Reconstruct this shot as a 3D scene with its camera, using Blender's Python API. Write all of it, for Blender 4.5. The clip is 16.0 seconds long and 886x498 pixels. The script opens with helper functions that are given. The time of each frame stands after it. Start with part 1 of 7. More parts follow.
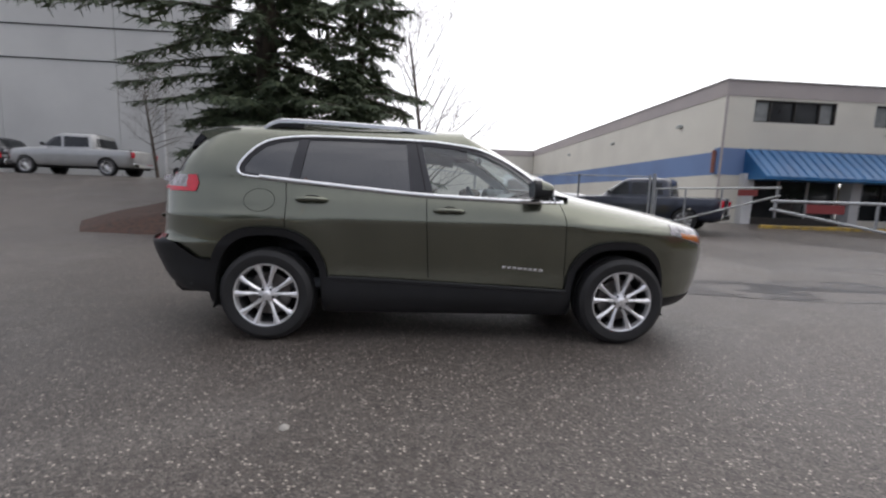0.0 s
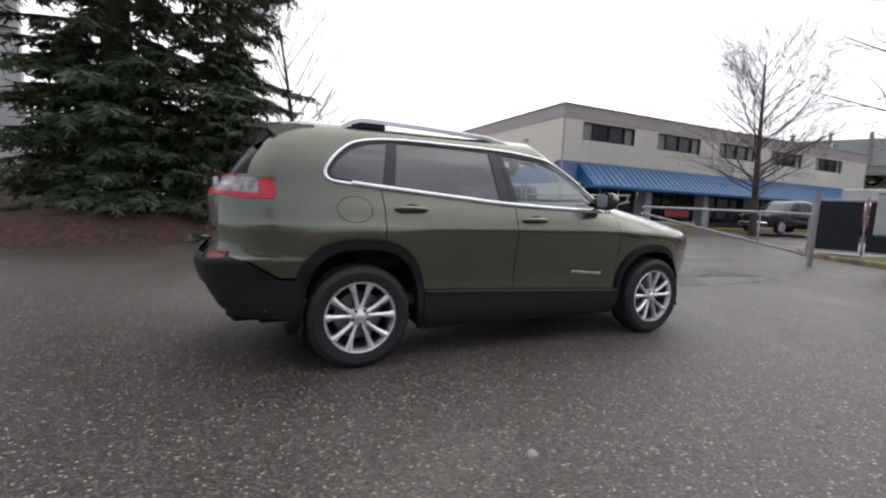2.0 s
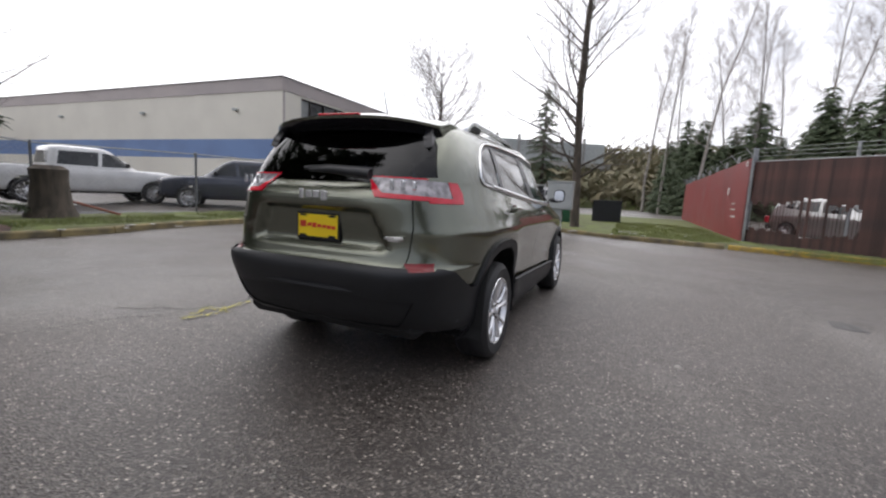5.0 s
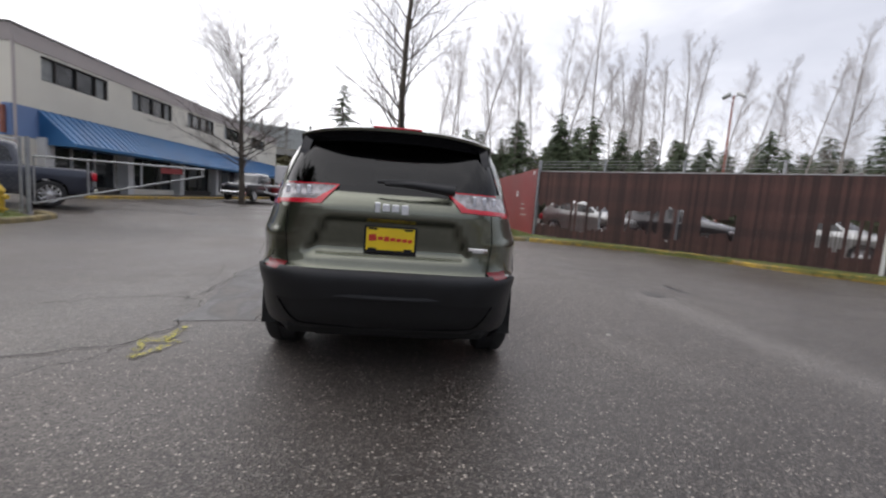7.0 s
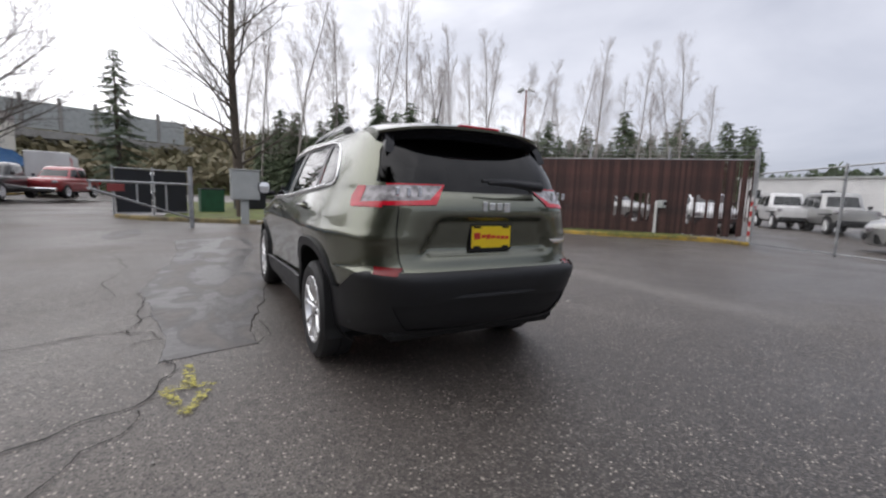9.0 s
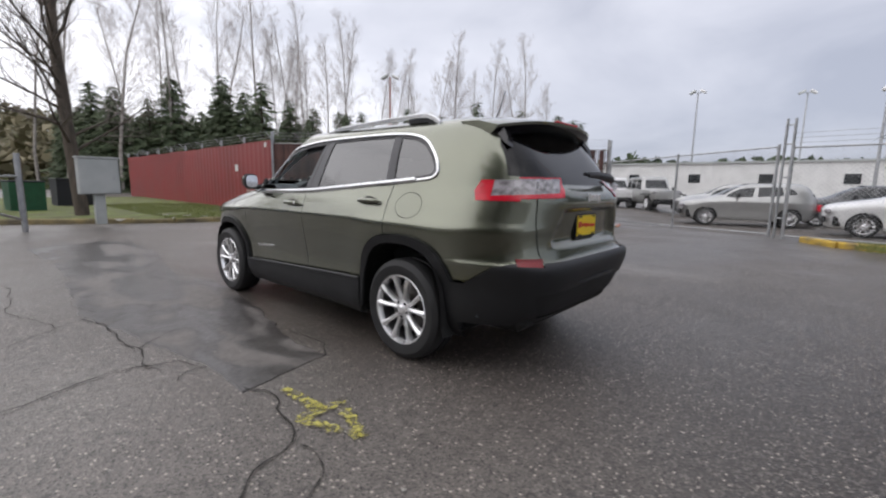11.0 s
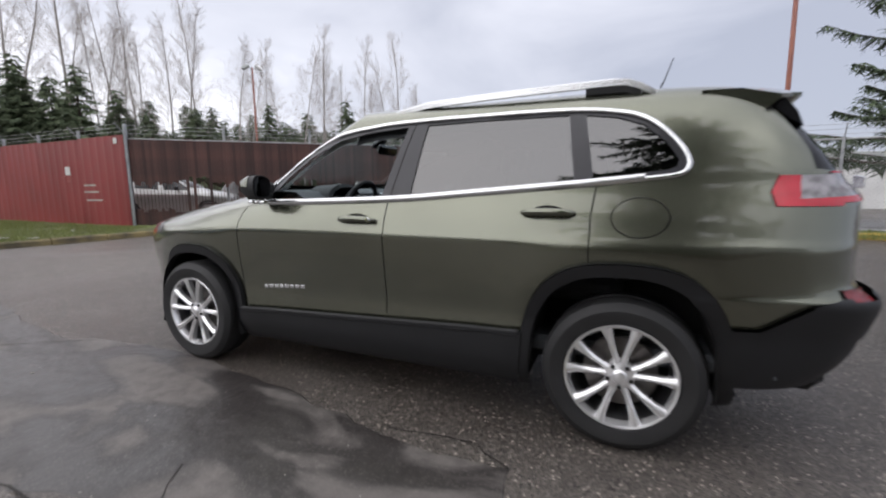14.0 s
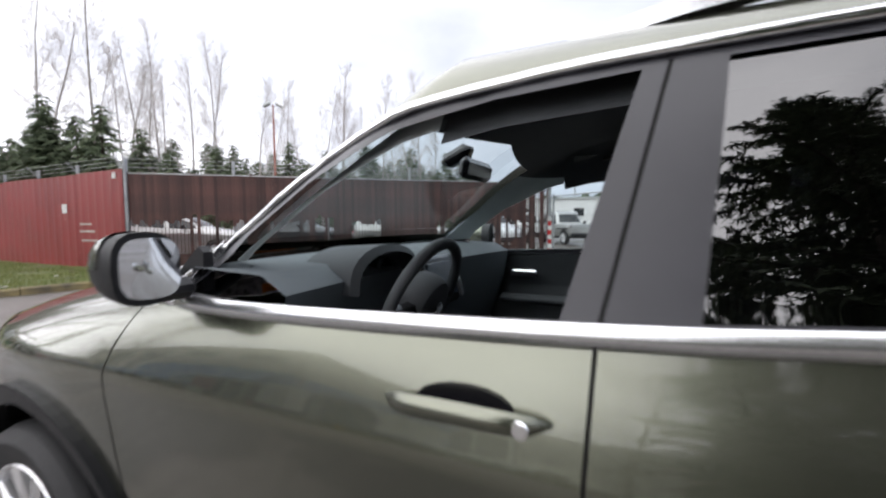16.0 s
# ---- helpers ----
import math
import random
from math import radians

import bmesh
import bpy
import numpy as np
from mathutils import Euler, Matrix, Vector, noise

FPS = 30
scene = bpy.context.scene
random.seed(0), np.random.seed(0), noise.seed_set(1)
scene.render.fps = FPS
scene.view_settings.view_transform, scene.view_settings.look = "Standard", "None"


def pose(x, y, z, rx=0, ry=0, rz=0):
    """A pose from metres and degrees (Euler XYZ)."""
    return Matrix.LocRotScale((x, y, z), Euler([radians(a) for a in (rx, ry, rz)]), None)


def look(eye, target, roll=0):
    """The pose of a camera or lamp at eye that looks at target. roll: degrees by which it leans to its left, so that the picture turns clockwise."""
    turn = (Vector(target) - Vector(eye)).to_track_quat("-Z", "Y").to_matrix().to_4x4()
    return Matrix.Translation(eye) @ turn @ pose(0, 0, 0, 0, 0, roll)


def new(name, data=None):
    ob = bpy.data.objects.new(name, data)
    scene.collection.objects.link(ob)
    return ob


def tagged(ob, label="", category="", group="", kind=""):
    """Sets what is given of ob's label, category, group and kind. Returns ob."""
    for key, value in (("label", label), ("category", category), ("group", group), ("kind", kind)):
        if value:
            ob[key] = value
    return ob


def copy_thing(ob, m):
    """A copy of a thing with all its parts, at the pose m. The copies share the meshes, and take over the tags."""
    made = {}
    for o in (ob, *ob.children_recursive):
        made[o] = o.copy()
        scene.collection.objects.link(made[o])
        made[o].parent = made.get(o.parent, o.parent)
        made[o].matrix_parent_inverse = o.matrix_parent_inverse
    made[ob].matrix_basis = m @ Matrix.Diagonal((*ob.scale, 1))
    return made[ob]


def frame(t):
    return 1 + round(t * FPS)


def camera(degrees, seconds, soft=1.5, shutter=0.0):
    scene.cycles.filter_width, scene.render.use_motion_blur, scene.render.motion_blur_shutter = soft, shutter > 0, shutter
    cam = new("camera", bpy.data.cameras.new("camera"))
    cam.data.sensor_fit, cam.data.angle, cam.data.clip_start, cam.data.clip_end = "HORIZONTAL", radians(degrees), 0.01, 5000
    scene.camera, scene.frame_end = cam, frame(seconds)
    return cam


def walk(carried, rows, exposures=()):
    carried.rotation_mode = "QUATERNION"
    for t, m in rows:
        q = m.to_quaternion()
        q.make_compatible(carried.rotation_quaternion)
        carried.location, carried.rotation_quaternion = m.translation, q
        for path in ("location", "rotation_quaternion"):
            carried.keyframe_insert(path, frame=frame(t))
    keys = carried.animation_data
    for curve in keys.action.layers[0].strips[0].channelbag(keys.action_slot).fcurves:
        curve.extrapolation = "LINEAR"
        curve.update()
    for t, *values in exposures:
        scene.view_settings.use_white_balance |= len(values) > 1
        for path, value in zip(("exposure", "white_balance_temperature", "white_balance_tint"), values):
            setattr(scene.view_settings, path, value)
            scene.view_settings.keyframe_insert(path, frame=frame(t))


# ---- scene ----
cam = camera(91.7, 16.0, soft=2.2, shutter=0.4)
PATH = [
    (0, (-0.263, -4.07, 1.129), (-0.134, -2.09, 0.878), 2.0),
    (0.5, (-0.764, -4.02, 1.13), (-0.412, -2.06, 0.944), 3.0),
    (1, (-1.192, -3.862, 1.135), (-0.669, -1.944, 0.908), 2.2),
    (1.5, (-1.657, -3.745, 1.125), (-0.938, -1.889, 0.931), 2.4),
    (2, (-2.045, -3.584, 1.111), (-1.204, -1.783, 0.898), 2.5),
    (2.5, (-2.489, -3.353, 1.139), (-1.504, -1.627, 0.91), 3.1),
    (3, (-2.923, -3.146, 1.143), (-1.752, -1.538, 0.94), 3.5),
    (3.5, (-3.289, -2.83, 1.145), (-1.951, -1.363, 0.903), 3.8),
    (4, (-3.675, -2.537, 1.137), (-2.113, -1.313, 0.892), 3.9),
    (4.2, (-3.791, -2.353, 1.135), (-2.153, -1.235, 0.881), 3.7),
    (6.3, (-4.769, -0.703, 1.192), (-2.797, -0.46, 0.967), 3.5),
    (6.5, (-4.776, -0.539, 1.174), (-2.793, -0.412, 0.948), 4.0),
    (7, (-4.781, -0.098, 1.178), (-2.801, -0.267, 0.956), 4.2),
    (7.5, (-4.799, 0.347, 1.184), (-2.851, -0.039, 0.944), 3.9),
    (8, (-4.664, 0.751, 1.191), (-2.769, 0.165, 0.941), 2.6),
    (8.5, (-4.581, 1.188, 1.198), (-2.76, 0.391, 0.979), 1.7),
    (9, (-4.376, 1.54, 1.175), (-2.645, 0.57, 0.924), 1.9),
    (9.5, (-4.156, 1.899, 1.169), (-2.53, 0.75, 0.984), 2.9),
    (9.7, (-4.098, 2.058, 1.18), (-2.537, 0.824, 0.972), 1.8),
    (11.8, (-2.88, 3.147, 1.166), (-1.789, 1.49, 0.919), -0.6),
    (12, (-2.752, 3.231, 1.156), (-1.752, 1.515, 0.925), -1.8),
    (12.5, (-2.424, 3.297, 1.17), (-1.506, 1.534, 0.944), -2.4),
    (13, (-2.075, 3.2, 1.175), (-1.204, 1.426, 0.867), -0.3),
    (13.5, (-1.705, 3.081, 1.182), (-1.008, 1.23, 0.886), -0.5),
    (14, (-1.365, 2.827, 1.182), (-0.572, 1.014, 0.893), -0.5),
    (14.5, (-0.996, 2.52, 1.186), (-0.217, 0.707, 0.859), -0.5),
    (15, (-0.718, 2.184, 1.204), (0.074, 0.361, 0.979), -0.9),
    (15.5, (-0.476, 1.776, 1.235), (0.418, -0.003, 1.042), 2.2),
    (16, (-0.25, 1.437, 1.266), (0.615, -0.362, 1.142), -0.5),
]
EXPOSURES = [(t, stops, 6450, 13) for t, stops in ((0.0, 0.52), (3.0, 0.56), (4.0, 0.66), (6.5, 0.50), (9.0, 0.50), (12.0, 0.55), (14.0, 0.62), (15.0, 0.84), (16.0, 1.06))]
walk(cam, [(t, look(eye, target, roll)) for t, eye, target, roll in PATH], EXPOSURES)

# ---- world and light: an overcast winter day ----
world = bpy.data.worlds.new("overcast")
scene.world = world
world.use_nodes = True
wn, wl = world.node_tree.nodes, world.node_tree.links
wn.clear()
w_out = wn.new("ShaderNodeOutputWorld")
w_bg = wn.new("ShaderNodeBackground")
w_sky = wn.new("ShaderNodeTexSky")
w_sky.sky_type, w_sky.sun_disc = "NISHITA", False
SUN_EL, SUN_AZ = radians(42), radians(35)
w_sky.sun_elevation, w_sky.sun_rotation = SUN_EL, SUN_AZ
w_dim = wn.new("ShaderNodeVectorMath")
w_dim.operation = "SCALE"
w_dim.inputs["Scale"].default_value = 0.1
w_co = wn.new("ShaderNodeTexCoord")
w_map = wn.new("ShaderNodeMapping")
w_map.inputs["Scale"].default_value = (1.0, 1.0, 2.6)
w_n = wn.new("ShaderNodeTexNoise")
w_n.inputs["Scale"].default_value, w_n.inputs["Detail"].default_value, w_n.inputs["Roughness"].default_value = 1.7, 6.0, 0.52
w_n.inputs["Distortion"].default_value = 0.35
# thinner cloud round the hidden sun
w_dot = wn.new("ShaderNodeVectorMath")
w_dot.operation = "DOT_PRODUCT"
w_dot.inputs[1].default_value = (math.sin(SUN_AZ) * math.cos(SUN_EL), math.cos(SUN_AZ) * math.cos(SUN_EL), math.sin(SUN_EL))
w_ma = wn.new("ShaderNodeMath")
w_ma.operation = "MULTIPLY_ADD"
w_ma.inputs[1].default_value, w_ma.inputs[2].default_value = 0.36, -0.035
w_add = wn.new("ShaderNodeMath")
w_calm = wn.new("ShaderNodeMath")
w_calm.operation = "MULTIPLY_ADD"
w_calm.inputs[1].default_value, w_calm.inputs[2].default_value = 0.55, 0.225
w_ramp = wn.new("ShaderNodeValToRGB")
w_ramp.color_ramp.elements[0].position, w_ramp.color_ramp.elements[0].color = 0.28, (0.34, 0.365, 0.43, 1)
w_ramp.color_ramp.elements[1].position, w_ramp.color_ramp.elements[1].color = 0.74, (1.25, 1.25, 1.27, 1)
w_mid = w_ramp.color_ramp.elements.new(0.50)
w_mid.color = (0.58, 0.60, 0.655, 1)
w_mix = wn.new("ShaderNodeMix")
w_mix.data_type = "RGBA"
w_mix.inputs["Factor"].default_value = 0.93
wl.new(w_sky.outputs["Color"], w_dim.inputs[0])
wl.new(w_co.outputs["Generated"], w_map.inputs["Vector"])
wl.new(w_map.outputs["Vector"], w_n.inputs["Vector"])
wl.new(w_co.outputs["Generated"], w_dot.inputs[0])
wl.new(w_dot.outputs["Value"], w_ma.inputs[0])
wl.new(w_ma.outputs["Value"], w_add.inputs[0])
wl.new(w_n.outputs["Fac"], w_calm.inputs[0])
wl.new(w_calm.outputs["Value"], w_add.inputs[1])
wl.new(w_add.outputs["Value"], w_ramp.inputs["Fac"])
wl.new(w_dim.outputs["Vector"], w_mix.inputs["A"])
wl.new(w_ramp.outputs["Color"], w_mix.inputs["B"])
wl.new(w_mix.outputs["Result"], w_bg.inputs["Color"])
wl.new(w_bg.outputs["Background"], w_out.inputs["Surface"])
w_bg.inputs["Strength"].default_value = 1.0
sun = new("sun", bpy.data.lights.new("sun", "SUN"))
sun.data.energy, sun.data.angle, sun.data.color = 0.5, radians(140), (1.0, 0.97, 0.93)
sun.matrix_world = look((20, 28, 30), (0, 0, 0))


# ---- materials ----
def links_of(m):
    m.use_nodes = True
    return m.node_tree.nodes, m.node_tree.links, m.node_tree.nodes["Principled BSDF"]


def surf(name, col, col2=None, scale=4.0, rough=0.6, rvar=0.15, metal=0.0, bump=0.15, bscale=60.0, coat=0.0, stretch=(1, 1, 1), vary=0.0, span_=(0.33, 0.62)):
    """A painted, worn or grained surface: colour at two scales, roughness and relief."""
    m = bpy.data.materials.new(name)
    n, l, b = links_of(m)
    col2 = col2 or tuple(c * 0.72 for c in col)
    co, mp = n.new("ShaderNodeTexCoord"), n.new("ShaderNodeMapping")
    mp.inputs["Scale"].default_value = stretch
    big, fine = n.new("ShaderNodeTexNoise"), n.new("ShaderNodeTexNoise")
    big.inputs["Scale"].default_value, big.inputs["Detail"].default_value = scale, 7.0
    fine.inputs["Scale"].default_value, fine.inputs["Detail"].default_value = bscale, 4.0
    mixed = n.new("ShaderNodeMix")
    mixed.data_type = "RGBA"
    mixed.inputs["A"].default_value, mixed.inputs["B"].default_value = (*col2, 1), (*col, 1)
    fac = n.new("ShaderNodeMapRange")
    fac.inputs["From Min"].default_value, fac.inputs["From Max"].default_value = span_
    rr = n.new("ShaderNodeMapRange")
    rr.inputs["To Min"].default_value, rr.inputs["To Max"].default_value = max(0.02, rough - rvar), min(1, rough + rvar)
    bp = n.new("ShaderNodeBump")
    bp.inputs["Strength"].default_value, bp.inputs["Distance"].default_value = bump, 0.01
    l.new(co.outputs["Object"], mp.inputs["Vector"])
    for t in (big, fine):
        l.new(mp.outputs["Vector"], t.inputs["Vector"])
    l.new(big.outputs["Fac"], fac.inputs["Value"])
    l.new(fac.outputs["Result"], mixed.inputs["Factor"])
    out = mixed.outputs["Result"]
    if vary:
        inf, hsv, mr = n.new("ShaderNodeObjectInfo"), n.new("ShaderNodeHueSaturation"), n.new("ShaderNodeMapRange")
        mr.inputs["To Min"].default_value, mr.inputs["To Max"].default_value = 1 - vary, 1 + vary
        l.new(inf.outputs["Random"], mr.inputs["Value"])
        l.new(mr.outputs["Result"], hsv.inputs["Value"])
        l.new(out, hsv.inputs["Color"])
        out = hsv.outputs["Color"]
    l.new(out, b.inputs["Base Color"])
    l.new(big.outputs["Fac"], rr.inputs["Value"])
    l.new(rr.outputs["Result"], b.inputs["Roughness"])
    l.new(fine.outputs["Fac"], bp.inputs["Height"])
    l.new(bp.outputs["Normal"], b.inputs["Normal"])
    b.inputs["Metallic"].default_value, b.inputs["Coat Weight"].default_value = metal, coat
    return m


def leafy(name, col, col2, rough=0.7):
    """Foliage: each clump takes its own tone."""
    m = bpy.data.materials.new(name)
    n, l, b = links_of(m)
    geo, ramp = n.new("ShaderNodeNewGeometry"), n.new("ShaderNodeMix")
    ramp.data_type = "RGBA"
    ramp.inputs["A"].default_value, ramp.inputs["B"].default_value = (*col, 1), (*col2, 1)
    l.new(geo.outputs["Random Per Island"], ramp.inputs["Factor"])
    l.new(ramp.outputs["Result"], b.inputs["Base Color"])
    b.inputs["Roughness"].default_value = rough
    return m


def glass(name, tint, face=0.05, rough=0.01):
    """A thin pane: tinted to look through, glossy at a slant. face: how much it mirrors head on."""
    m = bpy.data.materials.new(name)
    m.use_nodes = True
    n, l = m.node_tree.nodes, m.node_tree.links
    n.clear()
    out, mix, tr, gl, lw, pw, ma = (n.new("ShaderNode" + k) for k in ("OutputMaterial", "MixShader", "BsdfTransparent", "BsdfGlossy", "LayerWeight", "Math", "Math"))
    tr.inputs["Color"].default_value = (*tint, 1)
    gl.inputs["Roughness"].default_value = rough
    lw.inputs["Blend"].default_value = 0.5
    pw.operation, pw.inputs[1].default_value = "POWER", 4.5
    ma.operation, ma.inputs[1].default_value, ma.inputs[2].default_value = "MULTIPLY_ADD", 1 - face, face
    l.new(lw.outputs["Facing"], pw.inputs[0])
    l.new(pw.outputs["Value"], ma.inputs[0])
    l.new(ma.outputs["Value"], mix.inputs["Fac"])
    l.new(tr.outputs["BSDF"], mix.inputs[1])
    l.new(gl.outputs["BSDF"], mix.inputs[2])
    l.new(mix.outputs["Shader"], out.inputs["Surface"])
    return m


def asphalt_material():
    m = bpy.data.materials.new("wet_asphalt")
    n, l, b = links_of(m)
    co = n.new("ShaderNodeTexCoord")

    def noise_tex(scale, detail, rough=0.55):
        t = n.new("ShaderNodeTexNoise")
        t.inputs["Scale"].default_value, t.inputs["Detail"].default_value, t.inputs["Roughness"].default_value = scale, detail, rough
        l.new(co.outputs["Object"], t.inputs["Vector"])
        return t

    def mix_col(fac, a, c, kind="MIX"):
        x = n.new("ShaderNodeMix")
        x.data_type, x.blend_type = "RGBA", kind
        for value, name in ((a, "A"), (c, "B")):
            if isinstance(value, tuple):
                x.inputs[name].default_value = (*value, 1)
            else:
                l.new(value, x.inputs[name])
        l.new(fac, x.inputs["Factor"])
        return x.outputs["Result"]

    def span(value, lo, hi, to_lo=0.0, to_hi=1.0):
        x = n.new("ShaderNodeMapRange")
        for key, v in (("From Min", lo), ("From Max", hi), ("To Min", to_lo), ("To Max", to_hi)):
            x.inputs[key].default_value = v
        l.new(value, x.inputs["Value"])
        return x.outputs["Result"]

    def capsule(p, q, r0, r1, ragged=0.35):
        """1 along a line on the ground, fading out unevenly from r0 to r1."""
        p, q = Vector((*p, 0)), Vector((*q, 0))
        d = q - p

        def vec(kind, v0, v1, out_):
            x = n.new("ShaderNodeVectorMath")
            x.operation = kind
            for k_, v in enumerate((v0, v1)):
                if isinstance(v, Vector):
                    x.inputs[k_].default_value = v
                elif isinstance(v, float):
                    x.inputs[k_].default_value = (v, v, v)
                else:
                    l.new(v, x.inputs[k_])
            return x.outputs[out_]
        rel = vec("SUBTRACT", co.outputs["Object"], p, "Vector")
        along = span(vec("DOT_PRODUCT", rel, d, "Value"), 0.0, d.length_squared)
        off = vec("DISTANCE", rel, vec("MULTIPLY", d, along, "Vector"), "Value")
        far = n.new("ShaderNodeMath")
        far.operation = "MULTIPLY_ADD"
        far.inputs[1].default_value = ragged
        l.new(mid.outputs["Fac"], far.inputs[0])
        l.new(off, far.inputs[2])
        return span(far.outputs["Value"], r0 + ragged * 0.5, r1 + ragged * 0.5, 1.0, 0.0)

    large, mid, grit = noise_tex(0.22, 5), noise_tex(1.6, 8, 0.62), noise_tex(14, 4)
    # stones of the wearing course, some of them pale
    stones = n.new("ShaderNodeTexVoronoi")
    stones.inputs["Scale"].default_value = 58
    l.new(co.outputs["Object"], stones.inputs["Vector"])
    sep = n.new("ShaderNodeSeparateColor")
    l.new(stones.outputs["Color"], sep.inputs["Color"])
    stones2 = n.new("ShaderNodeTexVoronoi")
    stones2.inputs["Scale"].default_value = 105
    l.new(co.outputs["Object"], stones2.inputs["Vector"])
    sep2 = n.new("ShaderNodeSeparateColor")
    l.new(stones2.outputs["Color"], sep2.inputs["Color"])
    base = mix_col(span(large.outputs["Fac"], 0.38, 0.62), (0.042, 0.033, 0.0275), (0.084, 0.070, 0.061))
    base = mix_col(span(mid.outputs["Fac"], 0.40, 0.70, 0, 0.55), base, (0.105, 0.092, 0.082))
    # worn pale streaks where the fine mortar has come up, and the smooth old course round the patch
    for p, q, r0, r1, amount in (((1.2, -3.75), (-2.4, -3.70), 0.02, 0.42, 0.75), ((-1.9, -2.32), (-1.1, -2.0), 0.0, 0.30, 0.45), ((-2.4, 2.9), (-0.4, 2.5), 0.1, 0.75, 0.55),
                                 ((-0.3, 2.9), (7.5, 3.6), 0.5, 1.5, 0.30), ((-1.0, 1.5), (0.4, 1.0), 0.2, 0.5, 0.30), ((5.5, -1.0), (9.5, -3.0), 0.3, 1.4, 0.35), ((-2.4, 1.5), (-0.5, 2.7), 0.4, 1.3, 0.40)):
        zone = capsule(p, q, r0, r1)
        base = mix_col(span(zone, 0.0, 1.0, 0.0, amount), base, (0.185, 0.168, 0.152))
    # base colour darkened behind the car, in place of the firs' dark reflection
    fir_dark = capsule((-2.8, -2.7), (-4.3, 0.9), 0.3, 1.9)
    base = mix_col(span(fir_dark, 0.0, 1.0, 0.0, 0.6), base, (0.022, 0.017, 0.014))
    base = mix_col(span(sep2.outputs["Red"], 0.5, 1.0, 0, 0.9), base, (0.20, 0.178, 0.158))
    base = mix_col(span(sep2.outputs["Blue"], 0.58, 1.0, 0, 0.85), base, (0.016, 0.0145, 0.0135))
    base = mix_col(span(grit.outputs["Fac"], 0.50, 0.78, 0, 0.6), base, (0.022, 0.019, 0.017))
    pale = span(sep.outputs["Green"], 0.86, 0.92, 0.0, 0.95)
    near = span(stones.outputs["Distance"], 0.44, 0.30)
    both = n.new("ShaderNodeMath")
    both.operation = "MULTIPLY"
    l.new(pale, both.inputs[0])
    l.new(near, both.inputs[1])
    base = mix_col(both.outputs["Value"], base, (0.46, 0.41, 0.35))
    l.new(base, b.inputs["Base Color"])
    l.new(span(large.outputs["Fac"], 0.40, 0.60, 0.30, 0.52), b.inputs["Roughness"])
    bump = n.new("ShaderNodeBump")
    bump.inputs["Strength"].default_value, bump.inputs["Distance"].default_value = 0.5, 0.007
    l.new(stones2.outputs["Distance"], bump.inputs["Height"])
    bump2 = n.new("ShaderNodeBump")
    bump2.inputs["Strength"].default_value, bump2.inputs["Distance"].default_value = 0.25, 0.02
    l.new(mid.outputs["Fac"], bump2.inputs["Height"])
    l.new(bump.outputs["Normal"], bump2.inputs["Normal"])
    l.new(bump2.outputs["Normal"], b.inputs["Normal"])
    return m


def patch_material():
    """A smooth tar patch: dark and wet in the hollows, dried pale in cloudy plates, with a few fine cracks."""
    m = bpy.data.materials.new("patched_asphalt")
    n, l, b = links_of(m)
    co = n.new("ShaderNodeTexCoord")

    def noise_tex(scale, detail, stretch=(1, 1, 1), bend=0.0):
        mp, t = n.new("ShaderNodeMapping"), n.new("ShaderNodeTexNoise")
        mp.inputs["Scale"].default_value = stretch
        t.inputs["Scale"].default_value, t.inputs["Detail"].default_value, t.inputs["Distortion"].default_value = scale, detail, bend
        l.new(co.outputs["Object"], mp.inputs["Vector"])
        l.new(mp.outputs["Vector"], t.inputs["Vector"])
        return t.outputs["Fac"]

    def span(value, lo, hi, to_lo=0.0, to_hi=1.0):
        x = n.new("ShaderNodeMapRange")
        for key, v in (("From Min", lo), ("From Max", hi), ("To Min", to_lo), ("To Max", to_hi)):
            x.inputs[key].default_value = v
        l.new(value, x.inputs["Value"])
        return x.outputs["Result"]

    def mix_col(fac, a, c):
        x = n.new("ShaderNodeMix")
        x.data_type = "RGBA"
        for value, name in ((a, "A"), (c, "B")):
            if isinstance(value, tuple):
                x.inputs[name].default_value = (*value, 1)
            else:
                l.new(value, x.inputs[name])
        l.new(fac, x.inputs["Factor"])
        return x.outputs["Result"]
    pool, fine, grit = noise_tex(1.7, 5, (0.7, 1.5, 1), 0.6), noise_tex(9, 6), noise_tex(95, 3)
    dry = span(pool, 0.50, 0.58)
    base = mix_col(dry, (0.034, 0.030, 0.029), (0.135, 0.122, 0.113))
    base = mix_col(span(fine, 0.42, 0.70, 0, 0.5), base, (0.05, 0.045, 0.042))
    base = mix_col(span(grit, 0.55, 0.75, 0, 0.45), base, (0.20, 0.18, 0.165))
    l.new(base, b.inputs["Base Color"])
    l.new(span(pool, 0.44, 0.60, 0.30, 0.62), b.inputs["Roughness"])
    b1, b2 = n.new("ShaderNodeBump"), n.new("ShaderNodeBump")
    b1.inputs["Strength"].default_value, b1.inputs["Distance"].default_value = 0.35, 0.02
    b2.inputs["Strength"].default_value, b2.inputs["Distance"].default_value = 0.12, 0.004
    l.new(fine, b1.inputs["Height"])
    l.new(grit, b2.inputs["Height"])
    l.new(b1.outputs["Normal"], b2.inputs["Normal"])
    l.new(b2.outputs["Normal"], b.inputs["Normal"])
    return m


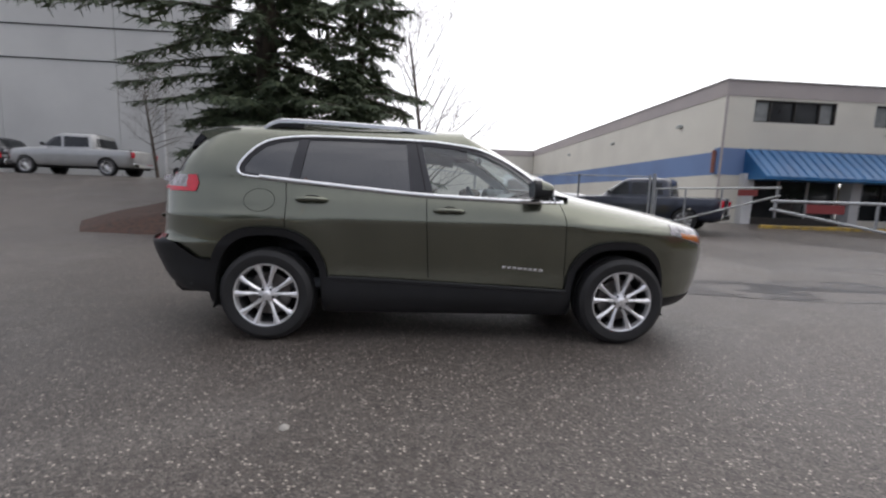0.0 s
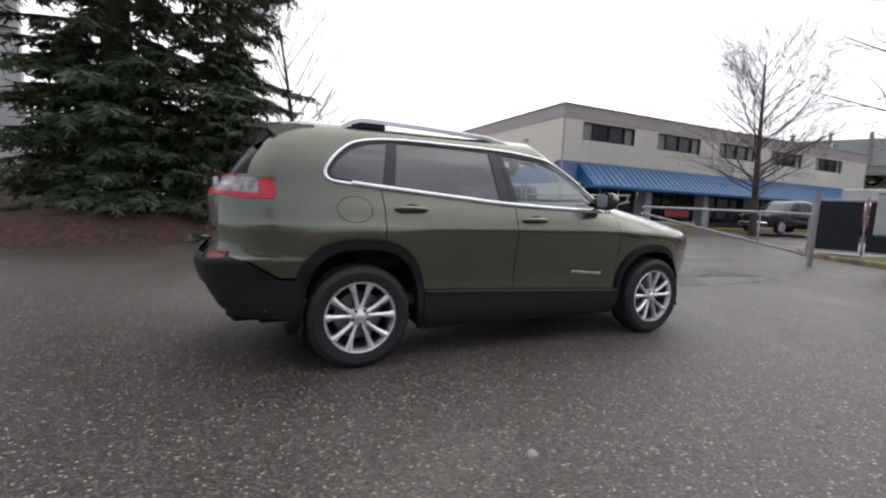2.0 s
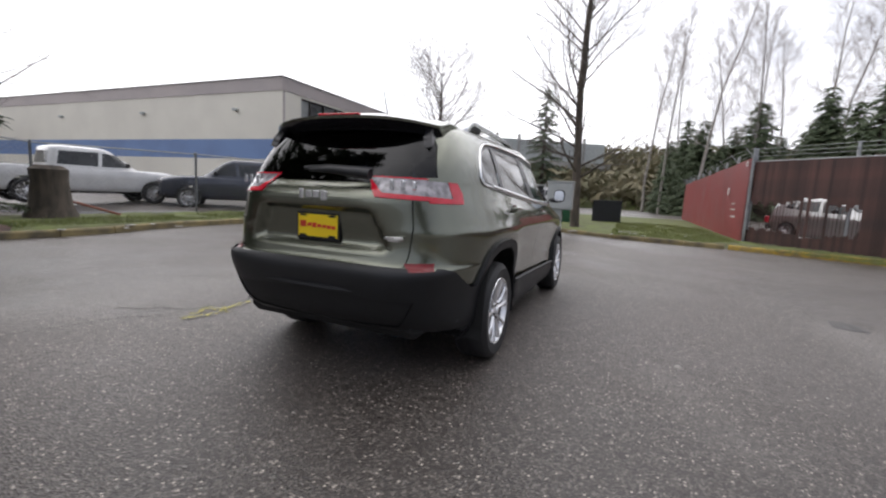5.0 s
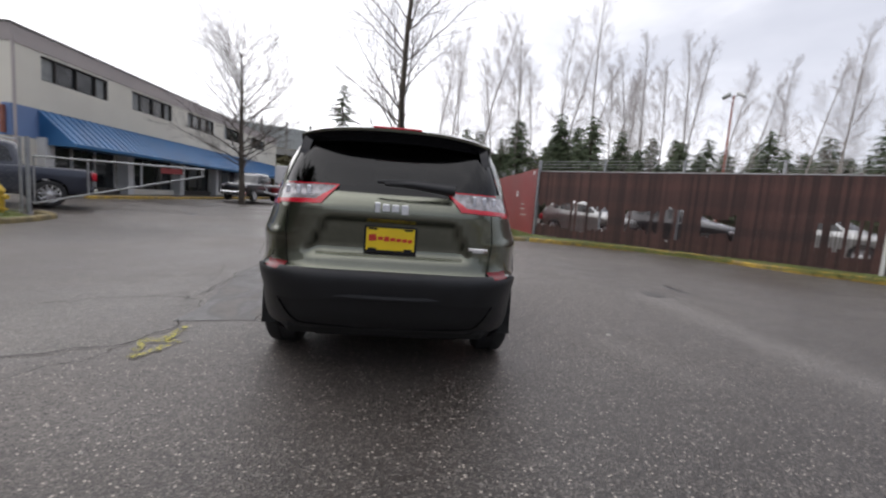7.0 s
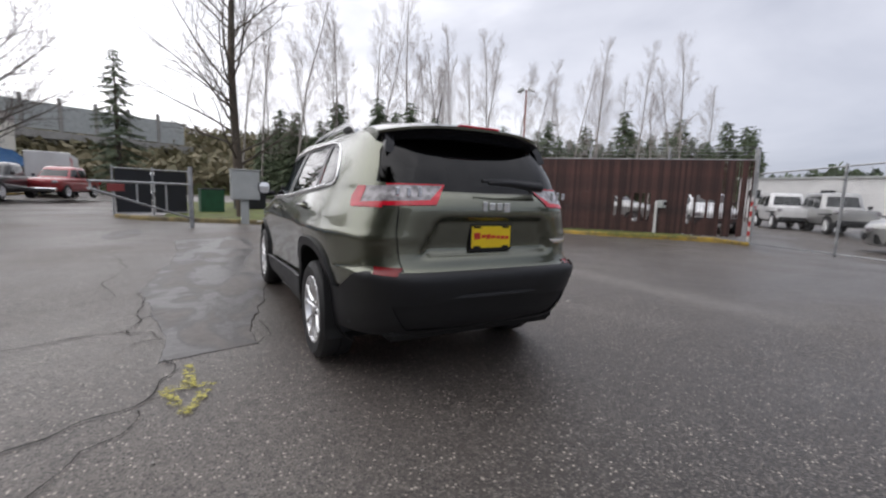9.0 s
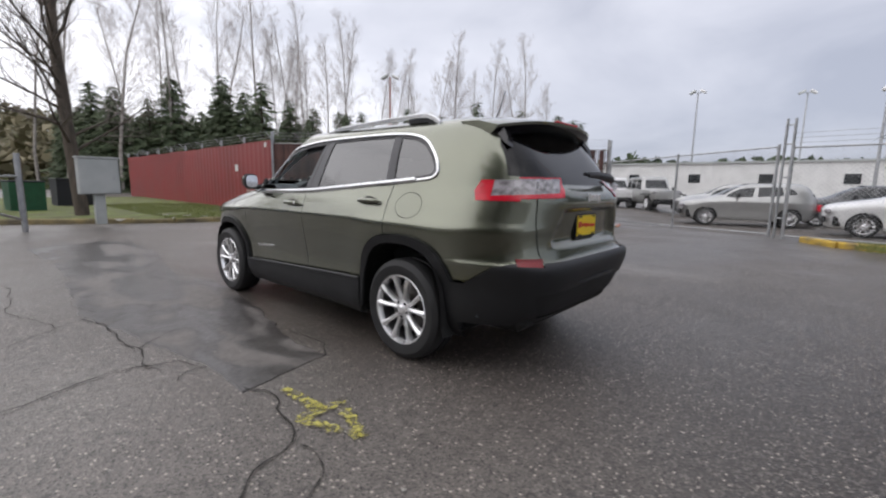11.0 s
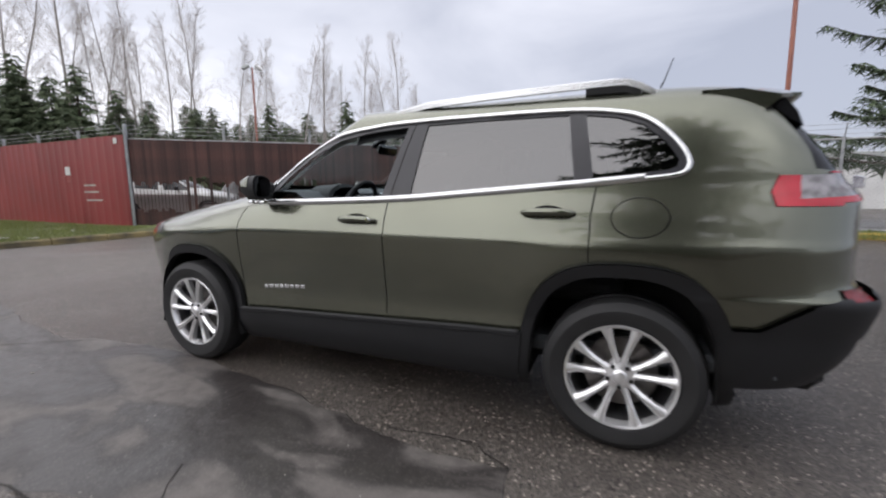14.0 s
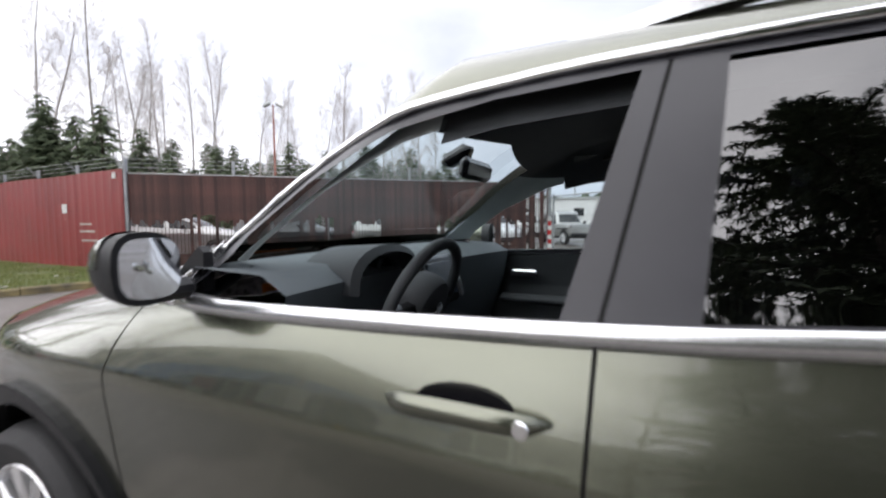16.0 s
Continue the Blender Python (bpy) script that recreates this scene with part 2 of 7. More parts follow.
M_ASPHALT = asphalt_material()
M_PATCH = patch_material()
M_CRACK = surf("crack_dirt", (0.028, 0.025, 0.022), rough=0.9)
M_YPAINT = surf("yellow_marking", (0.56, 0.51, 0.11), (0.36, 0.32, 0.08), 55, 0.7, bump=0.6, bscale=105, span_=(0.40, 0.60))
paint_nodes, paint_links, paint_bsdf = links_of(M_YPAINT)
specks, bare, cover, speck_co = (paint_nodes.new("ShaderNode" + k_) for k_ in ("TexNoise", "BsdfTransparent", "MixShader", "TexCoord"))
specks.inputs["Scale"].default_value, specks.inputs["Detail"].default_value = 30, 6
keep = paint_nodes.new("ShaderNodeMapRange")
keep.inputs["From Min"].default_value, keep.inputs["From Max"].default_value = 0.42, 0.66
paint_links.new(speck_co.outputs["Object"], specks.inputs["Vector"])
paint_links.new(specks.outputs["Fac"], keep.inputs["Value"])
paint_links.new(keep.outputs["Result"], cover.inputs["Fac"])
paint_links.new(bare.outputs["BSDF"], cover.inputs[1])
paint_links.new(paint_bsdf.outputs["BSDF"], cover.inputs[2])
paint_links.new(cover.outputs["Shader"], paint_nodes["Material Output"].inputs["Surface"])
M_KERB = surf("kerb_concrete", (0.27, 0.215, 0.10), (0.10, 0.085, 0.055), 3, 0.85, bump=0.4, bscale=50)
M_YKERB = surf("yellow_kerb_paint", (0.50, 0.33, 0.05), (0.18, 0.14, 0.07), 5, 0.75, bump=0.3)
M_GRASS = surf("wet_grass", (0.12, 0.15, 0.035), (0.07, 0.07, 0.03), 1.5, 0.9, bump=0.8, bscale=40)
M_BLADES = leafy("grass_blades", (0.10, 0.15, 0.03), (0.20, 0.20, 0.06))
M_MULCH = surf("bark_mulch", (0.085, 0.045, 0.032), (0.030, 0.018, 0.014), 9, 0.95, bump=1.0, bscale=45)
M_NEEDLE = leafy("conifer_needles", (0.045, 0.068, 0.038), (0.125, 0.155, 0.085))
M_FARFIR = leafy("far_fir_needles", (0.060, 0.090, 0.045), (0.13, 0.16, 0.085))
M_NEEDLE2 = leafy("pine_needles", (0.025, 0.045, 0.02), (0.07, 0.10, 0.045))
M_HILL = leafy("hillside_scrub", (0.10, 0.095, 0.045), (0.20, 0.17, 0.10))
M_BARK = surf("bark", (0.10, 0.08, 0.062), (0.045, 0.038, 0.03), 8, 0.95, bump=1.0, bscale=30, stretch=(1, 1, 0.25))
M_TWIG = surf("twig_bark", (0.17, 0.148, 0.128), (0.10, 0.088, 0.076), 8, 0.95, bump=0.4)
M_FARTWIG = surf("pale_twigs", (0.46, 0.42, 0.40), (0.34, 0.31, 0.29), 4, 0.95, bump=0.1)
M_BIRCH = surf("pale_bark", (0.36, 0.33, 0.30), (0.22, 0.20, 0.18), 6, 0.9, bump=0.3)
M_GREYWALL = surf("grey_painted_panel", (0.58, 0.58, 0.56), (0.50, 0.50, 0.485), 0.25, 0.8, bump=0.1, bscale=30)
M_CREAM = surf("cream_painted_wall", (0.74, 0.71, 0.62), (0.66, 0.63, 0.55), 0.35, 0.8, bump=0.12, bscale=30)
M_BAND = surf("pinkish_fascia", (0.47, 0.42, 0.40), (0.40, 0.36, 0.35), 0.4, 0.8)
M_BLUE = surf("blue_painted_band", (0.17, 0.26, 0.46), (0.14, 0.21, 0.38), 0.4, 0.75)
M_AWNING = surf("blue_metal_awning", (0.035, 0.16, 0.36), (0.028, 0.12, 0.28), 0.7, 0.35, 0.1, bump=0.05)
M_WHITE = surf("white_paint", (0.70, 0.70, 0.69), (0.60, 0.60, 0.59), 1.0, 0.55)
M_DARKWIN = surf("dark_window_glass", (0.03, 0.034, 0.036), (0.012, 0.014, 0.016), 0.8, 0.08, 0.04, bump=0.0)
M_CURTAIN = surf("window_blind", (0.30, 0.31, 0.30), (0.20, 0.21, 0.21), 2, 0.5)
M_FRAME = surf("bronze_frame", (0.05, 0.045, 0.04), rough=0.5)
M_GALV = surf("galvanised_steel", (0.42, 0.43, 0.44), (0.30, 0.31, 0.32), 6, 0.45, 0.12, metal=0.7, bump=0.1)
M_RED = surf("red_painted_fence", (0.26, 0.045, 0.045), (0.19, 0.032, 0.032), 0.9, 0.45, 0.15, bump=0.12, bscale=18)
M_SCUFF = surf("faded_red_paint", (0.40, 0.17, 0.16), (0.28, 0.07, 0.07), 9, 0.6)
M_SLAT = surf("brown_plastic_slat", (0.078, 0.034, 0.028), (0.034, 0.017, 0.015), 1.6, 0.6, bump=0.2, vary=0.40)
M_SCREEN = surf("black_privacy_screen", (0.018, 0.02, 0.026), (0.011, 0.012, 0.016), 2, 0.7)
M_CAB = surf("cabinet_paint", (0.42, 0.44, 0.43), (0.35, 0.37, 0.36), 2, 0.5)
M_YELLOW = surf("hydrant_yellow", (0.62, 0.42, 0.03), (0.45, 0.30, 0.03), 6, 0.5)
M_ORANGE = surf("cone_orange", (0.80, 0.16, 0.03), (0.65, 0.12, 0.03), 6, 0.55)
M_RUSTPOLE = surf("red_oxide_pole", (0.33, 0.13, 0.09), (0.24, 0.09, 0.07), 3, 0.6)
M_STRIPE = surf("red_stripe", (0.55, 0.03, 0.03), rough=0.5)
M_CONC = surf("concrete", (0.34, 0.33, 0.31), (0.24, 0.235, 0.22), 0.8, 0.85, bump=0.2)
M_RUBBER = surf("tyre_rubber", (0.022, 0.022, 0.023), (0.015, 0.015, 0.016), 10, 0.62, bump=0.2, bscale=90)
M_BLACKP = surf("black_textured_plastic", (0.011, 0.0115, 0.0135), (0.008, 0.0085, 0.010), 10, 0.50, 0.08, bump=0.12, bscale=350)
M_LOWPANEL = surf("worn_grained_plastic", (0.012, 0.012, 0.013), (0.008, 0.008, 0.009), 10, 0.68, 0.08, bump=0.3, bscale=300)
M_GLOSSB = surf("gloss_black_trim", (0.012, 0.012, 0.014), rough=0.12, rvar=0.04, bump=0.0)
M_PILLAR = surf("satin_black_pillar", (0.034, 0.034, 0.040), (0.028, 0.028, 0.033), 6, 0.34, 0.05, bump=0.0)
M_CHROME = surf("chrome", (0.86, 0.87, 0.88), (0.80, 0.81, 0.82), 6, 0.10, 0.04, metal=1.0, bump=0.0)
M_ALLOY = surf("machined_alloy", (0.93, 0.93, 0.94), (0.86, 0.86, 0.87), 8, 0.24, 0.08, metal=0.72, bump=0.03)
M_BARRELSHADE = surf("wheel_barrel_shade", (0.10, 0.10, 0.105), (0.06, 0.06, 0.062), 8, 0.5, metal=0.6)
M_DISC = surf("brake_steel", (0.20, 0.19, 0.18), (0.11, 0.10, 0.10), 10, 0.45, metal=0.9)
M_SATIN = surf("satin_silver_rail", (0.74, 0.75, 0.76), (0.66, 0.67, 0.68), 6, 0.22, 0.05, metal=0.9, bump=0.0)
M_GAP = surf("panel_gap", (0.010, 0.010, 0.010), rough=0.9)
M_TRIM = surf("dark_cabin_trim", (0.055, 0.060, 0.066), (0.042, 0.046, 0.051), 6, 0.65, bump=0.25, bscale=260)
M_DASH = surf("slate_dashboard", (0.085, 0.10, 0.108), (0.07, 0.084, 0.09), 6, 0.6, bump=0.25, bscale=260)
M_APIL = surf("grey_pillar_trim", (0.50, 0.55, 0.56), (0.44, 0.49, 0.50), 6, 0.7)
M_SEAT = surf("black_seat_cloth", (0.035, 0.036, 0.04), (0.025, 0.026, 0.03), 20, 0.85, bump=0.4, bscale=300)
M_TAILRED = surf("red_lens", (0.66, 0.012, 0.035), (0.50, 0.008, 0.022), 12, 0.16, 0.03, bump=0.0, coat=0.5)
M_TAILCLEAR = surf("smoked_lens", (0.38, 0.36, 0.38), (0.12, 0.11, 0.115), 22, 0.10, 0.04, bump=0.0, coat=1.0)
M_LED = surf("lamp_reflector", (0.75, 0.75, 0.78), rough=0.15, metal=0.8)
M_REFLECTOR = surf("red_reflector", (0.22, 0.008, 0.012), rough=0.2, bump=0.2, bscale=200)
M_PLATE = surf("yellow_plate", (0.83, 0.60, 0.01), (0.78, 0.55, 0.01), 6, 0.4)
M_REDINK = surf("red_ink", (0.62, 0.04, 0.02), rough=0.5)
M_AMBER = surf("amber_lens", (0.60, 0.16, 0.02), rough=0.12, coat=1.0)
M_MIRROR = surf("mirror_glass", (0.85, 0.87, 0.88), rough=0.03, rvar=0.01, metal=1.0, bump=0.0)
M_SCREENLIT = surf("dashboard_display", (0.05, 0.06, 0.08), rough=0.1)
M_TINT = glass("privacy_glass", (0.06, 0.06, 0.068), 0.17)
M_CLEAR = glass("clear_glass", (0.84, 0.93, 0.93), 0.11)
M_BACKGLASS = glass("rear_privacy_glass", (0.02, 0.02, 0.024), 0.04)
M_STONE = surf("pale_pebble", (0.42, 0.40, 0.36), (0.25, 0.24, 0.22), 9, 0.8, bump=0.3)
M_LITTER = surf("pale_litter", (0.5, 0.48, 0.44), rough=0.8)


def paint(name, col, metal=0.55, rough=0.34):
    m = surf(name, col, tuple(c * 0.9 for c in col), 3, rough, 0.03, metal=metal, bump=0.015, bscale=900, coat=1.0)
    m.node_tree.nodes["Principled BSDF"].inputs["Coat Roughness"].default_value = 0.04
    return m


M_OLIVE = paint("olive_green_paint", (0.170, 0.178, 0.135), 0.90, 0.25)
M_WHITECAR = paint("white_car_paint", (0.72, 0.72, 0.72), 0.0)
M_SILVERCAR = paint("silver_car_paint", (0.42, 0.42, 0.41))
M_BLACKCAR = paint("black_car_paint", (0.02, 0.021, 0.025), 0.2)
M_NAVYCAR = paint("navy_truck_paint", (0.018, 0.024, 0.045), 0.2)
M_REDCAR = paint("red_truck_paint", (0.30, 0.02, 0.025), 0.2)


# ---- mesh helpers ----
class Geo:
    """Collects vertices and faces of one part."""

    def __init__(self):
        self.v, self.f = [], []

    def add(self, verts, faces):
        o = len(self.v)
        self.v.extend(tuple(p) for p in verts)
        self.f.extend(tuple(i + o for i in q) for q in faces)
        return self

    def box(self, c, s, b=0.0, turn=None):
        """A box with chamfered edges, at c, of size s."""
        h = [x / 2 for x in s]
        b = min(b, min(h) * 0.9)
        idx, verts, faces = {}, [], []
        for sx in (-1, 1):
            for sy in (-1, 1):
                for sz in (-1, 1):
                    sg = (sx, sy, sz)
                    for a in range(3):
                        p = [sg[k] * (h[k] - (b if k != a else 0)) for k in range(3)]
                        idx[(sg, a)] = len(verts)
                        verts.append(p)
        for a in range(3):
            u, w = [k for k in range(3) if k != a]
            for sg in (-1, 1):
                q = []
                for su, sw in ((-1, -1), (1, -1), (1, 1), (-1, 1)):
                    key = [0, 0, 0]
                    key[a], key[u], key[w] = sg, su, sw
                    q.append(idx[(tuple(key), a)])
                faces.append(q)
        if b > 0:
            for a in range(3):
                for c2 in range(a + 1, 3):
                    k3 = 3 - a - c2
                    for s1 in (-1, 1):
                        for s2 in (-1, 1):
                            k = [[0, 0, 0], [0, 0, 0]]
                            for e, s3 in enumerate((-1, 1)):
                                k[e][a], k[e][c2], k[e][k3] = s1, s2, s3
                            lo, hi = tuple(k[0]), tuple(k[1])
                            faces.append((idx[(lo, a)], idx[(hi, a)], idx[(hi, c2)], idx[(lo, c2)]))
            for sg in {key[0] for key in idx}:
                faces.append((idx[(sg, 0)], idx[(sg, 1)], idx[(sg, 2)]))
        m = turn if turn is not None else Matrix()
        return self.add([m @ Vector(p) + Vector(c) for p in verts], faces)

    def tube(self, pts, r, seg=6, caps=True):
        """A round bar through pts; r is one radius or one for each point."""
        pts = [Vector(p) for p in pts]
        rs = r if isinstance(r, (list, tuple)) else [r] * len(pts)
        verts, faces = [], []
        d0 = (pts[-1] - pts[0]).normalized() if (pts[-1] - pts[0]).length > 1e-6 else (pts[1] - pts[0]).normalized()
        up = Vector((0, 0, 1)) if abs(d0.z) < 0.9 else Vector((1, 0, 0))
        for i, p in enumerate(pts):
            d = (pts[min(i + 1, len(pts) - 1)] - pts[max(i - 1, 0)]).normalized()
            a = d.cross(up).normalized()
            c = a.cross(d)
            for k in range(seg):
                t = 2 * math.pi * k / seg
                verts.append(p + (a * math.cos(t) + c * math.sin(t)) * rs[i])
        for i in range(len(pts) - 1):
            for k in range(seg):
                k2 = (k + 1) % seg
                faces.append((i * seg + k, i * seg + k2, (i + 1) * seg + k2, (i + 1) * seg + k))
        if caps:
            faces.append(tuple(range(seg))[::-1])
            faces.append(tuple((len(pts) - 1) * seg + k for k in range(seg)))
        return self.add(verts, faces)

    def lathe(self, prof, seg=32, axis="y", c=(0, 0, 0)):
        """Turns a profile of (radius, along) round an axis."""
        verts, faces = [], []
        for r, a in prof:
            for k in range(seg):
                t = 2 * math.pi * k / seg
                u, w = r * math.cos(t), r * math.sin(t)
                p = {"y": (u, a, w), "z": (u, w, a), "x": (a, u, w)}[axis]
                verts.append(Vector(p) + Vector(c))
        for i in range(len(prof) - 1):
            for k in range(seg):
                k2 = (k + 1) % seg
                faces.append((i * seg + k, i * seg + k2, (i + 1) * seg + k2, (i + 1) * seg + k))
        return self.add(verts, faces)

    def prism(self, poly, axis, lo, hi):
        """A polygon drawn out along an axis; poly gives the two other coordinates."""
        k = len(poly)

        def at(p, d):
            return {"x": (d, p[0], p[1]), "y": (p[0], d, p[1]), "z": (p[0], p[1], d)}[axis]
        verts = [at(p, lo) for p in poly] + [at(p, hi) for p in poly]
        faces = [tuple(range(k))[::-1], tuple(range(k, 2 * k))] + [(i, (i + 1) % k, k + (i + 1) % k, k + i) for i in range(k)]
        return self.add(verts, faces)

    def mesh(self, name, mat, smooth=False, tidy=True):
        me = bpy.data.meshes.new(name)
        me.from_pydata(self.v, [], self.f)
        if tidy:
            bm = bmesh.new()
            bm.from_mesh(me)
            bmesh.ops.recalc_face_normals(bm, faces=bm.faces)
            bm.to_mesh(me)
            bm.free()
        me.materials.append(mat)
        if smooth:
            me.shade_smooth()
            if isinstance(smooth, float):
                me.set_sharp_from_angle(angle=radians(smooth))
        return me

    def make(self, name, mat, parent=None, label="", smooth=False, tidy=True):
        ob = new(name, self.mesh(name, mat, smooth, tidy))
        if parent:
            ob.parent = parent
        if label:
            ob["label"] = label
        return ob


def empty(name, label, category, m=None, group=""):
    ob = new(name)
    ob.empty_display_size = 0.2
    if m is not None:
        ob.matrix_basis = m
    return tagged(ob, label, category, group)


def structure(ob, label, category):
    return tagged(ob, label, category, kind="structure")


def smoothstep(a, b, x):
    t = min(1.0, max(0.0, (x - a) / (b - a)))
    return t * t * (3 - 2 * t)


def ground_z(x, y):
    """The yard is flat; a drive climbs to the north-west, and the land lifts a little past the kerbs."""
    z = 1.45 * smoothstep(6.0, 17.0, y) * smoothstep(1.0, -8.0, x)
    z += 0.25 * smoothstep(9.0, 15.0, y) * smoothstep(2.0, 8.0, x)
    z -= 0.22 * smoothstep(-10.9, -13.2, y) * smoothstep(3.4, 2.2, x)
    return z


# ---- ground, kerbs and beds ----
g = Geo()
nx = [-700, -300, -120, -70] + list(np.linspace(-40, 40, 81)) + [70, 120, 300, 700]
k = len(nx)
g.add([(x, y, ground_z(x, y)) for y in nx for x in nx], [(j * k + i, j * k + i + 1, (j + 1) * k + i + 1, (j + 1) * k + i) for j in range(k - 1) for i in range(k - 1)])
structure(g.make("ground", M_ASPHALT, smooth=True), "worn wet grey-brown asphalt yard with exposed stones", "ground")


def resample(pts, step):
    pts = [Vector(p) for p in pts]
    out, left = [pts[0]], step
    for a, b in zip(pts, pts[1:]):
        d, pos = (b - a).length, 0.0
        while d - pos >= left:
            pos += left
            out.append(a.lerp(b, pos / d))
            left = step
        left -= d - pos
    out.append(pts[-1])
    return out


def rounded(pts, sub=6):
    return [tuple(r) for r in catmull_line(pts, sub)]


def catmull_line(keys, sub):
    kk = np.array(keys, float)
    p = np.vstack([2 * kk[0] - kk[1], kk, 2 * kk[-1] - kk[-2]])
    rows = []
    for i in range(1, len(p) - 2):
        for s in range(sub):
            t = s / sub
            a, b, c, d = p[i - 1], p[i], p[i + 1], p[i + 2]
            rows.append(0.5 * (2 * b + (c - a) * t + (2 * a - 5 * b + 4 * c - d) * t * t + (3 * b - a - 3 * c + d) * t ** 3))
    rows.append(kk[-1])
    return np.array(rows)


def kerb(name, line, mat, label, h=0.13, w=0.16, base=None):
    """A kerb of separate stones with worn, rounded tops."""
    root = structure(new(name), label, "kerb")
    pts = resample([(*p, 0) for p in rounded(line)], 1.0)
    rnd = random.Random(5)
    for a, b in zip(pts, pts[1:]):
        d = (b - a)
        if d.length < 0.2:
            continue
        u = d.normalized()
        n = Vector((-u.y, u.x, 0)) * w / 2
        hh = h + rnd.uniform(-0.015, 0.01)
        a2, b2 = a + u * 0.006, b - u * 0.006
        vs = []
        for p in (a2, b2):
            z = ground_z(p.x, p.y)
            for s, zz in ((-1.0, -0.05), (-1.0, hh - 0.03), (-0.7, hh), (0.7, hh), (1.0, hh - 0.03), (1.0, -0.05)):
                vs.append((p.x + n.x * s, p.y + n.y * s, z + zz))
        gg = Geo().add(vs, [(i, (i + 1) % 6, 6 + (i + 1) % 6, 6 + i) for i in range(6)] + [tuple(range(6)), tuple(range(6, 12))])
        gg.make("kerb_stone", mat, root)
    return root


KERB_EAST = [(14.5, 4.2), (13.0, 3.2), (11.5, 0.6), (10.3, -1.6), (9.75, -4.3), (8.9, -6.8), (7.9, -8.5), (6.1, -9.5), (4.6, -10.6), (3.3, -12.2), (2.7, -13.6)]
KERB_NORTH = [(-0.8, 8.0), (0.8, 8.0), (2.6, 8.5), (5.0, 8.6), (6.9, 8.9), (7.6, 9.8)]
KERB_SOUTH = [(-3.1, -10.2), (-3.7, -9.45), (-5.5, -8.95), (-8.0, -8.4), (-14.0, -7.2)]
KERB_SHOP = [(14.2, 13.2), (20.0, 13.0), (30.0, 13.0), (45.0, 13.0)]
kerb("kerb_east", KERB_EAST[:5], M_KERB, "mossy weathered concrete kerb with leaf litter")
kerb("kerb_south_east", KERB_EAST[4:], M_YKERB, "worn yellow-painted concrete kerb")
kerb("kerb_north", KERB_NORTH, M_KERB, "mossy weathered concrete kerb")
kerb("kerb_south", KERB_SOUTH, M_YKERB, "worn yellow-painted concrete kerb")
kerb("kerb_shop", KERB_SHOP, M_YKERB, "yellow-painted kerb in front of the shops")


def bed(name, outline, mat, label, category, h=0.1, hump=0.0, step=0.6):
    """A planted area: a sheet over an outline, a little proud of the ground."""
    o = [Vector((*p, 0)) for p in outline]
    c = sum(o, Vector()) / len(o)
    ring = resample([*o, o[0]], step)[:-1]
    vs, fs, m, rings = [], [], len(ring), 6
    for r in range(rings + 1):
        f = 1 - r / rings
        for p in ring:
            q = c.lerp(p, f)
            zz = h + hump * (1 - f * f) * (0.7 + 0.6 * noise.noise((q.x * 0.5, q.y * 0.5, 3))) + 0.03 * noise.noise((q.x * 1.7, q.y * 1.7, 0))
            vs.append((q.x, q.y, ground_z(q.x, q.y) + (zz if r else -0.03)))
    for r in range(rings):
        for i in range(m):
            fs.append((r * m + i, r * m + (i + 1) % m, (r + 1) * m + (i + 1) % m, (r + 1) * m + i))
    return structure(Geo().add(vs, fs).make(name, mat, smooth=True), label, category)


bed("grass_verge_east", [(13.2, 3.2), (11.6, 0.6), (10.4, -1.7), (9.85, -4.3), (9.0, -6.8), (8.0, -8.45), (6.2, -9.45), (4.7, -10.55), (3.4, -12.1), (3.0, -14.2), (12.0, -5.3), (34, -5.6), (34, 3.2)], M_GRASS, "damp patchy grass verge with bare soil", "grass", 0.11)
bed("grass_verge_north", [(-0.6, 8.15), (2.6, 8.65), (5.0, 8.75), (6.8, 9.0), (7.6, 10.0), (7.5, 11.2), (4.0, 12.0), (0.0, 12.4)], M_GRASS, "damp mossy grass verge under the trees", "grass", 0.11)
bed("grass_island_south", [(-3.2, -10.15), (-3.8, -9.4), (-5.5, -8.85), (-8.0, -8.3), (-14.0, -7.1), (-14.0, -10.0)], M_GRASS, "dry grass island behind the kerb", "grass", 0.10)
bed("mulch_bed", [(-8.0, 6.1), (-6.0, 5.9), (-3.5, 7.0), (-1.0, 7.9), (0.5, 9.2), (0.5, 13.0), (-8.0, 13.0), (-9.3, 8.0)], M_MULCH, "dark red-brown bark mulch under the conifers", "mulch", 0.04, hump=0.75)


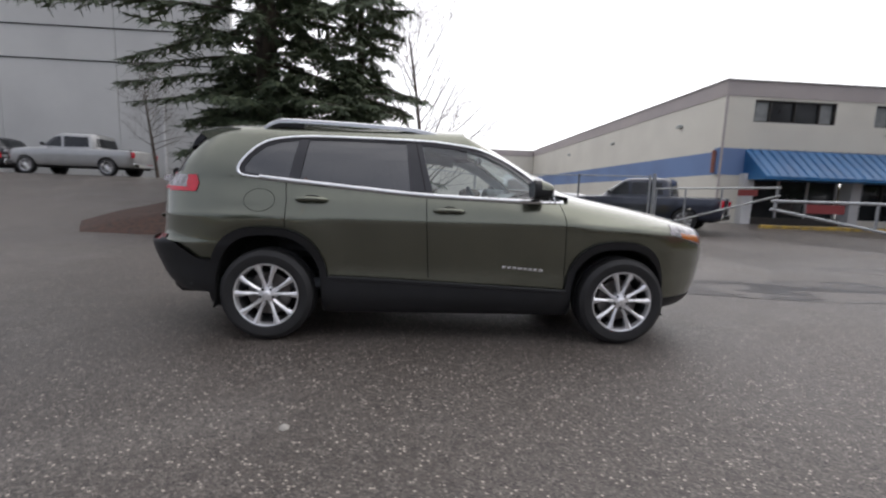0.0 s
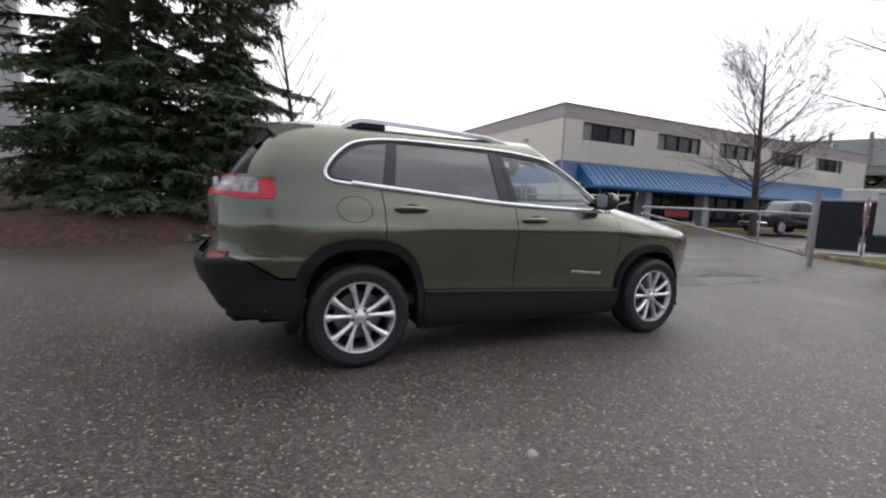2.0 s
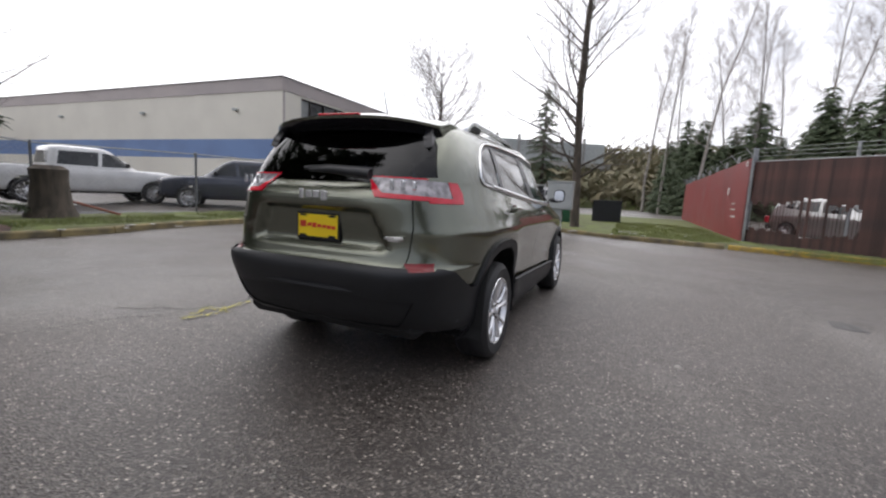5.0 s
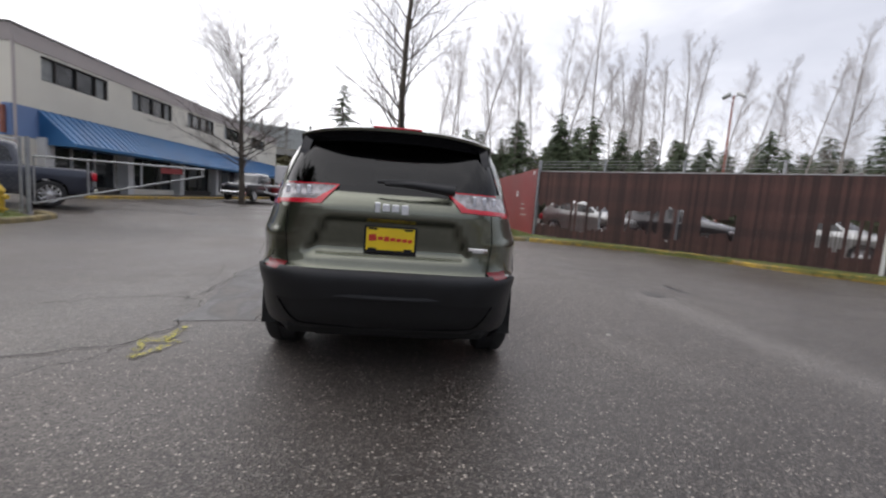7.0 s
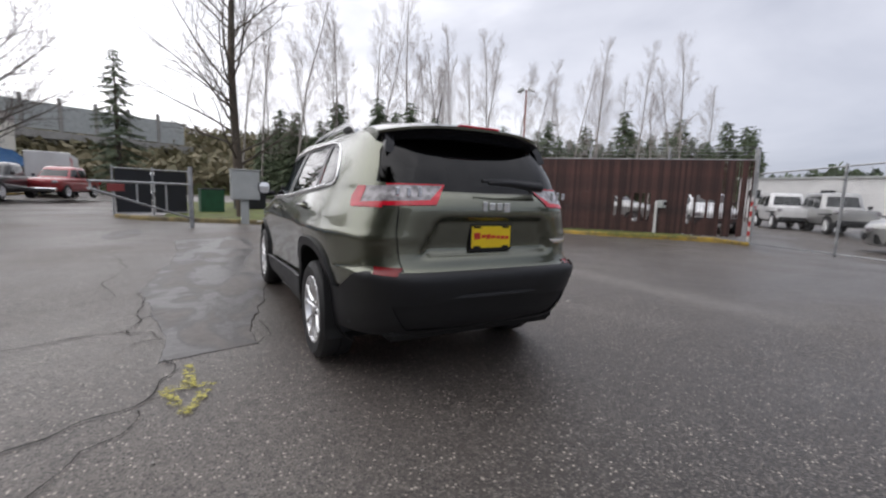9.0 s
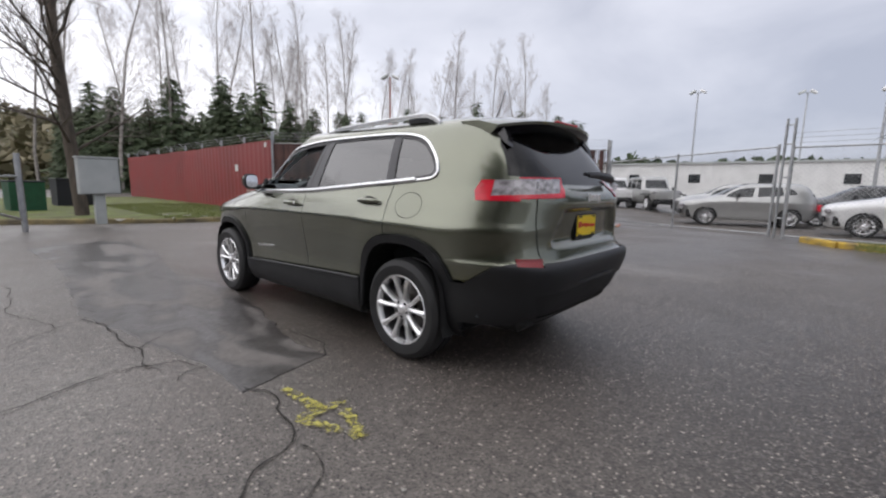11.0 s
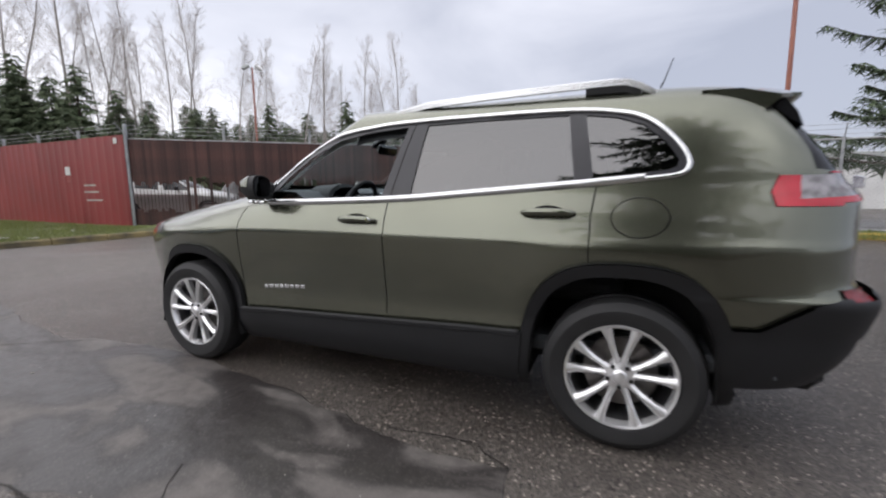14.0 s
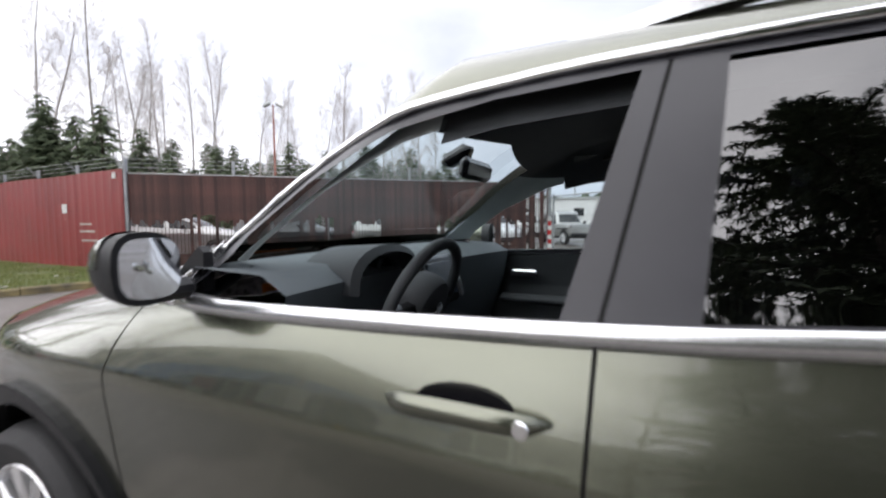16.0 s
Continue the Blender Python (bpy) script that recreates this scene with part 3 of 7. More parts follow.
# ---- fences ----
def red_fence():
    root = structure(new("fence_red"), "tall red-painted panel fence topped with barbed wire", "fence")
    x0, x1, n = 11.9, 33.0, 9
    for i in range(n):
        a, b = x0 + (x1 - x0) * i / n, x0 + (x1 - x0) * (i + 1) / n
        ya, yb = -5.0 - 0.02 * (a - x0), -5.0 - 0.02 * (b - x0)
        gg = Geo()
        h = 2.70 - 0.02 * (i % 2)
        # shallow ribs along each sheet
        m, vs = 18, []
        for j in range(m + 1):
            t = j / m
            x, y = a + 0.012 + (b - a - 0.024) * t, ya + (yb - ya) * t
            d = 0.012 if j % 3 == 1 else 0.0
            vs += [(x, y + d, 0.10), (x, y + d, h), (x, y - 0.03, h), (x, y - 0.03, 0.10)]
        gg.add(vs, [(4 * j + q, 4 * j + (q + 1) % 4, 4 * j + 4 + (q + 1) % 4, 4 * j + 4 + q) for j in range(m) for q in range(4)])
        gg.make("panel", M_RED, root)
    for i in range(n + 1):
        a = x0 + (x1 - x0) * i / n
        gg = Geo().tube([(a, -5.06 - 0.02 * (a - x0), 0), (a, -5.06 - 0.02 * (a - x0), 2.95 if i else 3.0)], 0.045, 8)
        gg.make("post", M_GALV, root)
        Geo().tube([(a, -5.06 - 0.02 * (a - x0), 2.72), (a, -4.80 - 0.02 * (a - x0), 3.02)], 0.014, 5).make("outrigger", M_GALV, root)
    for j, (dy, z) in enumerate(((0.20, 2.98), (0.12, 2.89), (0.04, 2.80))):
        Geo().tube([(x0, -5.06 + dy, z), (x1, -5.46 + dy, z)], 0.006, 4).make("barbed_wire", M_GALV, root)
    gg = Geo()
    gg.box((12.25, -4.975, 2.55), (0.16, 0.01, 0.16), 0.003)
    gg.make("notice", M_WHITE, root)
    gg = Geo()
    gg.box((14.9, -5.03, 1.75), (0.26, 0.012, 0.26), 0.003)
    gg.make("notice", M_WHITE, root)
    for i, (x, z, w_) in enumerate(((13.75, 1.10, 0.75), (13.8, 1.30, 0.60), (13.6, 0.85, 0.9))):
        gg = Geo()
        gg.box((x, -5.02, z), (w_, 0.006, 0.05), 0.001)
        gg.make("paint_scuff", M_LITTER, root)
    r2 = random.Random(31)
    for i in range(22):
        gg = Geo()
        gg.box((r2.gauss(13.9, 0.45), -5.022 - 0.02 * 2.0, r2.uniform(0.35, 1.55)), (r2.uniform(0.12, 0.6), 0.006, r2.uniform(0.015, 0.05)), 0.001, Matrix.Rotation(radians(r2.uniform(-6, 6)), 4, "Y"))
        gg.make("paint_scuff", M_SCUFF, root)
    return root


red_fence()


def slat_fence():
    """Chain-link with brown slats pushed through; many slats are lost at mid height."""
    root = structure(new("fence_brown"), "tall chain-link fence with weathered brown slats, many broken", "fence")
    a, b = Vector((11.95, -5.1, 0)), Vector((3.0, -13.95, 0))
    L = (b - a).length
    u = (b - a).normalized()
    turn = Matrix.Rotation(math.atan2(u.y, u.x), 4, "Z")
    rnd = random.Random(11)
    h = 2.62

    def piece(w_, z0, z1):
        gg = Geo()
        gg.box((0, 0, (z0 + z1) / 2), (w_, 0.012, z1 - z0), 0.003)
        return gg.mesh("slat", M_SLAT)
    whole = piece(0.0872, 0.12, h)
    tops = [piece(0.0872, zc, h) for zc in (1.22, 1.30, 1.37, 1.44, 1.52)]
    feet = [piece(0.0872, 0.12, zc) for zc in (0.42, 0.50, 0.58, 0.68, 0.80)]
    narrow = piece(0.035, 0.6, h)
    veil = piece(0.016, 0.42, 1.5)
    n = int(L / 0.088)
    for i in range(n):
        s = (i + 0.5) * 0.088
        p = a + u * s
        # stretches where the slats have gone
        open_band = (s < 2.9 and rnd.random() < 0.93) or (3.2 < s < 5.3 and rnd.random() < 0.70) or (5.7 < s < 6.65 and rnd.random() < 0.9) or (8.3 < s < 9.6 and rnd.random() < 0.35) or (10.7 < s < 11.5 and rnd.random() < 0.8) or rnd.random() < 0.02
        lift = noise.noise((s * 0.9, 0.0, 4.0)) + 0.25 * rnd.uniform(-1, 1)
        if s > 11.7 and rnd.random() < 0.5:
            kinds = [narrow]
        elif open_band:
            k_ = min(4, max(0, int(2.5 + 3.2 * lift)))
            kinds = [tops[k_], veil, feet[4 - k_ if s > 2.9 else max(0, 2 - k_ // 2)]]
        else:
            kinds = [whole]
        for me in kinds:
            ob = new("slat", me)
            ob.parent = root
            ob.matrix_basis = Matrix.Translation(p + Vector((0, 0, rnd.uniform(-0.03, 0.02)))) @ turn
    for i in range(6):
        p = a + u * (L * i / 5)
        q = Vector((u.y, -u.x, 0)) * -0.06
        Geo().tube([(p.x + q.x, p.y + q.y, 0), (p.x + q.x, p.y + q.y, 3.0)], 0.04, 8).make("post", M_GALV, root)
    for z in (2.60, 2.75, 2.86, 2.97):
        Geo().tube([(a.x, a.y, z), (b.x, b.y, z)], 0.018 if z < 2.7 else 0.006, 5).make("top_rail" if z < 2.7 else "barbed_wire", M_GALV, root)
    return root


slat_fence()


def mesh_fence(name, line, h, label, wire=0.0022, cell=0.10, barbed=True, mat=None):
    """Galvanised chain-link: posts, rails and a woven mesh."""
    root = structure(new(name), label, "fence")
    mat = mat or M_GALV
    for a, b in zip(line, line[1:]):
        a, b = Vector((*a, ground_z(*a))), Vector((*b, ground_z(*b)))
        L = (b - a).length
        u = (b - a) / L
        gg = Geo()
        n = int(L / cell)
        rows = int(h / cell)
        for i in range(-rows, n + 1):
            for s0, s1, z0, z1 in ((i * cell, i * cell + h, 0.05, h), (i * cell + h, i * cell, 0.05, h)):
                lo, hi = sorted((s0, s1))
                t0, t1 = max(0.0, (0 - lo) / (hi - lo)), min(1.0, (L - lo) / (hi - lo))
                if t1 <= t0:
                    continue
                if s0 > s1:
                    t0, t1 = 1 - t1, 1 - t0
                p = a + u * (s0 + (s1 - s0) * t0) + Vector((0, 0, z0 + (z1 - z0) * t0))
                q = a + u * (s0 + (s1 - s0) * t1) + Vector((0, 0, z0 + (z1 - z0) * t1))
                gg.tube([p, q], wire, 3, caps=False)
        gg.make("mesh", mat, root, tidy=False)["kind"] = "stuff"
        m = max(1, round(L / 3.0))
        for i in range(m + 1):
            p = a + u * (L * i / m)
            Geo().tube([p, p + Vector((0, 0, h + 0.06))], 0.035, 8).make("post", mat, root)
            if barbed:
                Geo().tube([p + Vector((0, 0, h)), p + Vector((0, 0.10, h + 0.36))], 0.014, 5).make("outrigger", mat, root)
        Geo().tube([a + Vector((0, 0, h)), b + Vector((0, 0, h))], 0.022, 6).make("top_rail", mat, root)
        Geo().tube([a + Vector((0, 0, 0.08)), b + Vector((0, 0, 0.08))], 0.018, 6).make("bottom_rail", mat, root)
        if barbed:
            for k2 in range(3):
                o = Vector((0, 0.03 + 0.035 * k2, h + 0.11 + 0.11 * k2))
                Geo().tube([a + o, b + o], 0.005, 4).make("barbed_wire", mat, root)
    return root


mesh_fence("fence_south", [(-2.7, -10.6), (-9.0, -10.2), (-16.0, -9.6)], 2.2, "galvanised chain-link fence with barbed wire")
mesh_fence("gate_south", [(2.75, -13.6), (-2.4, -10.9)], 2.25, "closed galvanised chain-link sliding gate", barbed=False)
mesh_fence("fence_north", [(-3.0, 14.2), (2.0, 12.9), (5.6, 11.4), (7.6, 10.2)], 1.95, "galvanised chain-link fence with pipe rails", barbed=False, wire=0.0016, cell=0.14)


def gate_leaf(hinge, end, h, label):
    """A low pipe gate leaf with a long brace."""
    root = empty("pipe_gate", label, "gate", pose(*hinge, ground_z(*hinge)))
    d = Vector((end[0] - hinge[0], end[1] - hinge[1], 0))
    L, u = d.length, d.normalized()
    Geo().tube([(0, 0, 0), (0, 0, h + 0.5)], 0.055, 10).make("hinge_post", M_GALV, root)
    for z in (h, 0.28):
        Geo().tube([u * 0.1 + Vector((0, 0, z)), d + Vector((0, 0, z if z == h else h * 0.88))], 0.026, 8).make("rail" if z == h else "brace", M_GALV, root)
    for f in (0.03, 0.32, 0.62, 0.985):
        p = d * f
        z0 = 0.28 + (h * 0.88 - 0.28) * f
        Geo().tube([p + Vector((0, 0, z0)), p + Vector((0, 0, h))], 0.022, 8).make("upright", M_GALV, root)
    gg = Geo()
    p = d * 0.8
    gg.box(p + Vector((0, 0, h - 0.12)), (0.55, 0.02, 0.16), 0.004, Matrix.Rotation(math.atan2(u.y, u.x), 4, "Z"))
    gg.make("red_sign", M_RED, root, "plain red sign plate")
    return root


gate_leaf((9.88, 1.82), (6.2, 3.45), 1.22, "galvanised pipe gate leaf with diagonal brace, swung open")
gate_leaf((7.7, 10.1), (8.55, 5.95), 1.55, "galvanised pipe gate leaf with red sign, swung open")

# screened gate leaf by the entry
sg = empty("screened_gate", "galvanised gate leaf covered with black privacy screen", "gate", pose(15.4, 4.4, 0))
for i in range(2):
    t0, t1 = i * 0.5 + 0.03, i * 0.5 + 0.47
    g = Geo()
    d = Vector((0.8, -1.9, 0)) * 1.25
    a, b = d * t0, d * t1
    g.add([a + Vector((0, 0, 0.12)), b + Vector((0, 0, 0.12)), b + Vector((0, 0, 1.72)), a + Vector((0, 0, 1.72)),
           a + Vector((0.02, 0.01, 0.12)), b + Vector((0.02, 0.01, 0.12)), b + Vector((0.02, 0.01, 1.72)), a + Vector((0.02, 0.01, 1.72))],
          [(0, 1, 2, 3), (7, 6, 5, 4), (0, 4, 5, 1), (3, 2, 6, 7), (0, 3, 7, 4), (1, 5, 6, 2)])
    g.make("screen", M_SCREEN, sg)
for t in (0.0, 0.5, 1.0):
    Geo().tube([d * t, d * t + Vector((0, 0, 1.85))], 0.035, 8).make("post", M_GALV, sg)
for z in (0.10, 1.76):
    Geo().tube([Vector((0, 0, z)), d + Vector((0, 0, z))], 0.025, 8).make("rail", M_GALV, sg)

# utility cabinet on its post
cab_u = empty("utility_cabinet", "grey steel utility cabinet on a square post", "cabinet", pose(10.08, 0.40, 0.1))
Geo().box((0, 0, 1.16), (0.34, 0.80, 0.88), 0.015).make("cabinet_box", M_CAB, cab_u)
Geo().box((-0.176, 0, 1.16), (0.012, 0.74, 0.82), 0.006).make("cabinet_door", M_CAB, cab_u)
Geo().box((0, 0, 1.61), (0.40, 0.86, 0.03), 0.008).make("cabinet_roof", M_CAB, cab_u)
Geo().box((0, 0.02, 0.36), (0.20, 0.22, 0.76), 0.012).make("post", M_CAB, cab_u)
Geo().box((-0.19, -0.28, 1.15), (0.02, 0.03, 0.14), 0.004).make("latch", M_GALV, cab_u)

# entry keypad post and striped post
kp = empty("keypad_post", "white steel post with a small intercom box", "post", pose(5.0, -12.0, 0.08))
Geo().tube([(0, 0, 0), (0, 0, 1.12)], 0.055, 10).make("post", M_WHITE, kp)
Geo().box((-0.12, -0.12, 1.02), (0.24, 0.28, 0.26), 0.02).make("intercom_box", M_CAB, kp)
Geo().box((-0.245, -0.12, 1.04), (0.01, 0.15, 0.12), 0.004).make("keypad", M_GLOSSB, kp)
cp = empty("striped_post", "gate post with red and white warning bands", "post", pose(2.95, -13.95, 0))
for i in range(9):
    Geo().tube([(0, 0, i * 0.16), (0, 0, i * 0.16 + 0.16)], 0.065, 12).make("band", M_STRIPE if i % 2 else M_WHITE, cp)
Geo().tube([(0, 0, 1.44), (0, 0, 2.95)], 0.055, 10).make("post", M_GALV, cp)
tp = empty("gate_post", "tall galvanised gate post with roller brackets", "post", pose(-2.6, -10.75, 0))
for dx in (-0.08, 0.08):
    Geo().tube([(dx, 0, 0), (dx, 0, 2.9)], 0.032, 10).make("post", M_GALV, tp)
for z in (0.5, 1.5, 2.3, 2.75):
    Geo().tube([(-0.08, 0, z), (0.08, 0, z)], 0.02, 6).make("bracket", M_GALV, tp)

# hydrant, cone, red pole
hy = empty("fire_hydrant", "yellow cast-iron fire hydrant on the verge", "hydrant", pose(6.5, 9.8, 0.08))
Geo().lathe([(0.0, 0.72), (0.05, 0.71), (0.08, 0.66), (0.12, 0.60), (0.13, 0.55), (0.105, 0.54), (0.10, 0.16), (0.15, 0.15), (0.15, 0.10), (0.10, 0.09), (0.10, 0.0)], 16, "z").make("barrel", M_YELLOW, hy, smooth=40.0)
for sx, sy in ((1, 0), (-1, 0), (0, -1)):
    Geo().tube([(0.09 * sx, 0.09 * sy, 0.42), (0.20 * sx, 0.20 * sy, 0.42)], 0.055, 10).make("outlet", M_YELLOW, hy)
Geo().tube([(0, 0, 0.70), (0, 0, 0.78)], 0.025, 5).make("operating_nut", M_YELLOW, hy)
cn = empty("traffic_cone", "orange traffic cone with white collar on the kerb", "cone", pose(-5.1, -9.0, 0.12))
Geo().box((0, 0, 0.02), (0.36, 0.36, 0.04), 0.012).make("cone_base", M_ORANGE, cn)
Geo().lathe([(0.14, 0.04), (0.105, 0.25)], 20, "z").make("cone_body", M_ORANGE, cn, smooth=True)
Geo().lathe([(0.106, 0.25), (0.076, 0.44)], 20, "z").make("collar", M_WHITE, cn, smooth=True)
Geo().lathe([(0.075, 0.44), (0.04, 0.68), (0.03, 0.70), (0.0, 0.70)], 20, "z").make("cone_tip", M_ORANGE, cn, smooth=True)
rp = empty("lamp_mast", "red-brown painted steel mast on the grass island", "pole", pose(-4.65, -10.3, 0.05))
Geo().tube([(0, 0, 0), (0, 0, 3.5), (0.05, 0, 9.5)], [0.065, 0.055, 0.045], 12).make("mast", M_RUSTPOLE, rp, smooth=True)
Geo().box((0, 0, 0.02), (0.3, 0.3, 0.04), 0.01).make("base_plate", M_RUSTPOLE, rp)


def flood_lamp(x, y, h, n, label, az=0.0, mat=None):
    root = empty("flood_light_pole", label, "street lamp", pose(x, y, 0, 0, 0, az))
    Geo().tube([(0, 0, 0), (0, 0, h)], [0.10, 0.06], 8).make("pole", mat or M_GALV, root)
    for i in range(n):
        s = (i - (n - 1) / 2) * 0.9
        Geo().tube([(0, 0, h - 0.15), (s * 0.7, 0, h - 0.02)], 0.03, 6).make("arm", M_GALV, root)
        Geo().box((s, 0.0, h), (0.60, 0.42, 0.24), 0.07, Matrix.Rotation(radians(-30 if s < 0 else 30), 4, "Y")).make("lamp_head", M_WHITE if i == 0 else M_CAB, root)
    return root


flood_lamp(25.5, -22.8, 10.2, 2, "flood light pole with two lamp heads behind the fence", 40, M_RUSTPOLE)
flood_lamp(-5.25, -30, 6.6, 1, "steel pole with one lamp head", 60)
flood_lamp(7.0, -46, 10.5, 2, "pole with two lamp heads above the lot", 0)
flood_lamp(-1.0, -52, 10.5, 2, "pole with two lamp heads above the lot", 20)


# ---- buildings ----
def office():
    b = empty("office_building", "two-storey cream commercial building with blue band and metal awnings", "building")
    x0, y0, x1, y1, h = 13.9, 15.67, 47.5, 50.0, 6.8
    bays = [15.32 + 6.02 * i for i in range(5)]
    w_ = 4.05
    # front wall: strips round the window openings
    for lo, hi, nm in ((0.0, 3.76, "lower_wall"), (3.76, 5.0, "mid_wall"), (6.0, 6.12, "upper_wall")):
        if nm == "lower_wall":
            continue
        Geo().box(((x0 + x1) / 2, y0 + 0.15, (lo + hi) / 2), (x1 - x0, 0.3, hi - lo)).make(nm, M_CREAM, b)
    edges = [x0] + [e for x in bays for e in (x, x + w_)] + [x1]
    for i in range(0, len(edges), 2):
        Geo().box(((edges[i] + edges[i + 1]) / 2, y0 + 0.15, 5.5), (edges[i + 1] - edges[i], 0.3, 1.0)).make("wall_pier", M_CREAM, b)
    Geo().box(((x0 + x1) / 2, y0 + 0.145, 6.46), (x1 - x0 + 0.06, 0.35, 0.68)).make("fascia", M_BAND, b)
    Geo().box(((x0 + x1) / 2, y0 + 0.13, 6.83), (x1 - x0 + 0.12, 0.42, 0.06), 0.01).make("parapet_cap", M_CONC, b)
    # side wall
    Geo().box((x0 + 0.15, (y0 + 0.3 + y1) / 2, 1.26), (0.3, y1 - y0 - 0.3, 2.52)).make("side_wall", M_CREAM, b)
    Geo().box((x0 + 0.147, (y0 + y1) / 2, 3.06), (0.306, y1 - y0, 1.08)).make("blue_band", M_BLUE, b)
    Geo().box((x0 + 0.15, (y0 + 0.3 + y1) / 2, 4.86), (0.3, y1 - y0 - 0.3, 2.52)).make("side_wall", M_CREAM, b)
    Geo().box((x0 + 0.145, (y0 + y1) / 2, 6.46), (0.35, y1 - y0, 0.68)).make("fascia", M_BAND, b)
    Geo().box((x0 + 0.13, (y0 + y1) / 2, 6.83), (0.42, y1 - y0, 0.06), 0.01).make("parapet_cap", M_CONC, b)
    Geo().box(((x0 + x1) / 2 + 0.3, (y0 + y1) / 2 + 0.3, 6.55), (x1 - x0 - 1, y1 - y0 - 1, 0.1)).make("roof", M_CONC, b)
    Geo().box((14.43, y0 + 0.15, 1.26), (1.06, 0.3, 2.52)).make("lower_wall", M_CREAM, b)
    # blue return beside the awning, and the wing behind
    Geo().box((14.45, y0 + 0.147, 3.14), (1.3, 0.31, 1.24)).make("blue_band", M_BLUE, b)
    Geo().box((-8.0, 49.0, 3.4), (44, 0.4, 6.8)).make("rear_wing", M_CREAM, b)
    Geo().box((-8.0, 48.98, 6.46), (44, 0.5, 0.68)).make("fascia", M_BAND, b)
    for i, x in enumerate(bays):
        wdw = new("window")
        wdw.parent = b
        g = Geo()
        g.box((x + w_ / 2, y0 + 0.16, 5.5), (w_ - 0.08, 0.03, 0.92))
        g.make("pane", M_DARKWIN, wdw)
        g = Geo()
        for zz in (5.02, 5.98):
            g.box((x + w_ / 2, y0 + 0.10, zz), (w_, 0.14, 0.05))
        for xx in (x + 0.02, x + w_ - 0.02, x + w_ * 0.2, x + w_ * 0.5, x + w_ * 0.8):
            g.box((xx, y0 + 0.10, 5.5), (0.05, 0.12, 0.93))
        g.make("window_frame", M_FRAME, wdw)
        for sx in (0.03, 0.81):
            g = Geo()
            g.box((x + w_ * (sx + 0.08), y0 + 0.138, 5.5), (w_ * 0.15, 0.01, 0.86))
            g.make("blind", M_CURTAIN, wdw)
    # awning with standing seams
    aw = new("awning")
    aw.parent = b
    ax0, ax1, yo, zt, zb = 15.1, 46.5, 14.25, 3.74, 2.45
    g = Geo()
    g.add([(ax0, y0, zt), (ax1, y0, zt), (ax1, yo, zb), (ax0, yo, zb), (ax0, yo, zb - 0.14), (ax1, yo, zb - 0.14), (ax0, y0, zb - 0.14), (ax1, y0, zb - 0.14)],
          [(0, 1, 2, 3), (3, 2, 5, 4), (0, 3, 4, 6), (1, 7, 5, 2), (6, 4, 5, 7)])
    g.make("awning_sheet", M_AWNING, aw)
    n = 70
    for i in range(n):
        x = ax0 + (ax1 - ax0) * (i + 0.5) / n
        g = Geo()
        g.tube([(x, y0 - 0.02, zt + 0.02), (x, yo, zb + 0.02)], 0.03, 4)
        g.make("seam", M_AWNING, aw)
    # shop front below
    for i in range(6):
        xa = 15.0 + 5.4 * i
        Geo().box((xa + 0.2, y0 - 0.05, 1.3), (0.5, 0.6, 2.6)).make("shop_pier", M_WHITE, b)
        g = Geo()
        g.box((xa + 2.85, y0 + 0.25, 1.55), (4.8, 0.04, 2.0))
        sw = g.make("shop_window", M_DARKWIN, b)
        g = Geo()
        for q in range(4):
            g.box((xa + 0.6 + 1.5 * q, y0 + 0.2, 1.55), (0.07, 0.1, 2.05))
        g.box((xa + 2.85, y0 + 0.2, 2.5), (4.8, 0.1, 0.08))
        g.make("shop_frame", M_FRAME if i % 3 else M_WHITE, sw)
        Geo().box((xa + 2.85, y0 + 0.15, 0.28), (4.8, 0.3, 0.56)).make("stall_riser", M_CREAM if i % 2 else M_FRAME, b)
    # pipes and fittings
    Geo().tube([(13.82, 15.5, 0.1), (13.82, 15.5, 6.3)], 0.05, 8).make("downpipe", M_BAND, b)
    Geo().tube([(13.75, 15.9, 2.6), (13.75, 15.9, 3.65)], 0.10, 8).make("pipe_guard", M_RUSTPOLE, b)
    for y in (19.0, 27.0, 36.0):
        Geo().box((13.8, y, 5.2), (0.2, 0.3, 0.14), 0.03).make("wall_lamp", M_CAB, b)
    return b


office()
gw = empty("warehouse", "tall plain grey warehouse wall with thin panel joints", "building")
for i in range(6):
    Geo().box((-43.5 + 6.0 * i, 21.2, 7.5), (5.97, 0.3, 14.0), 0.01).make("wall_panel", M_GREYWALL, gw)
for z in (9.25, 7.55):
    Geo().box((-28.5, 21.03, z), (36, 0.04, 0.05)).make("joint", M_GAP, gw)
Geo().tube([(-14.1, 20.95, 1.2), (-14.1, 20.95, 6.0), (-14.3, 20.95, 7.6)], 0.07, 8).make("downpipe", M_WHITE, gw)
lw = empty("low_warehouse", "long low white metal warehouse beyond the car lot", "building")
Geo().box((-14, -50, 1.8), (66, 10, 3.6)).make("wall", M_WHITE, lw)
Geo().box((-14, -50, 3.68), (66.4, 10.4, 0.16)).make("roof_edge", M_CAB, lw)
for i in range(12):
    Geo().box((-44 + 5.6 * i, -44.98, 2.2), (1.0, 0.06, 0.8)).make("window", M_DARKWIN, lw)
sb = empty("yard_shed", "long pale grey yard building behind the fence", "building")
Geo().box((-17, -30, 1.15), (22, 6, 2.7)).make("wall", M_WHITE, sb)
Geo().box((-17, -30, 2.57), (22.5, 6.5, 0.14)).make("roof_edge", M_CAB, sb)
for i in range(4):
    Geo().box((-24 + 4.4 * i, -26.98, 1.4), (0.8, 0.06, 0.9)).make("window", M_DARKWIN, sb)

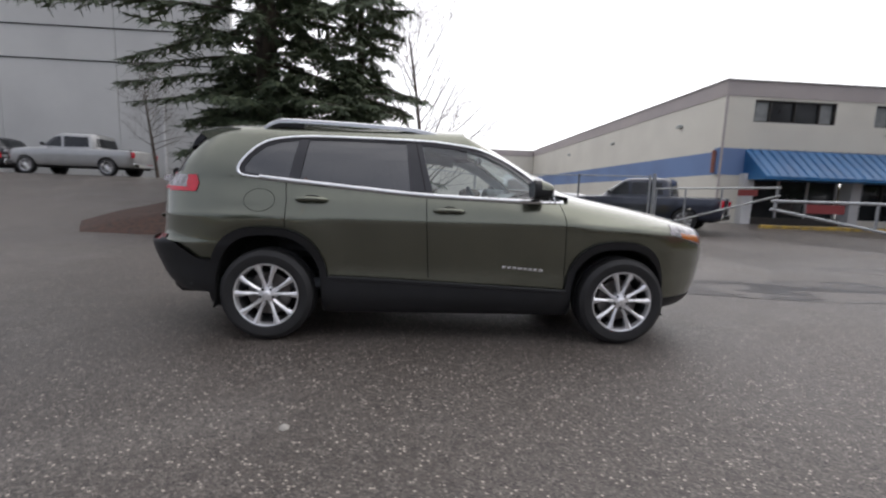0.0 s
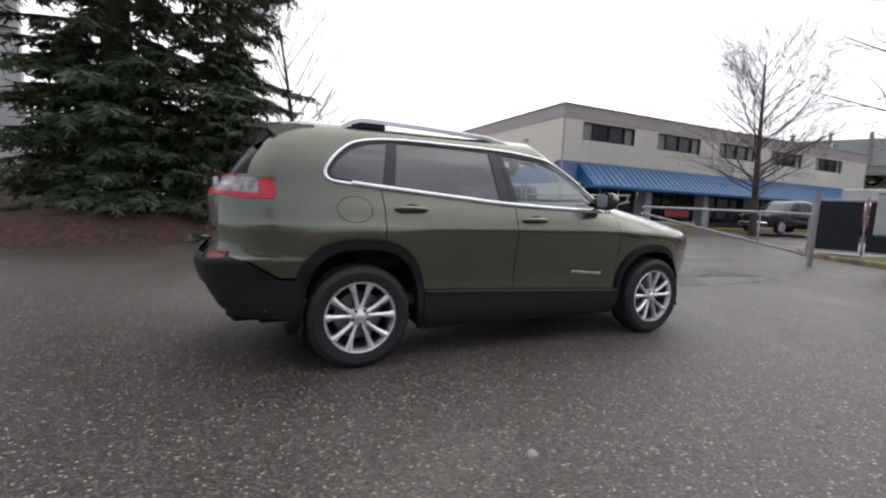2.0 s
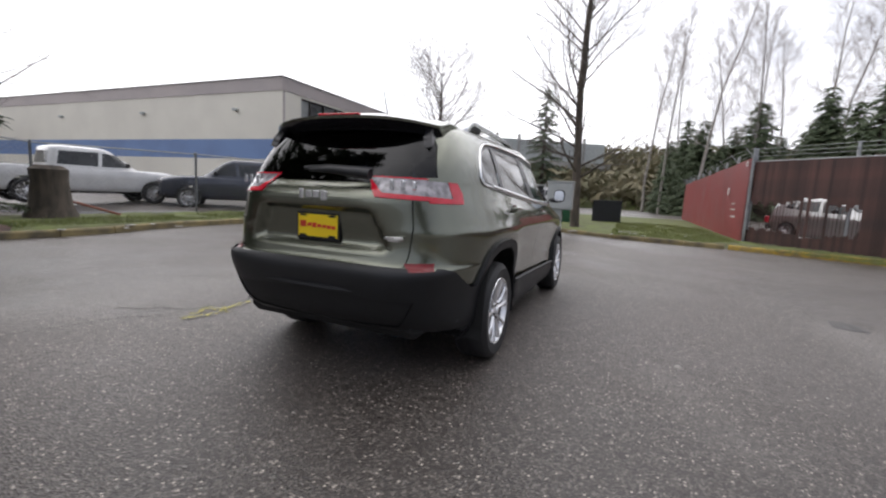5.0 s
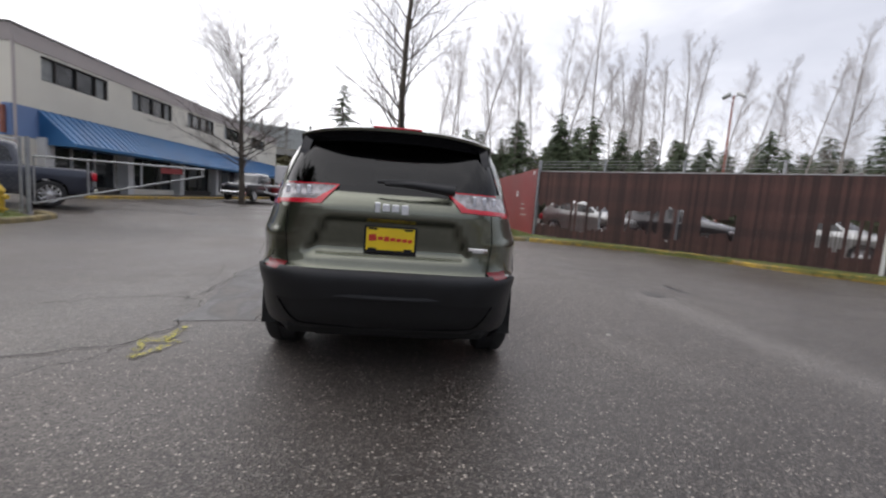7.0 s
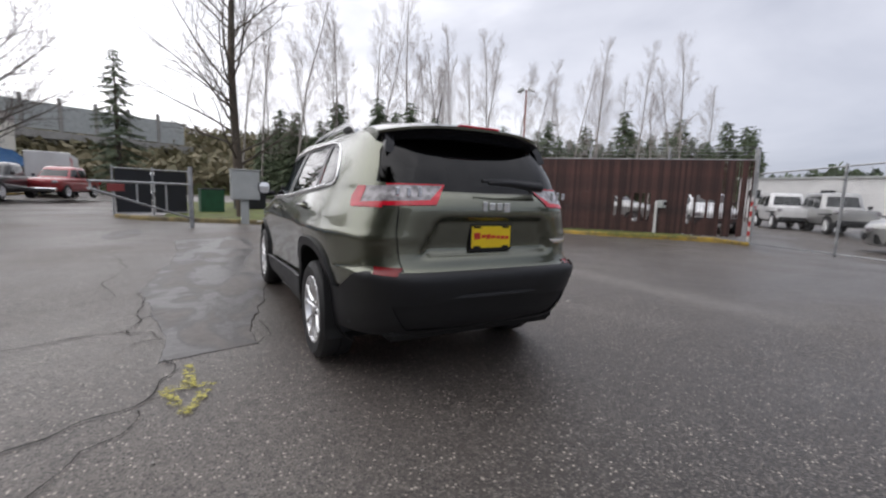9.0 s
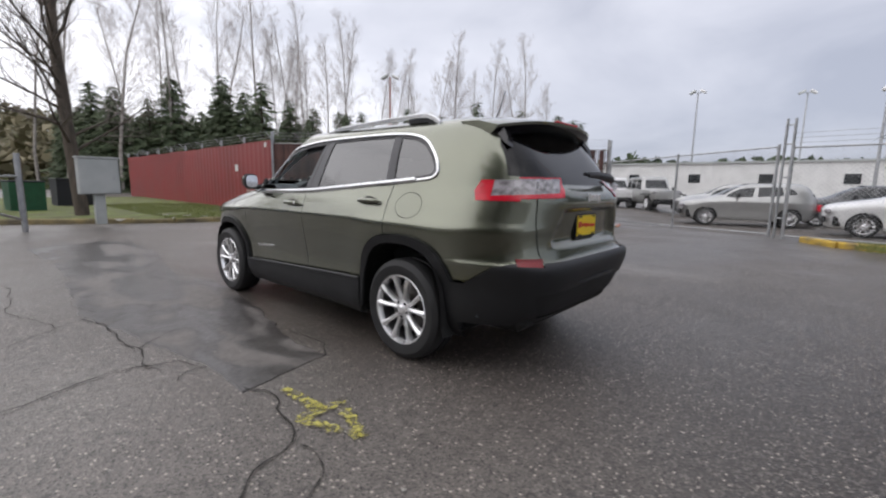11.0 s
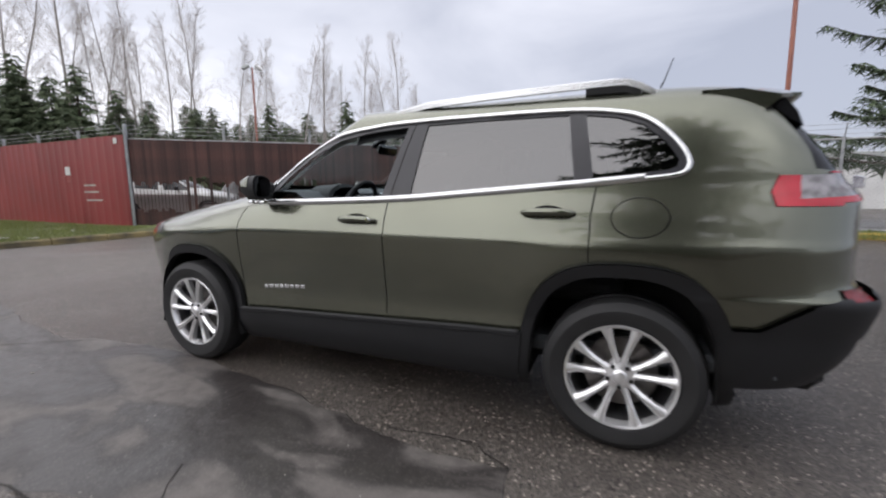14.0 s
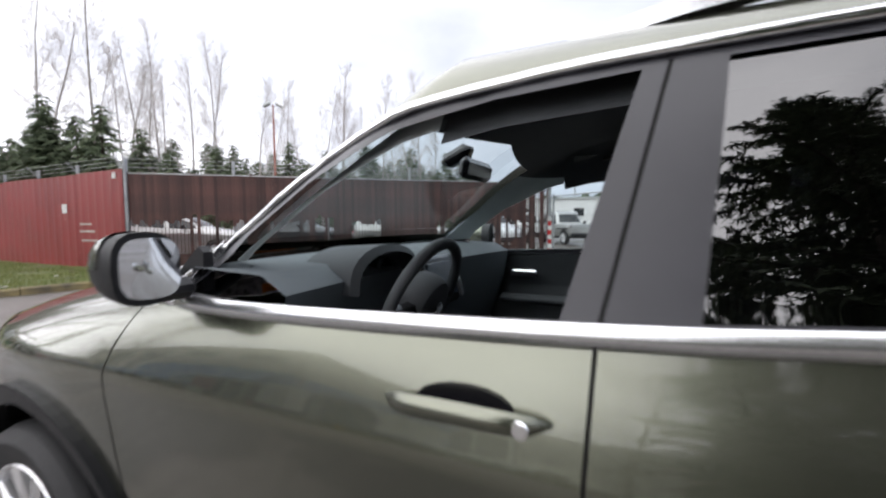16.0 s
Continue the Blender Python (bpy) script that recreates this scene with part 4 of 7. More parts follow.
# elevated road on the horizon
br = empty("elevated_road", "concrete elevated road with panelled sides on the hillside", "bridge")
p0, p1 = Vector((70, 62, 9.0)), Vector((96, 4, 8.0))
dv = (p1 - p0)
n = 14
for i in range(n):
    a, c = p0 + dv * (i / n), p0 + dv * ((i + 1) / n)
    m = (a + c) / 2
    rot = Matrix.Rotation(math.atan2(dv.y, dv.x), 4, "Z")
    Geo().box(m + Vector((0, 0, 0.0)), (dv.length / n, 6, 1.2), 0.05, rot).make("deck", M_CONC, br)
    Geo().box(m + Vector((-3, 0, 2.8)), (dv.length / n - 0.5, 0.3, 4.0), 0.05, rot).make("side_panel", M_CAB, br)
    Geo().box(a + Vector((-3.1, 0, 3.2)), (0.5, 0.5, 5.2), 0.05, rot).make("post", M_CONC, br)
    if i % 4 == 1:
        Geo().box(m + Vector((0, 0, -5)), (1.5, 3, 9), 0.1, rot).make("pier", M_CONC, br)


# ---- vehicles: bodies lofted from plan rings, openings carved out of the skin ----
def catmull(keys, sub):
    k = np.array(keys, float)
    p = np.vstack([2 * k[0] - k[1], k, 2 * k[-1] - k[-2]])
    rows = []
    for i in range(1, len(p) - 2):
        for s in range(sub):
            t = s / sub
            a, b, c, d = p[i - 1], p[i], p[i + 1], p[i + 2]
            rows.append(0.5 * (2 * b + (c - a) * t + (2 * a - 5 * b + 4 * c - d) * t * t + (3 * b - a - 3 * c + d) * t ** 3))
    rows.append(k[-1])
    return np.array(rows)


def half_ring(a, w, n, count):
    """A quarter of a superellipse from (a, 0) to (0, w), evenly spaced."""
    t = np.linspace(0, math.pi / 2, 600)
    x, y = a * np.cos(t) ** (2 / n), w * np.sin(t) ** (2 / n)
    s = np.r_[0, np.cumsum(np.hypot(np.diff(x), np.diff(y)))]
    q = np.linspace(0, s[-1], count)
    return np.interp(q, s, x), np.interp(q, s, y)


def skin(keys, xm, sub, count, bulges=(), crown=0.02, press=0.0):
    """The half skin (y from 0 up) of a body as polygons of (place, normal). keys: z, front x, rear x, half width, front and rear squareness."""
    rows = catmull(keys, sub)
    grid = []
    for z, xf, xr, w, nf, nr in rows:
        fx, fy = half_ring(xf - xm, w, nf, count)
        rx, ry = half_ring(xm - xr, w, nr, count)
        x = np.r_[xm + fx, (xm - rx)[::-1][1:]]
        y = np.r_[fy, ry[::-1][1:]]
        grid.append(np.stack([x, y, np.full_like(x, z)], -1))
    top = grid[-1].copy()
    for s in (0.66, 0.33, 0.0):
        ring = top.copy()
        ring[:, 1] *= s
        ring[:, 2] += crown * (1 - s * s) * np.clip(top[:, 1] / max(1e-6, top[:, 1].max()), 0, 1)
        grid.append(ring)
    g = np.array(grid)
    for cx, cz, r, amp in bulges:
        d = np.hypot(g[..., 0] - cx, (g[..., 2] - cz))
        side = np.clip((g[..., 1] - 0.6) / 0.2, 0, 1) * np.clip((1.0 - g[..., 2]) / 0.12, 0, 1)
        g[..., 1] += amp * np.exp(-((d - r) / 0.14) ** 2) * side
    if press:
        # a soft-edged trapezoid pressed into the tail for the plate
        z, y = g[..., 2], g[..., 1]
        half = 0.37 + (1.045 - z) * 0.50
        m = np.clip((1.055 - z) / 0.035, 0, 1) * np.clip((z - 0.80) / 0.05, 0, 1) * np.clip((half - y) / 0.05 + 0.5, 0, 1) * (g[..., 0] < -1.9)
        g[..., 0] += press * m * m * (3 - 2 * m)
    du, dv = np.gradient(g, axis=1), np.gradient(g, axis=0)
    n = np.cross(du, dv)
    n /= np.maximum(np.linalg.norm(n, axis=-1, keepdims=True), 1e-9)
    mid = g.reshape(-1, 3).mean(0) * (1, 0, 1)
    if ((g - mid) * n).sum() < 0:
        n = -n
    n[:, 0, 1] = n[:, -1, 1] = 0
    n[-1, :, 1] = 0
    both = np.concatenate([g, n], -1)
    polys = []
    for i in range(g.shape[0] - 1):
        for k in range(g.shape[1] - 1):
            polys.append([both[i, k], both[i, k + 1], both[i + 1, k + 1], both[i + 1, k]])
    return polys


def carve(polys, shape, proj, where):
    """Cuts a convex outline out of the polygons; returns what is left and what was cut out."""
    area = sum(shape[i - 1][0] * shape[i][1] - shape[i][0] * shape[i - 1][1] for i in range(len(shape)))
    shape = shape if area > 0 else shape[::-1]
    lo, hi = np.min(shape, 0), np.max(shape, 0)
    rest, cut = [], []
    for poly in polys:
        c = sum(poly) / len(poly)
        if not where(c):
            rest.append(poly)
            continue
        q = np.array([proj(p) for p in poly])
        if (q.max(0) < lo).any() or (q.min(0) > hi).any():
            rest.append(poly)
            continue
        pieces, work = [], poly
        for i in range(len(shape)):
            a, b = shape[i - 1], shape[i]
            dx, dy = b[0] - a[0], b[1] - a[1]
            side = []
            for p in work:
                u, v = proj(p)
                side.append(dx * (v - a[1]) - dy * (u - a[0]))
            if all(s >= -1e-9 for s in side):
                continue
            if all(s <= 1e-9 for s in side):
                pieces.append(work)
                work = None
                break
            ins, out = [], []
            for j in range(len(work)):
                p, r, sp, sr = work[j - 1], work[j], side[j - 1], side[j]
                if (sp > 1e-9 and sr < -1e-9) or (sp < -1e-9 and sr > 1e-9):
                    m = p + (r - p) * (sp / (sp - sr))
                    ins.append(m)
                    out.append(m)
                if sr >= -1e-9:
                    ins.append(r)
                if sr <= 1e-9:
                    out.append(r)
            if len(out) > 2:
                pieces.append(out)
            if len(ins) < 3:
                work = None
                break
            work = ins
        if work is None:
            rest.append(poly)
        else:
            rest.extend(pieces)
            cut.append(work)
    return rest, cut


def p_side(p):
    return p[0], p[2]


def p_end(p):
    return p[1], p[2]


def on_side(c):
    return c[4] > 0.35


def shifted(polys, d=0.0, along=None):
    """The polygons moved along their normals, or along a given way."""
    res = []
    for poly in polys:
        res.append([np.r_[p[:3] + (np.array(along) if along is not None else p[3:] * d), p[3:]] for p in poly])
    return res


def mirrored(polys):
    f = np.array([1, -1, 1, 1, -1, 1.0])
    return [[p * f for p in poly[::-1]] for poly in polys]


def skin_part(name, polys, mat, parent, label="", thick=0.0, flip=False):
    """One mesh from polygons, welded, with the normals of the whole skin."""
    index, verts, norms, faces = {}, [], [], []
    for poly in polys:
        f = []
        for p in poly:
            key = tuple(np.round(p[:3] * 20000).astype(int))
            if key not in index:
                index[key] = len(verts)
                verts.append(p[:3])
                norms.append(p[3:])
            if not f or f[-1] != index[key]:
                f.append(index[key])
        if len(f) > 2 and f[0] == f[-1]:
            f.pop()
        if len(set(f)) == len(f) and len(f) > 2:
            a, b, c = (np.array(verts[f[j]]) for j in (0, 1, 2))
            nn = np.cross(b - a, c - a)
            mean = sum(np.array(norms[j]) for j in f)
            faces.append(f if (nn @ mean >= 0) != flip else f[::-1])
    me = bpy.data.meshes.new(name)
    me.from_pydata([tuple(v) for v in verts], [], faces)
    me.materials.append(mat)
    me.shade_smooth()
    sign = -1 if flip else 1
    me.normals_split_custom_set_from_vertices([tuple(sign * n / max(1e-9, np.linalg.norm(n))) for n in np.array(norms)])
    ob = new(name, me)
    ob.parent = parent
    if label:
        ob["label"] = label
    if thick:
        s = ob.modifiers.new("thickness", "SOLIDIFY")
        s.thickness, s.offset = thick, -1
    return ob


FLANKS = {}


def on_surface(polys, x, z):
    """The half-skin's y at a place of its side."""
    if id(polys) not in FLANKS:
        every = np.array([p for poly in polys for p in poly])
        FLANKS[id(polys)] = every[every[:, 4] > 0.2]
    pts = FLANKS[id(polys)]
    d = (pts[:, 0] - x) ** 2 + (pts[:, 2] - z) ** 2
    near = np.argpartition(d, 12)[:12]
    w = 1 / (d[near] + 1e-6)
    return float((pts[near, 1] * w).sum() / w.sum())


def strip(pts, width):
    """Convex quads along a line of (u, v)."""
    quads = []
    for a, b in zip(pts, pts[1:]):
        a, b = np.array(a, float), np.array(b, float)
        d = (b - a) / np.linalg.norm(b - a)
        n = np.array([-d[1], d[0]]) * width / 2
        e = d * width / 2
        quads.append([tuple(a - n - e), tuple(b - n + e), tuple(b + n + e), tuple(a + n - e)])
    return quads


def wheel_parts(parent, place, outward, tyre_r=0.345, rim_r=0.232, width=0.225, spokes=10, detail=True, mat=None):
    """A road wheel: tyre, rim with spokes, brake disc and nuts."""
    mat = mat or M_ALLOY
    w = new("wheel")
    w.parent = parent
    w.matrix_basis = pose(*place, 0, 0, 0 if outward > 0 else 180)
    h = width / 2
    seg = 48 if detail else 20
    g = Geo()
    prof = [(rim_r - 0.004, -h * 0.7), (rim_r + 0.012, -h * 0.98), (rim_r + 0.05, -h * 1.06), (tyre_r - 0.035, -h * 1.02), (tyre_r - 0.010, -h * 0.86), (tyre_r, -h * 0.6),
            (tyre_r, -h * 0.12), (tyre_r - 0.008, -h * 0.10), (tyre_r - 0.008, h * 0.10), (tyre_r, h * 0.12), (tyre_r, h * 0.6), (tyre_r - 0.010, h * 0.86),
            (tyre_r - 0.035, h * 1.02), (rim_r + 0.07, h * 1.07), (rim_r + 0.05, h * 1.06), (rim_r + 0.012, h * 0.98), (rim_r - 0.004, h * 0.7)]
    g.lathe(prof, seg).make("tyre", M_RUBBER, w, smooth=35.0)
    g = Geo()
    g.lathe([(rim_r - 0.004, h * 0.80), (rim_r + 0.006, h * 0.95), (rim_r + 0.003, h * 0.99), (rim_r - 0.007, h * 0.96), (rim_r - 0.014, h * 0.80), (rim_r - 0.018, h * 0.62)], seg)
    rim = g.make("rim", mat, w, smooth=35.0)
    # inner barrel coloured darker than the rim, for the shade behind the spokes
    g = Geo()
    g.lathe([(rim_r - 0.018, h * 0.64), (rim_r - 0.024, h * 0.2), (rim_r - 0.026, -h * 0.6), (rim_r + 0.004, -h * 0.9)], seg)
    g.make("rim_barrel", M_BARRELSHADE, rim, "inner barrel, its shade put into a darker colour", smooth=35.0)
    g = Geo()
    y1 = h * 0.86
    for i in range(spokes):
        base = 2 * math.pi * (i // 2) / (spokes / 2) + math.pi / 2
        lean = 0.285 if i % 2 else -0.285
        spread = 0.20 if i % 2 else -0.20
        pts = []
        for f, wd, yy in ((0.16, 0.036, y1 - 0.016), (0.45, 0.025, y1 - 0.006), (0.75, 0.030, y1 + 0.004), (0.97, 0.050, y1 + 0.007)):
            ang = base + spread + (lean - spread) * f * 1.05
            r = rim_r * f
            c, s = math.cos(ang), math.sin(ang)
            for sd, yo in ((-1, -0.035), (-1, -0.004), (-0.25, 0.008), (0.25, 0.008), (1, -0.004), (1, -0.035)):
                pts.append((r * c - s * wd / 2 * sd, yy + yo, r * s + c * wd / 2 * sd))
        faces = [(a * 6 + b, a * 6 + (b + 1) % 6, a * 6 + 6 + (b + 1) % 6, a * 6 + 6 + b) for a in range(3) for b in range(6)]
        sp = Geo().add(pts, faces)
        if detail:
            sp.make("spoke", mat, rim, smooth=40.0)
        else:
            g.add(sp.v, sp.f)
    if not detail:
        g.make("spokes", mat, rim)
    g = Geo()
    g.lathe([(0.0, y1 + 0.012), (0.022, y1 + 0.012), (0.031, y1 + 0.006), (0.034, y1), (0.062, y1 - 0.008), (0.068, y1 - 0.02), (0.068, y1 - 0.06)], 28)
    g.make("hub_cap", mat, rim, smooth=40.0)
    g = Geo()
    g.lathe([(0.05, -0.005), (rim_r - 0.075, -0.005), (rim_r - 0.07, 0.0), (rim_r - 0.07, 0.02), (rim_r - 0.075, 0.024), (0.075, 0.024), (0.07, 0.045), (0.0, 0.045)], 32)
    g.make("brake_disc", M_DISC, w, smooth=35.0)
    g = Geo()
    g.lathe([(rim_r - 0.02, -h * 0.6), (0.0, -h * 0.6)], 24)
    g.make("backing", M_GAP, w)
    if detail:
        for i in range(5):
            a = 2 * math.pi * i / 5 + math.pi / 2 + math.pi / 5
            g = Geo()
            g.lathe([(0.0, y1 + 0.002), (0.008, y1 + 0.002), (0.011, y1 - 0.004), (0.011, y1 - 0.03)], 6, c=(0.05 * math.cos(a), 0, 0.05 * math.sin(a)))
            g.make("wheel_nut", M_GLOSSB, rim)
    return w


SUV_KEYS = [
    (0.235, 2.08, -1.96, 0.800, 3.4, 6.0), (0.27, 2.16, -2.02, 0.826, 3.5, 6.0), (0.34, 2.22, -2.12, 0.848, 3.6, 6.0), (0.44, 2.255, -2.222, 0.852, 3.7, 6.0),
    (0.56, 2.275, -2.285, 0.852, 3.8, 6.0), (0.66, 2.285, -2.318, 0.869, 3.8, 6.0), (0.715, 2.285, -2.318, 0.880, 3.8, 6.0), (0.745, 2.28, -2.275, 0.886, 3.8, 5.8),
    (0.80, 2.275, -2.255, 0.897, 3.7, 5.6), (0.87, 2.25, -2.250, 0.910, 3.6, 5.4), (0.925, 2.19, -2.256, 0.918, 3.4, 5.2), (0.965, 2.08, -2.262, 0.909, 3.2, 5.0),
    (1.015, 1.89, -2.268, 0.894, 3.0, 4.9), (1.06, 1.66, -2.272, 0.877, 2.9, 4.9), (1.105, 1.40, -2.270, 0.857, 2.8, 5.0), (1.15, 1.14, -2.245, 0.838, 2.8, 5.2),
    (1.19, 0.985, -2.205, 0.823, 2.9, 5.5), (1.24, 0.885, -2.170, 0.804, 3.0, 6.0), (1.32, 0.745, -2.110, 0.773, 3.0, 6.8), (1.40, 0.595, -2.045, 0.740, 3.0, 7.4),
    (1.47, 0.450, -1.985, 0.706, 3.0, 7.8), (1.53, 0.310, -1.930, 0.672, 3.0, 8.0), (1.575, 0.175, -1.880, 0.634, 3.1, 8.0), (1.608, 0.02, -1.825, 0.584, 3.2, 7.5),
    (1.630, -0.17, -1.745, 0.508, 3.2, 6.5), (1.645, -0.36, -1.640, 0.41, 3.2, 5.5)]
DLO = [(-1.50, 1.215), (-1.24, 1.190), (-0.63, 1.142), (-0.23, 1.114), (0.43, 1.094), (0.80, 1.094), (0.86, 1.105), (0.78, 1.170), (0.625, 1.278), (0.441, 1.390),
       (0.216, 1.478), (0.0, 1.512), (-0.22, 1.529), (-0.687, 1.534), (-1.084, 1.529), (-1.30, 1.505), (-1.42, 1.462), (-1.52, 1.372), (-1.572, 1.29), (-1.566, 1.24)]
W_FRONT = [(-0.14, 1.132), (0.42, 1.112), (0.715, 1.115), (0.60, 1.243), (0.43, 1.358), (0.21, 1.446), (0.0, 1.485), (-0.235, 1.502)]
W_REAR = [(-1.125, 1.204), (-0.63, 1.165), (-0.310, 1.141), (-0.350, 1.506), (-0.69, 1.512), (-1.08, 1.508)]
W_QUARTER = [(-1.50, 1.243), (-1.205, 1.212), (-1.155, 1.503), (-1.29, 1.483), (-1.40, 1.441), (-1.49, 1.362), (-1.538, 1.288), (-1.533, 1.258)]


def arch(cx, half, top, n=2.7, foot=0.30):
    """The outline of a wheel arch: a squared arc on straight legs."""
    pts = []
    for t in np.linspace(0, math.pi, 25):
        u, v = math.cos(t), math.sin(t)
        pts.append((cx + half * np.sign(u) * abs(u) ** (2 / n), foot + (top - foot) * abs(v) ** (2 / n)))
    return [(cx - half - 0.02, 0.0)] + pts[::-1] + [(cx + half + 0.02, 0.0)]


ARCH_R, ARCH_RI = arch(-1.345, 0.445, 0.855), arch(-1.335, 0.385, 0.800)
ARCH_F, ARCH_FI = arch(1.310, 0.420, 0.815), arch(1.305, 0.362, 0.760)


def rear_turn(p):
    """Degrees round the tail, from the rear's middle to the flank, and the height."""
    return math.degrees(math.atan2(p[1], -(p[0] + 1.55))), p[2]


def front_turn(p):
    return math.degrees(math.atan2(p[1], p[0] - 1.35)), p[2]


def build_suv():
    suv = empty("parked_suv", "olive green SUV with chrome trim, black cladding and one window down", "car")
    body = skin(SUV_KEYS, 0.1, 4, 84, press=0.042, bulges=((-1.354, 0.42, 0.50, 0.014), (1.354, 0.40, 0.48, 0.014)))
    whole = body

    def take(shape, proj, where):
        nonlocal body
        body, cut = carve(body, shape, proj, where)
        return cut

    def tail(c):
        return c[0] < -1.45 and c[2] < 1.0

    def back(c):
        return c[0] < -1.55 and c[3] < -0.04 and c[2] > 1.17

    def front(c):
        return c[0] > -0.45 and c[3] > 0.2 and c[2] > 1.16

    # openings and trim of the flank
    dlo = take(DLO, p_side, on_side)
    dlo, w_front = carve(dlo, W_FRONT, p_side, on_side)
    dlo, w_rear = carve(dlo, W_REAR, p_side, on_side)
    dlo, w_quarter = carve(dlo, W_QUARTER, p_side, on_side)
    seam = []
    for q in strip([(-0.190, 1.118), (-0.275, 1.512)], 0.007):
        dlo, hit = carve(dlo, q, p_side, on_side)
        seam += hit

    def low_side(c):
        return c[1] > 0.45 and c[2] < 0.95
    flare_r = take(ARCH_R, p_side, low_side)
    flare_r, _ = carve(flare_r, ARCH_RI, p_side, low_side)
    flare_f = take(ARCH_F, p_side, low_side)
    flare_f, _ = carve(flare_f, ARCH_FI, p_side, low_side)
    sill = take([(-0.97, 0.0), (0.97, 0.0), (0.97, 0.418), (-0.97, 0.497)], p_side, low_side)
    # tail: reflector, black bumper, lamps, glass
    take([(-8, 0.0), (125, 0.0), (125, 0.335), (-8, 0.385)], rear_turn, tail)
    reflector = take([(41.5, 0.716), (50.5, 0.720), (51.2, 0.766), (40.8, 0.762)], rear_turn, tail)
    bumper = take([(-5, 0.0), (70, 0.0), (70, 0.605), (59, 0.715), (53, 0.728), (-5, 0.728)], rear_turn, tail)
    bumper += take([(70, 0.0), (125, 0.0), (125, 0.60), (70, 0.605)], rear_turn, tail)
    chin = take([(-5, 0.0), (125, 0.0), (125, 0.335), (-5, 0.37)], front_turn, lambda c: c[0] > 1.6 and c[2] < 0.6)

    def lamp_rear(c):
        return c[0] < -1.8 and c[3] < -0.62

    def lamp_side(c):
        return c[0] < -1.8 and c[3] >= -0.62
    lamp = take([(0.315, 1.228), (0.405, 1.114), (1.0, 1.092), (1.0, 1.226)], p_end, lamp_rear)
    lamp += take([(-3, 1.225), (-1.890, 1.212), (-1.862, 1.150), (-1.880, 1.092), (-3, 1.092)], p_side, lamp_side)
    lamp, clear = carve(lamp, [(27.5, 1.222), (32.5, 1.138), (61, 1.120), (59.5, 1.219)], rear_turn, lambda c: True)
    bglass = take([(-0.1, 1.188), (0.33, 1.192), (0.67, 1.238), (0.62, 1.42), (0.55, 1.53), (0.46, 1.56), (-0.1, 1.575)], p_end, back)
    wshield = take([(-0.1, 1.195), (0.66, 1.205), (0.61, 1.36), (0.50, 1.54), (-0.1, 1.578)], p_end, front)
    # headlamp and turn signal on the nose
    headlamp = take([(12, 0.80), (40, 0.785), (64, 0.880), (61, 0.950), (14, 0.885)], front_turn, lambda c: c[0] > 1.6)
    headlamp, amber = carve(headlamp, [(40, 0.80), (56, 0.852), (56, 0.885), (40, 0.862)], front_turn, lambda c: c[0] > 1.6)
    # shut lines
    gaps = []
    lines = [[(0.83, 1.094), (0.865, 0.98), (0.875, 0.80), (0.895, 0.43)], [(-0.190, 1.112), (-0.182, 0.9), (-0.160, 0.50)],
             [(-1.222, 1.187), (-1.205, 1.05), (-1.205, 0.852)]]
    for line in lines:
        gaps.append([])
        for q in strip(line, 0.0065):
            gaps[-1] += take(q, p_side, on_side)
    fuel = [(-1.40 + 0.112 * math.cos(a), 1.045 + 0.082 * math.sin(a)) for a in np.linspace(0, 2 * math.pi, 29)]
    gaps.append([])
    for q in strip(fuel, 0.004):
        gaps[-1] += take(q, p_side, on_side)
    gaps.append(seam)
    gaps.append([])
    for q in strip([(0.600, 1.10), (0.615, 0.95), (0.600, 0.80), (0.585, 0.745)], 0.007):
        gaps[-1] += take(q, p_end, lambda c: c[0] < -1.9 and c[3] < -0.3)
    door_f, door_r, rest = [], [], []
    for poly in body:
        c = sum(poly) / len(poly)
        if c[4] > 0.35 and 0.4 < c[2] < 1.2 and c[2] < 1.19 and -1.22 < c[0] < 0.90:
            f_edge = 0.83 + (1.094 - c[2]) * 0.11 if c[2] > 0.8 else 0.885
            b_edge = -0.190 + (1.112 - c[2]) * 0.05
            if c[0] > f_edge:
                rest.append(poly)
            elif c[0] > b_edge:
                door_f.append(poly)
            else:
                door_r.append(poly)
        else:
            rest.append(poly)
    skin_part("body", rest + mirrored(rest), M_OLIVE, suv)
    bumper, low_panel = carve(bumper, [(-5, 0.36), (41, 0.40), (44, 0.560), (-5, 0.592)], rear_turn, lambda c: True)
    skin_part("bumper_panel", shifted(low_panel + mirrored(low_panel), 0.012), M_LOWPANEL, suv, "darker grained lower bumper panel")
    bump = bumper + mirrored(bumper)
    skin_part("rear_bumper", shifted(bump, 0.022), M_BLACKP, suv, "black textured plastic bumper")
    skin_part("front_valance", shifted(chin + mirrored(chin), 0.004), M_BLACKP, suv, "black plastic")
    skin_part("rear_window", shifted(bglass + mirrored(bglass), -0.006), M_BACKGLASS, suv, "dark privacy glass")
    skin_part("windshield", shifted(wshield + mirrored(wshield), -0.006), M_CLEAR, suv, "clear glass")
    for mirror_it in (False, True):
        sd = -1 if mirror_it else 1

        def m_(polys):
            return mirrored(polys) if mirror_it else polys
        fd = skin_part("front_door", m_(door_f), M_OLIVE, suv)
        rd = skin_part("rear_door", m_(door_r), M_OLIVE, suv)
        pill = skin_part("window_pillar_trim", m_(shifted(dlo, -0.004)), M_PILLAR, suv, "satin black")
        if mirror_it:
            skin_part("door_window", m_(shifted(w_front, -0.012)), M_CLEAR, fd, "clear glass, raised")
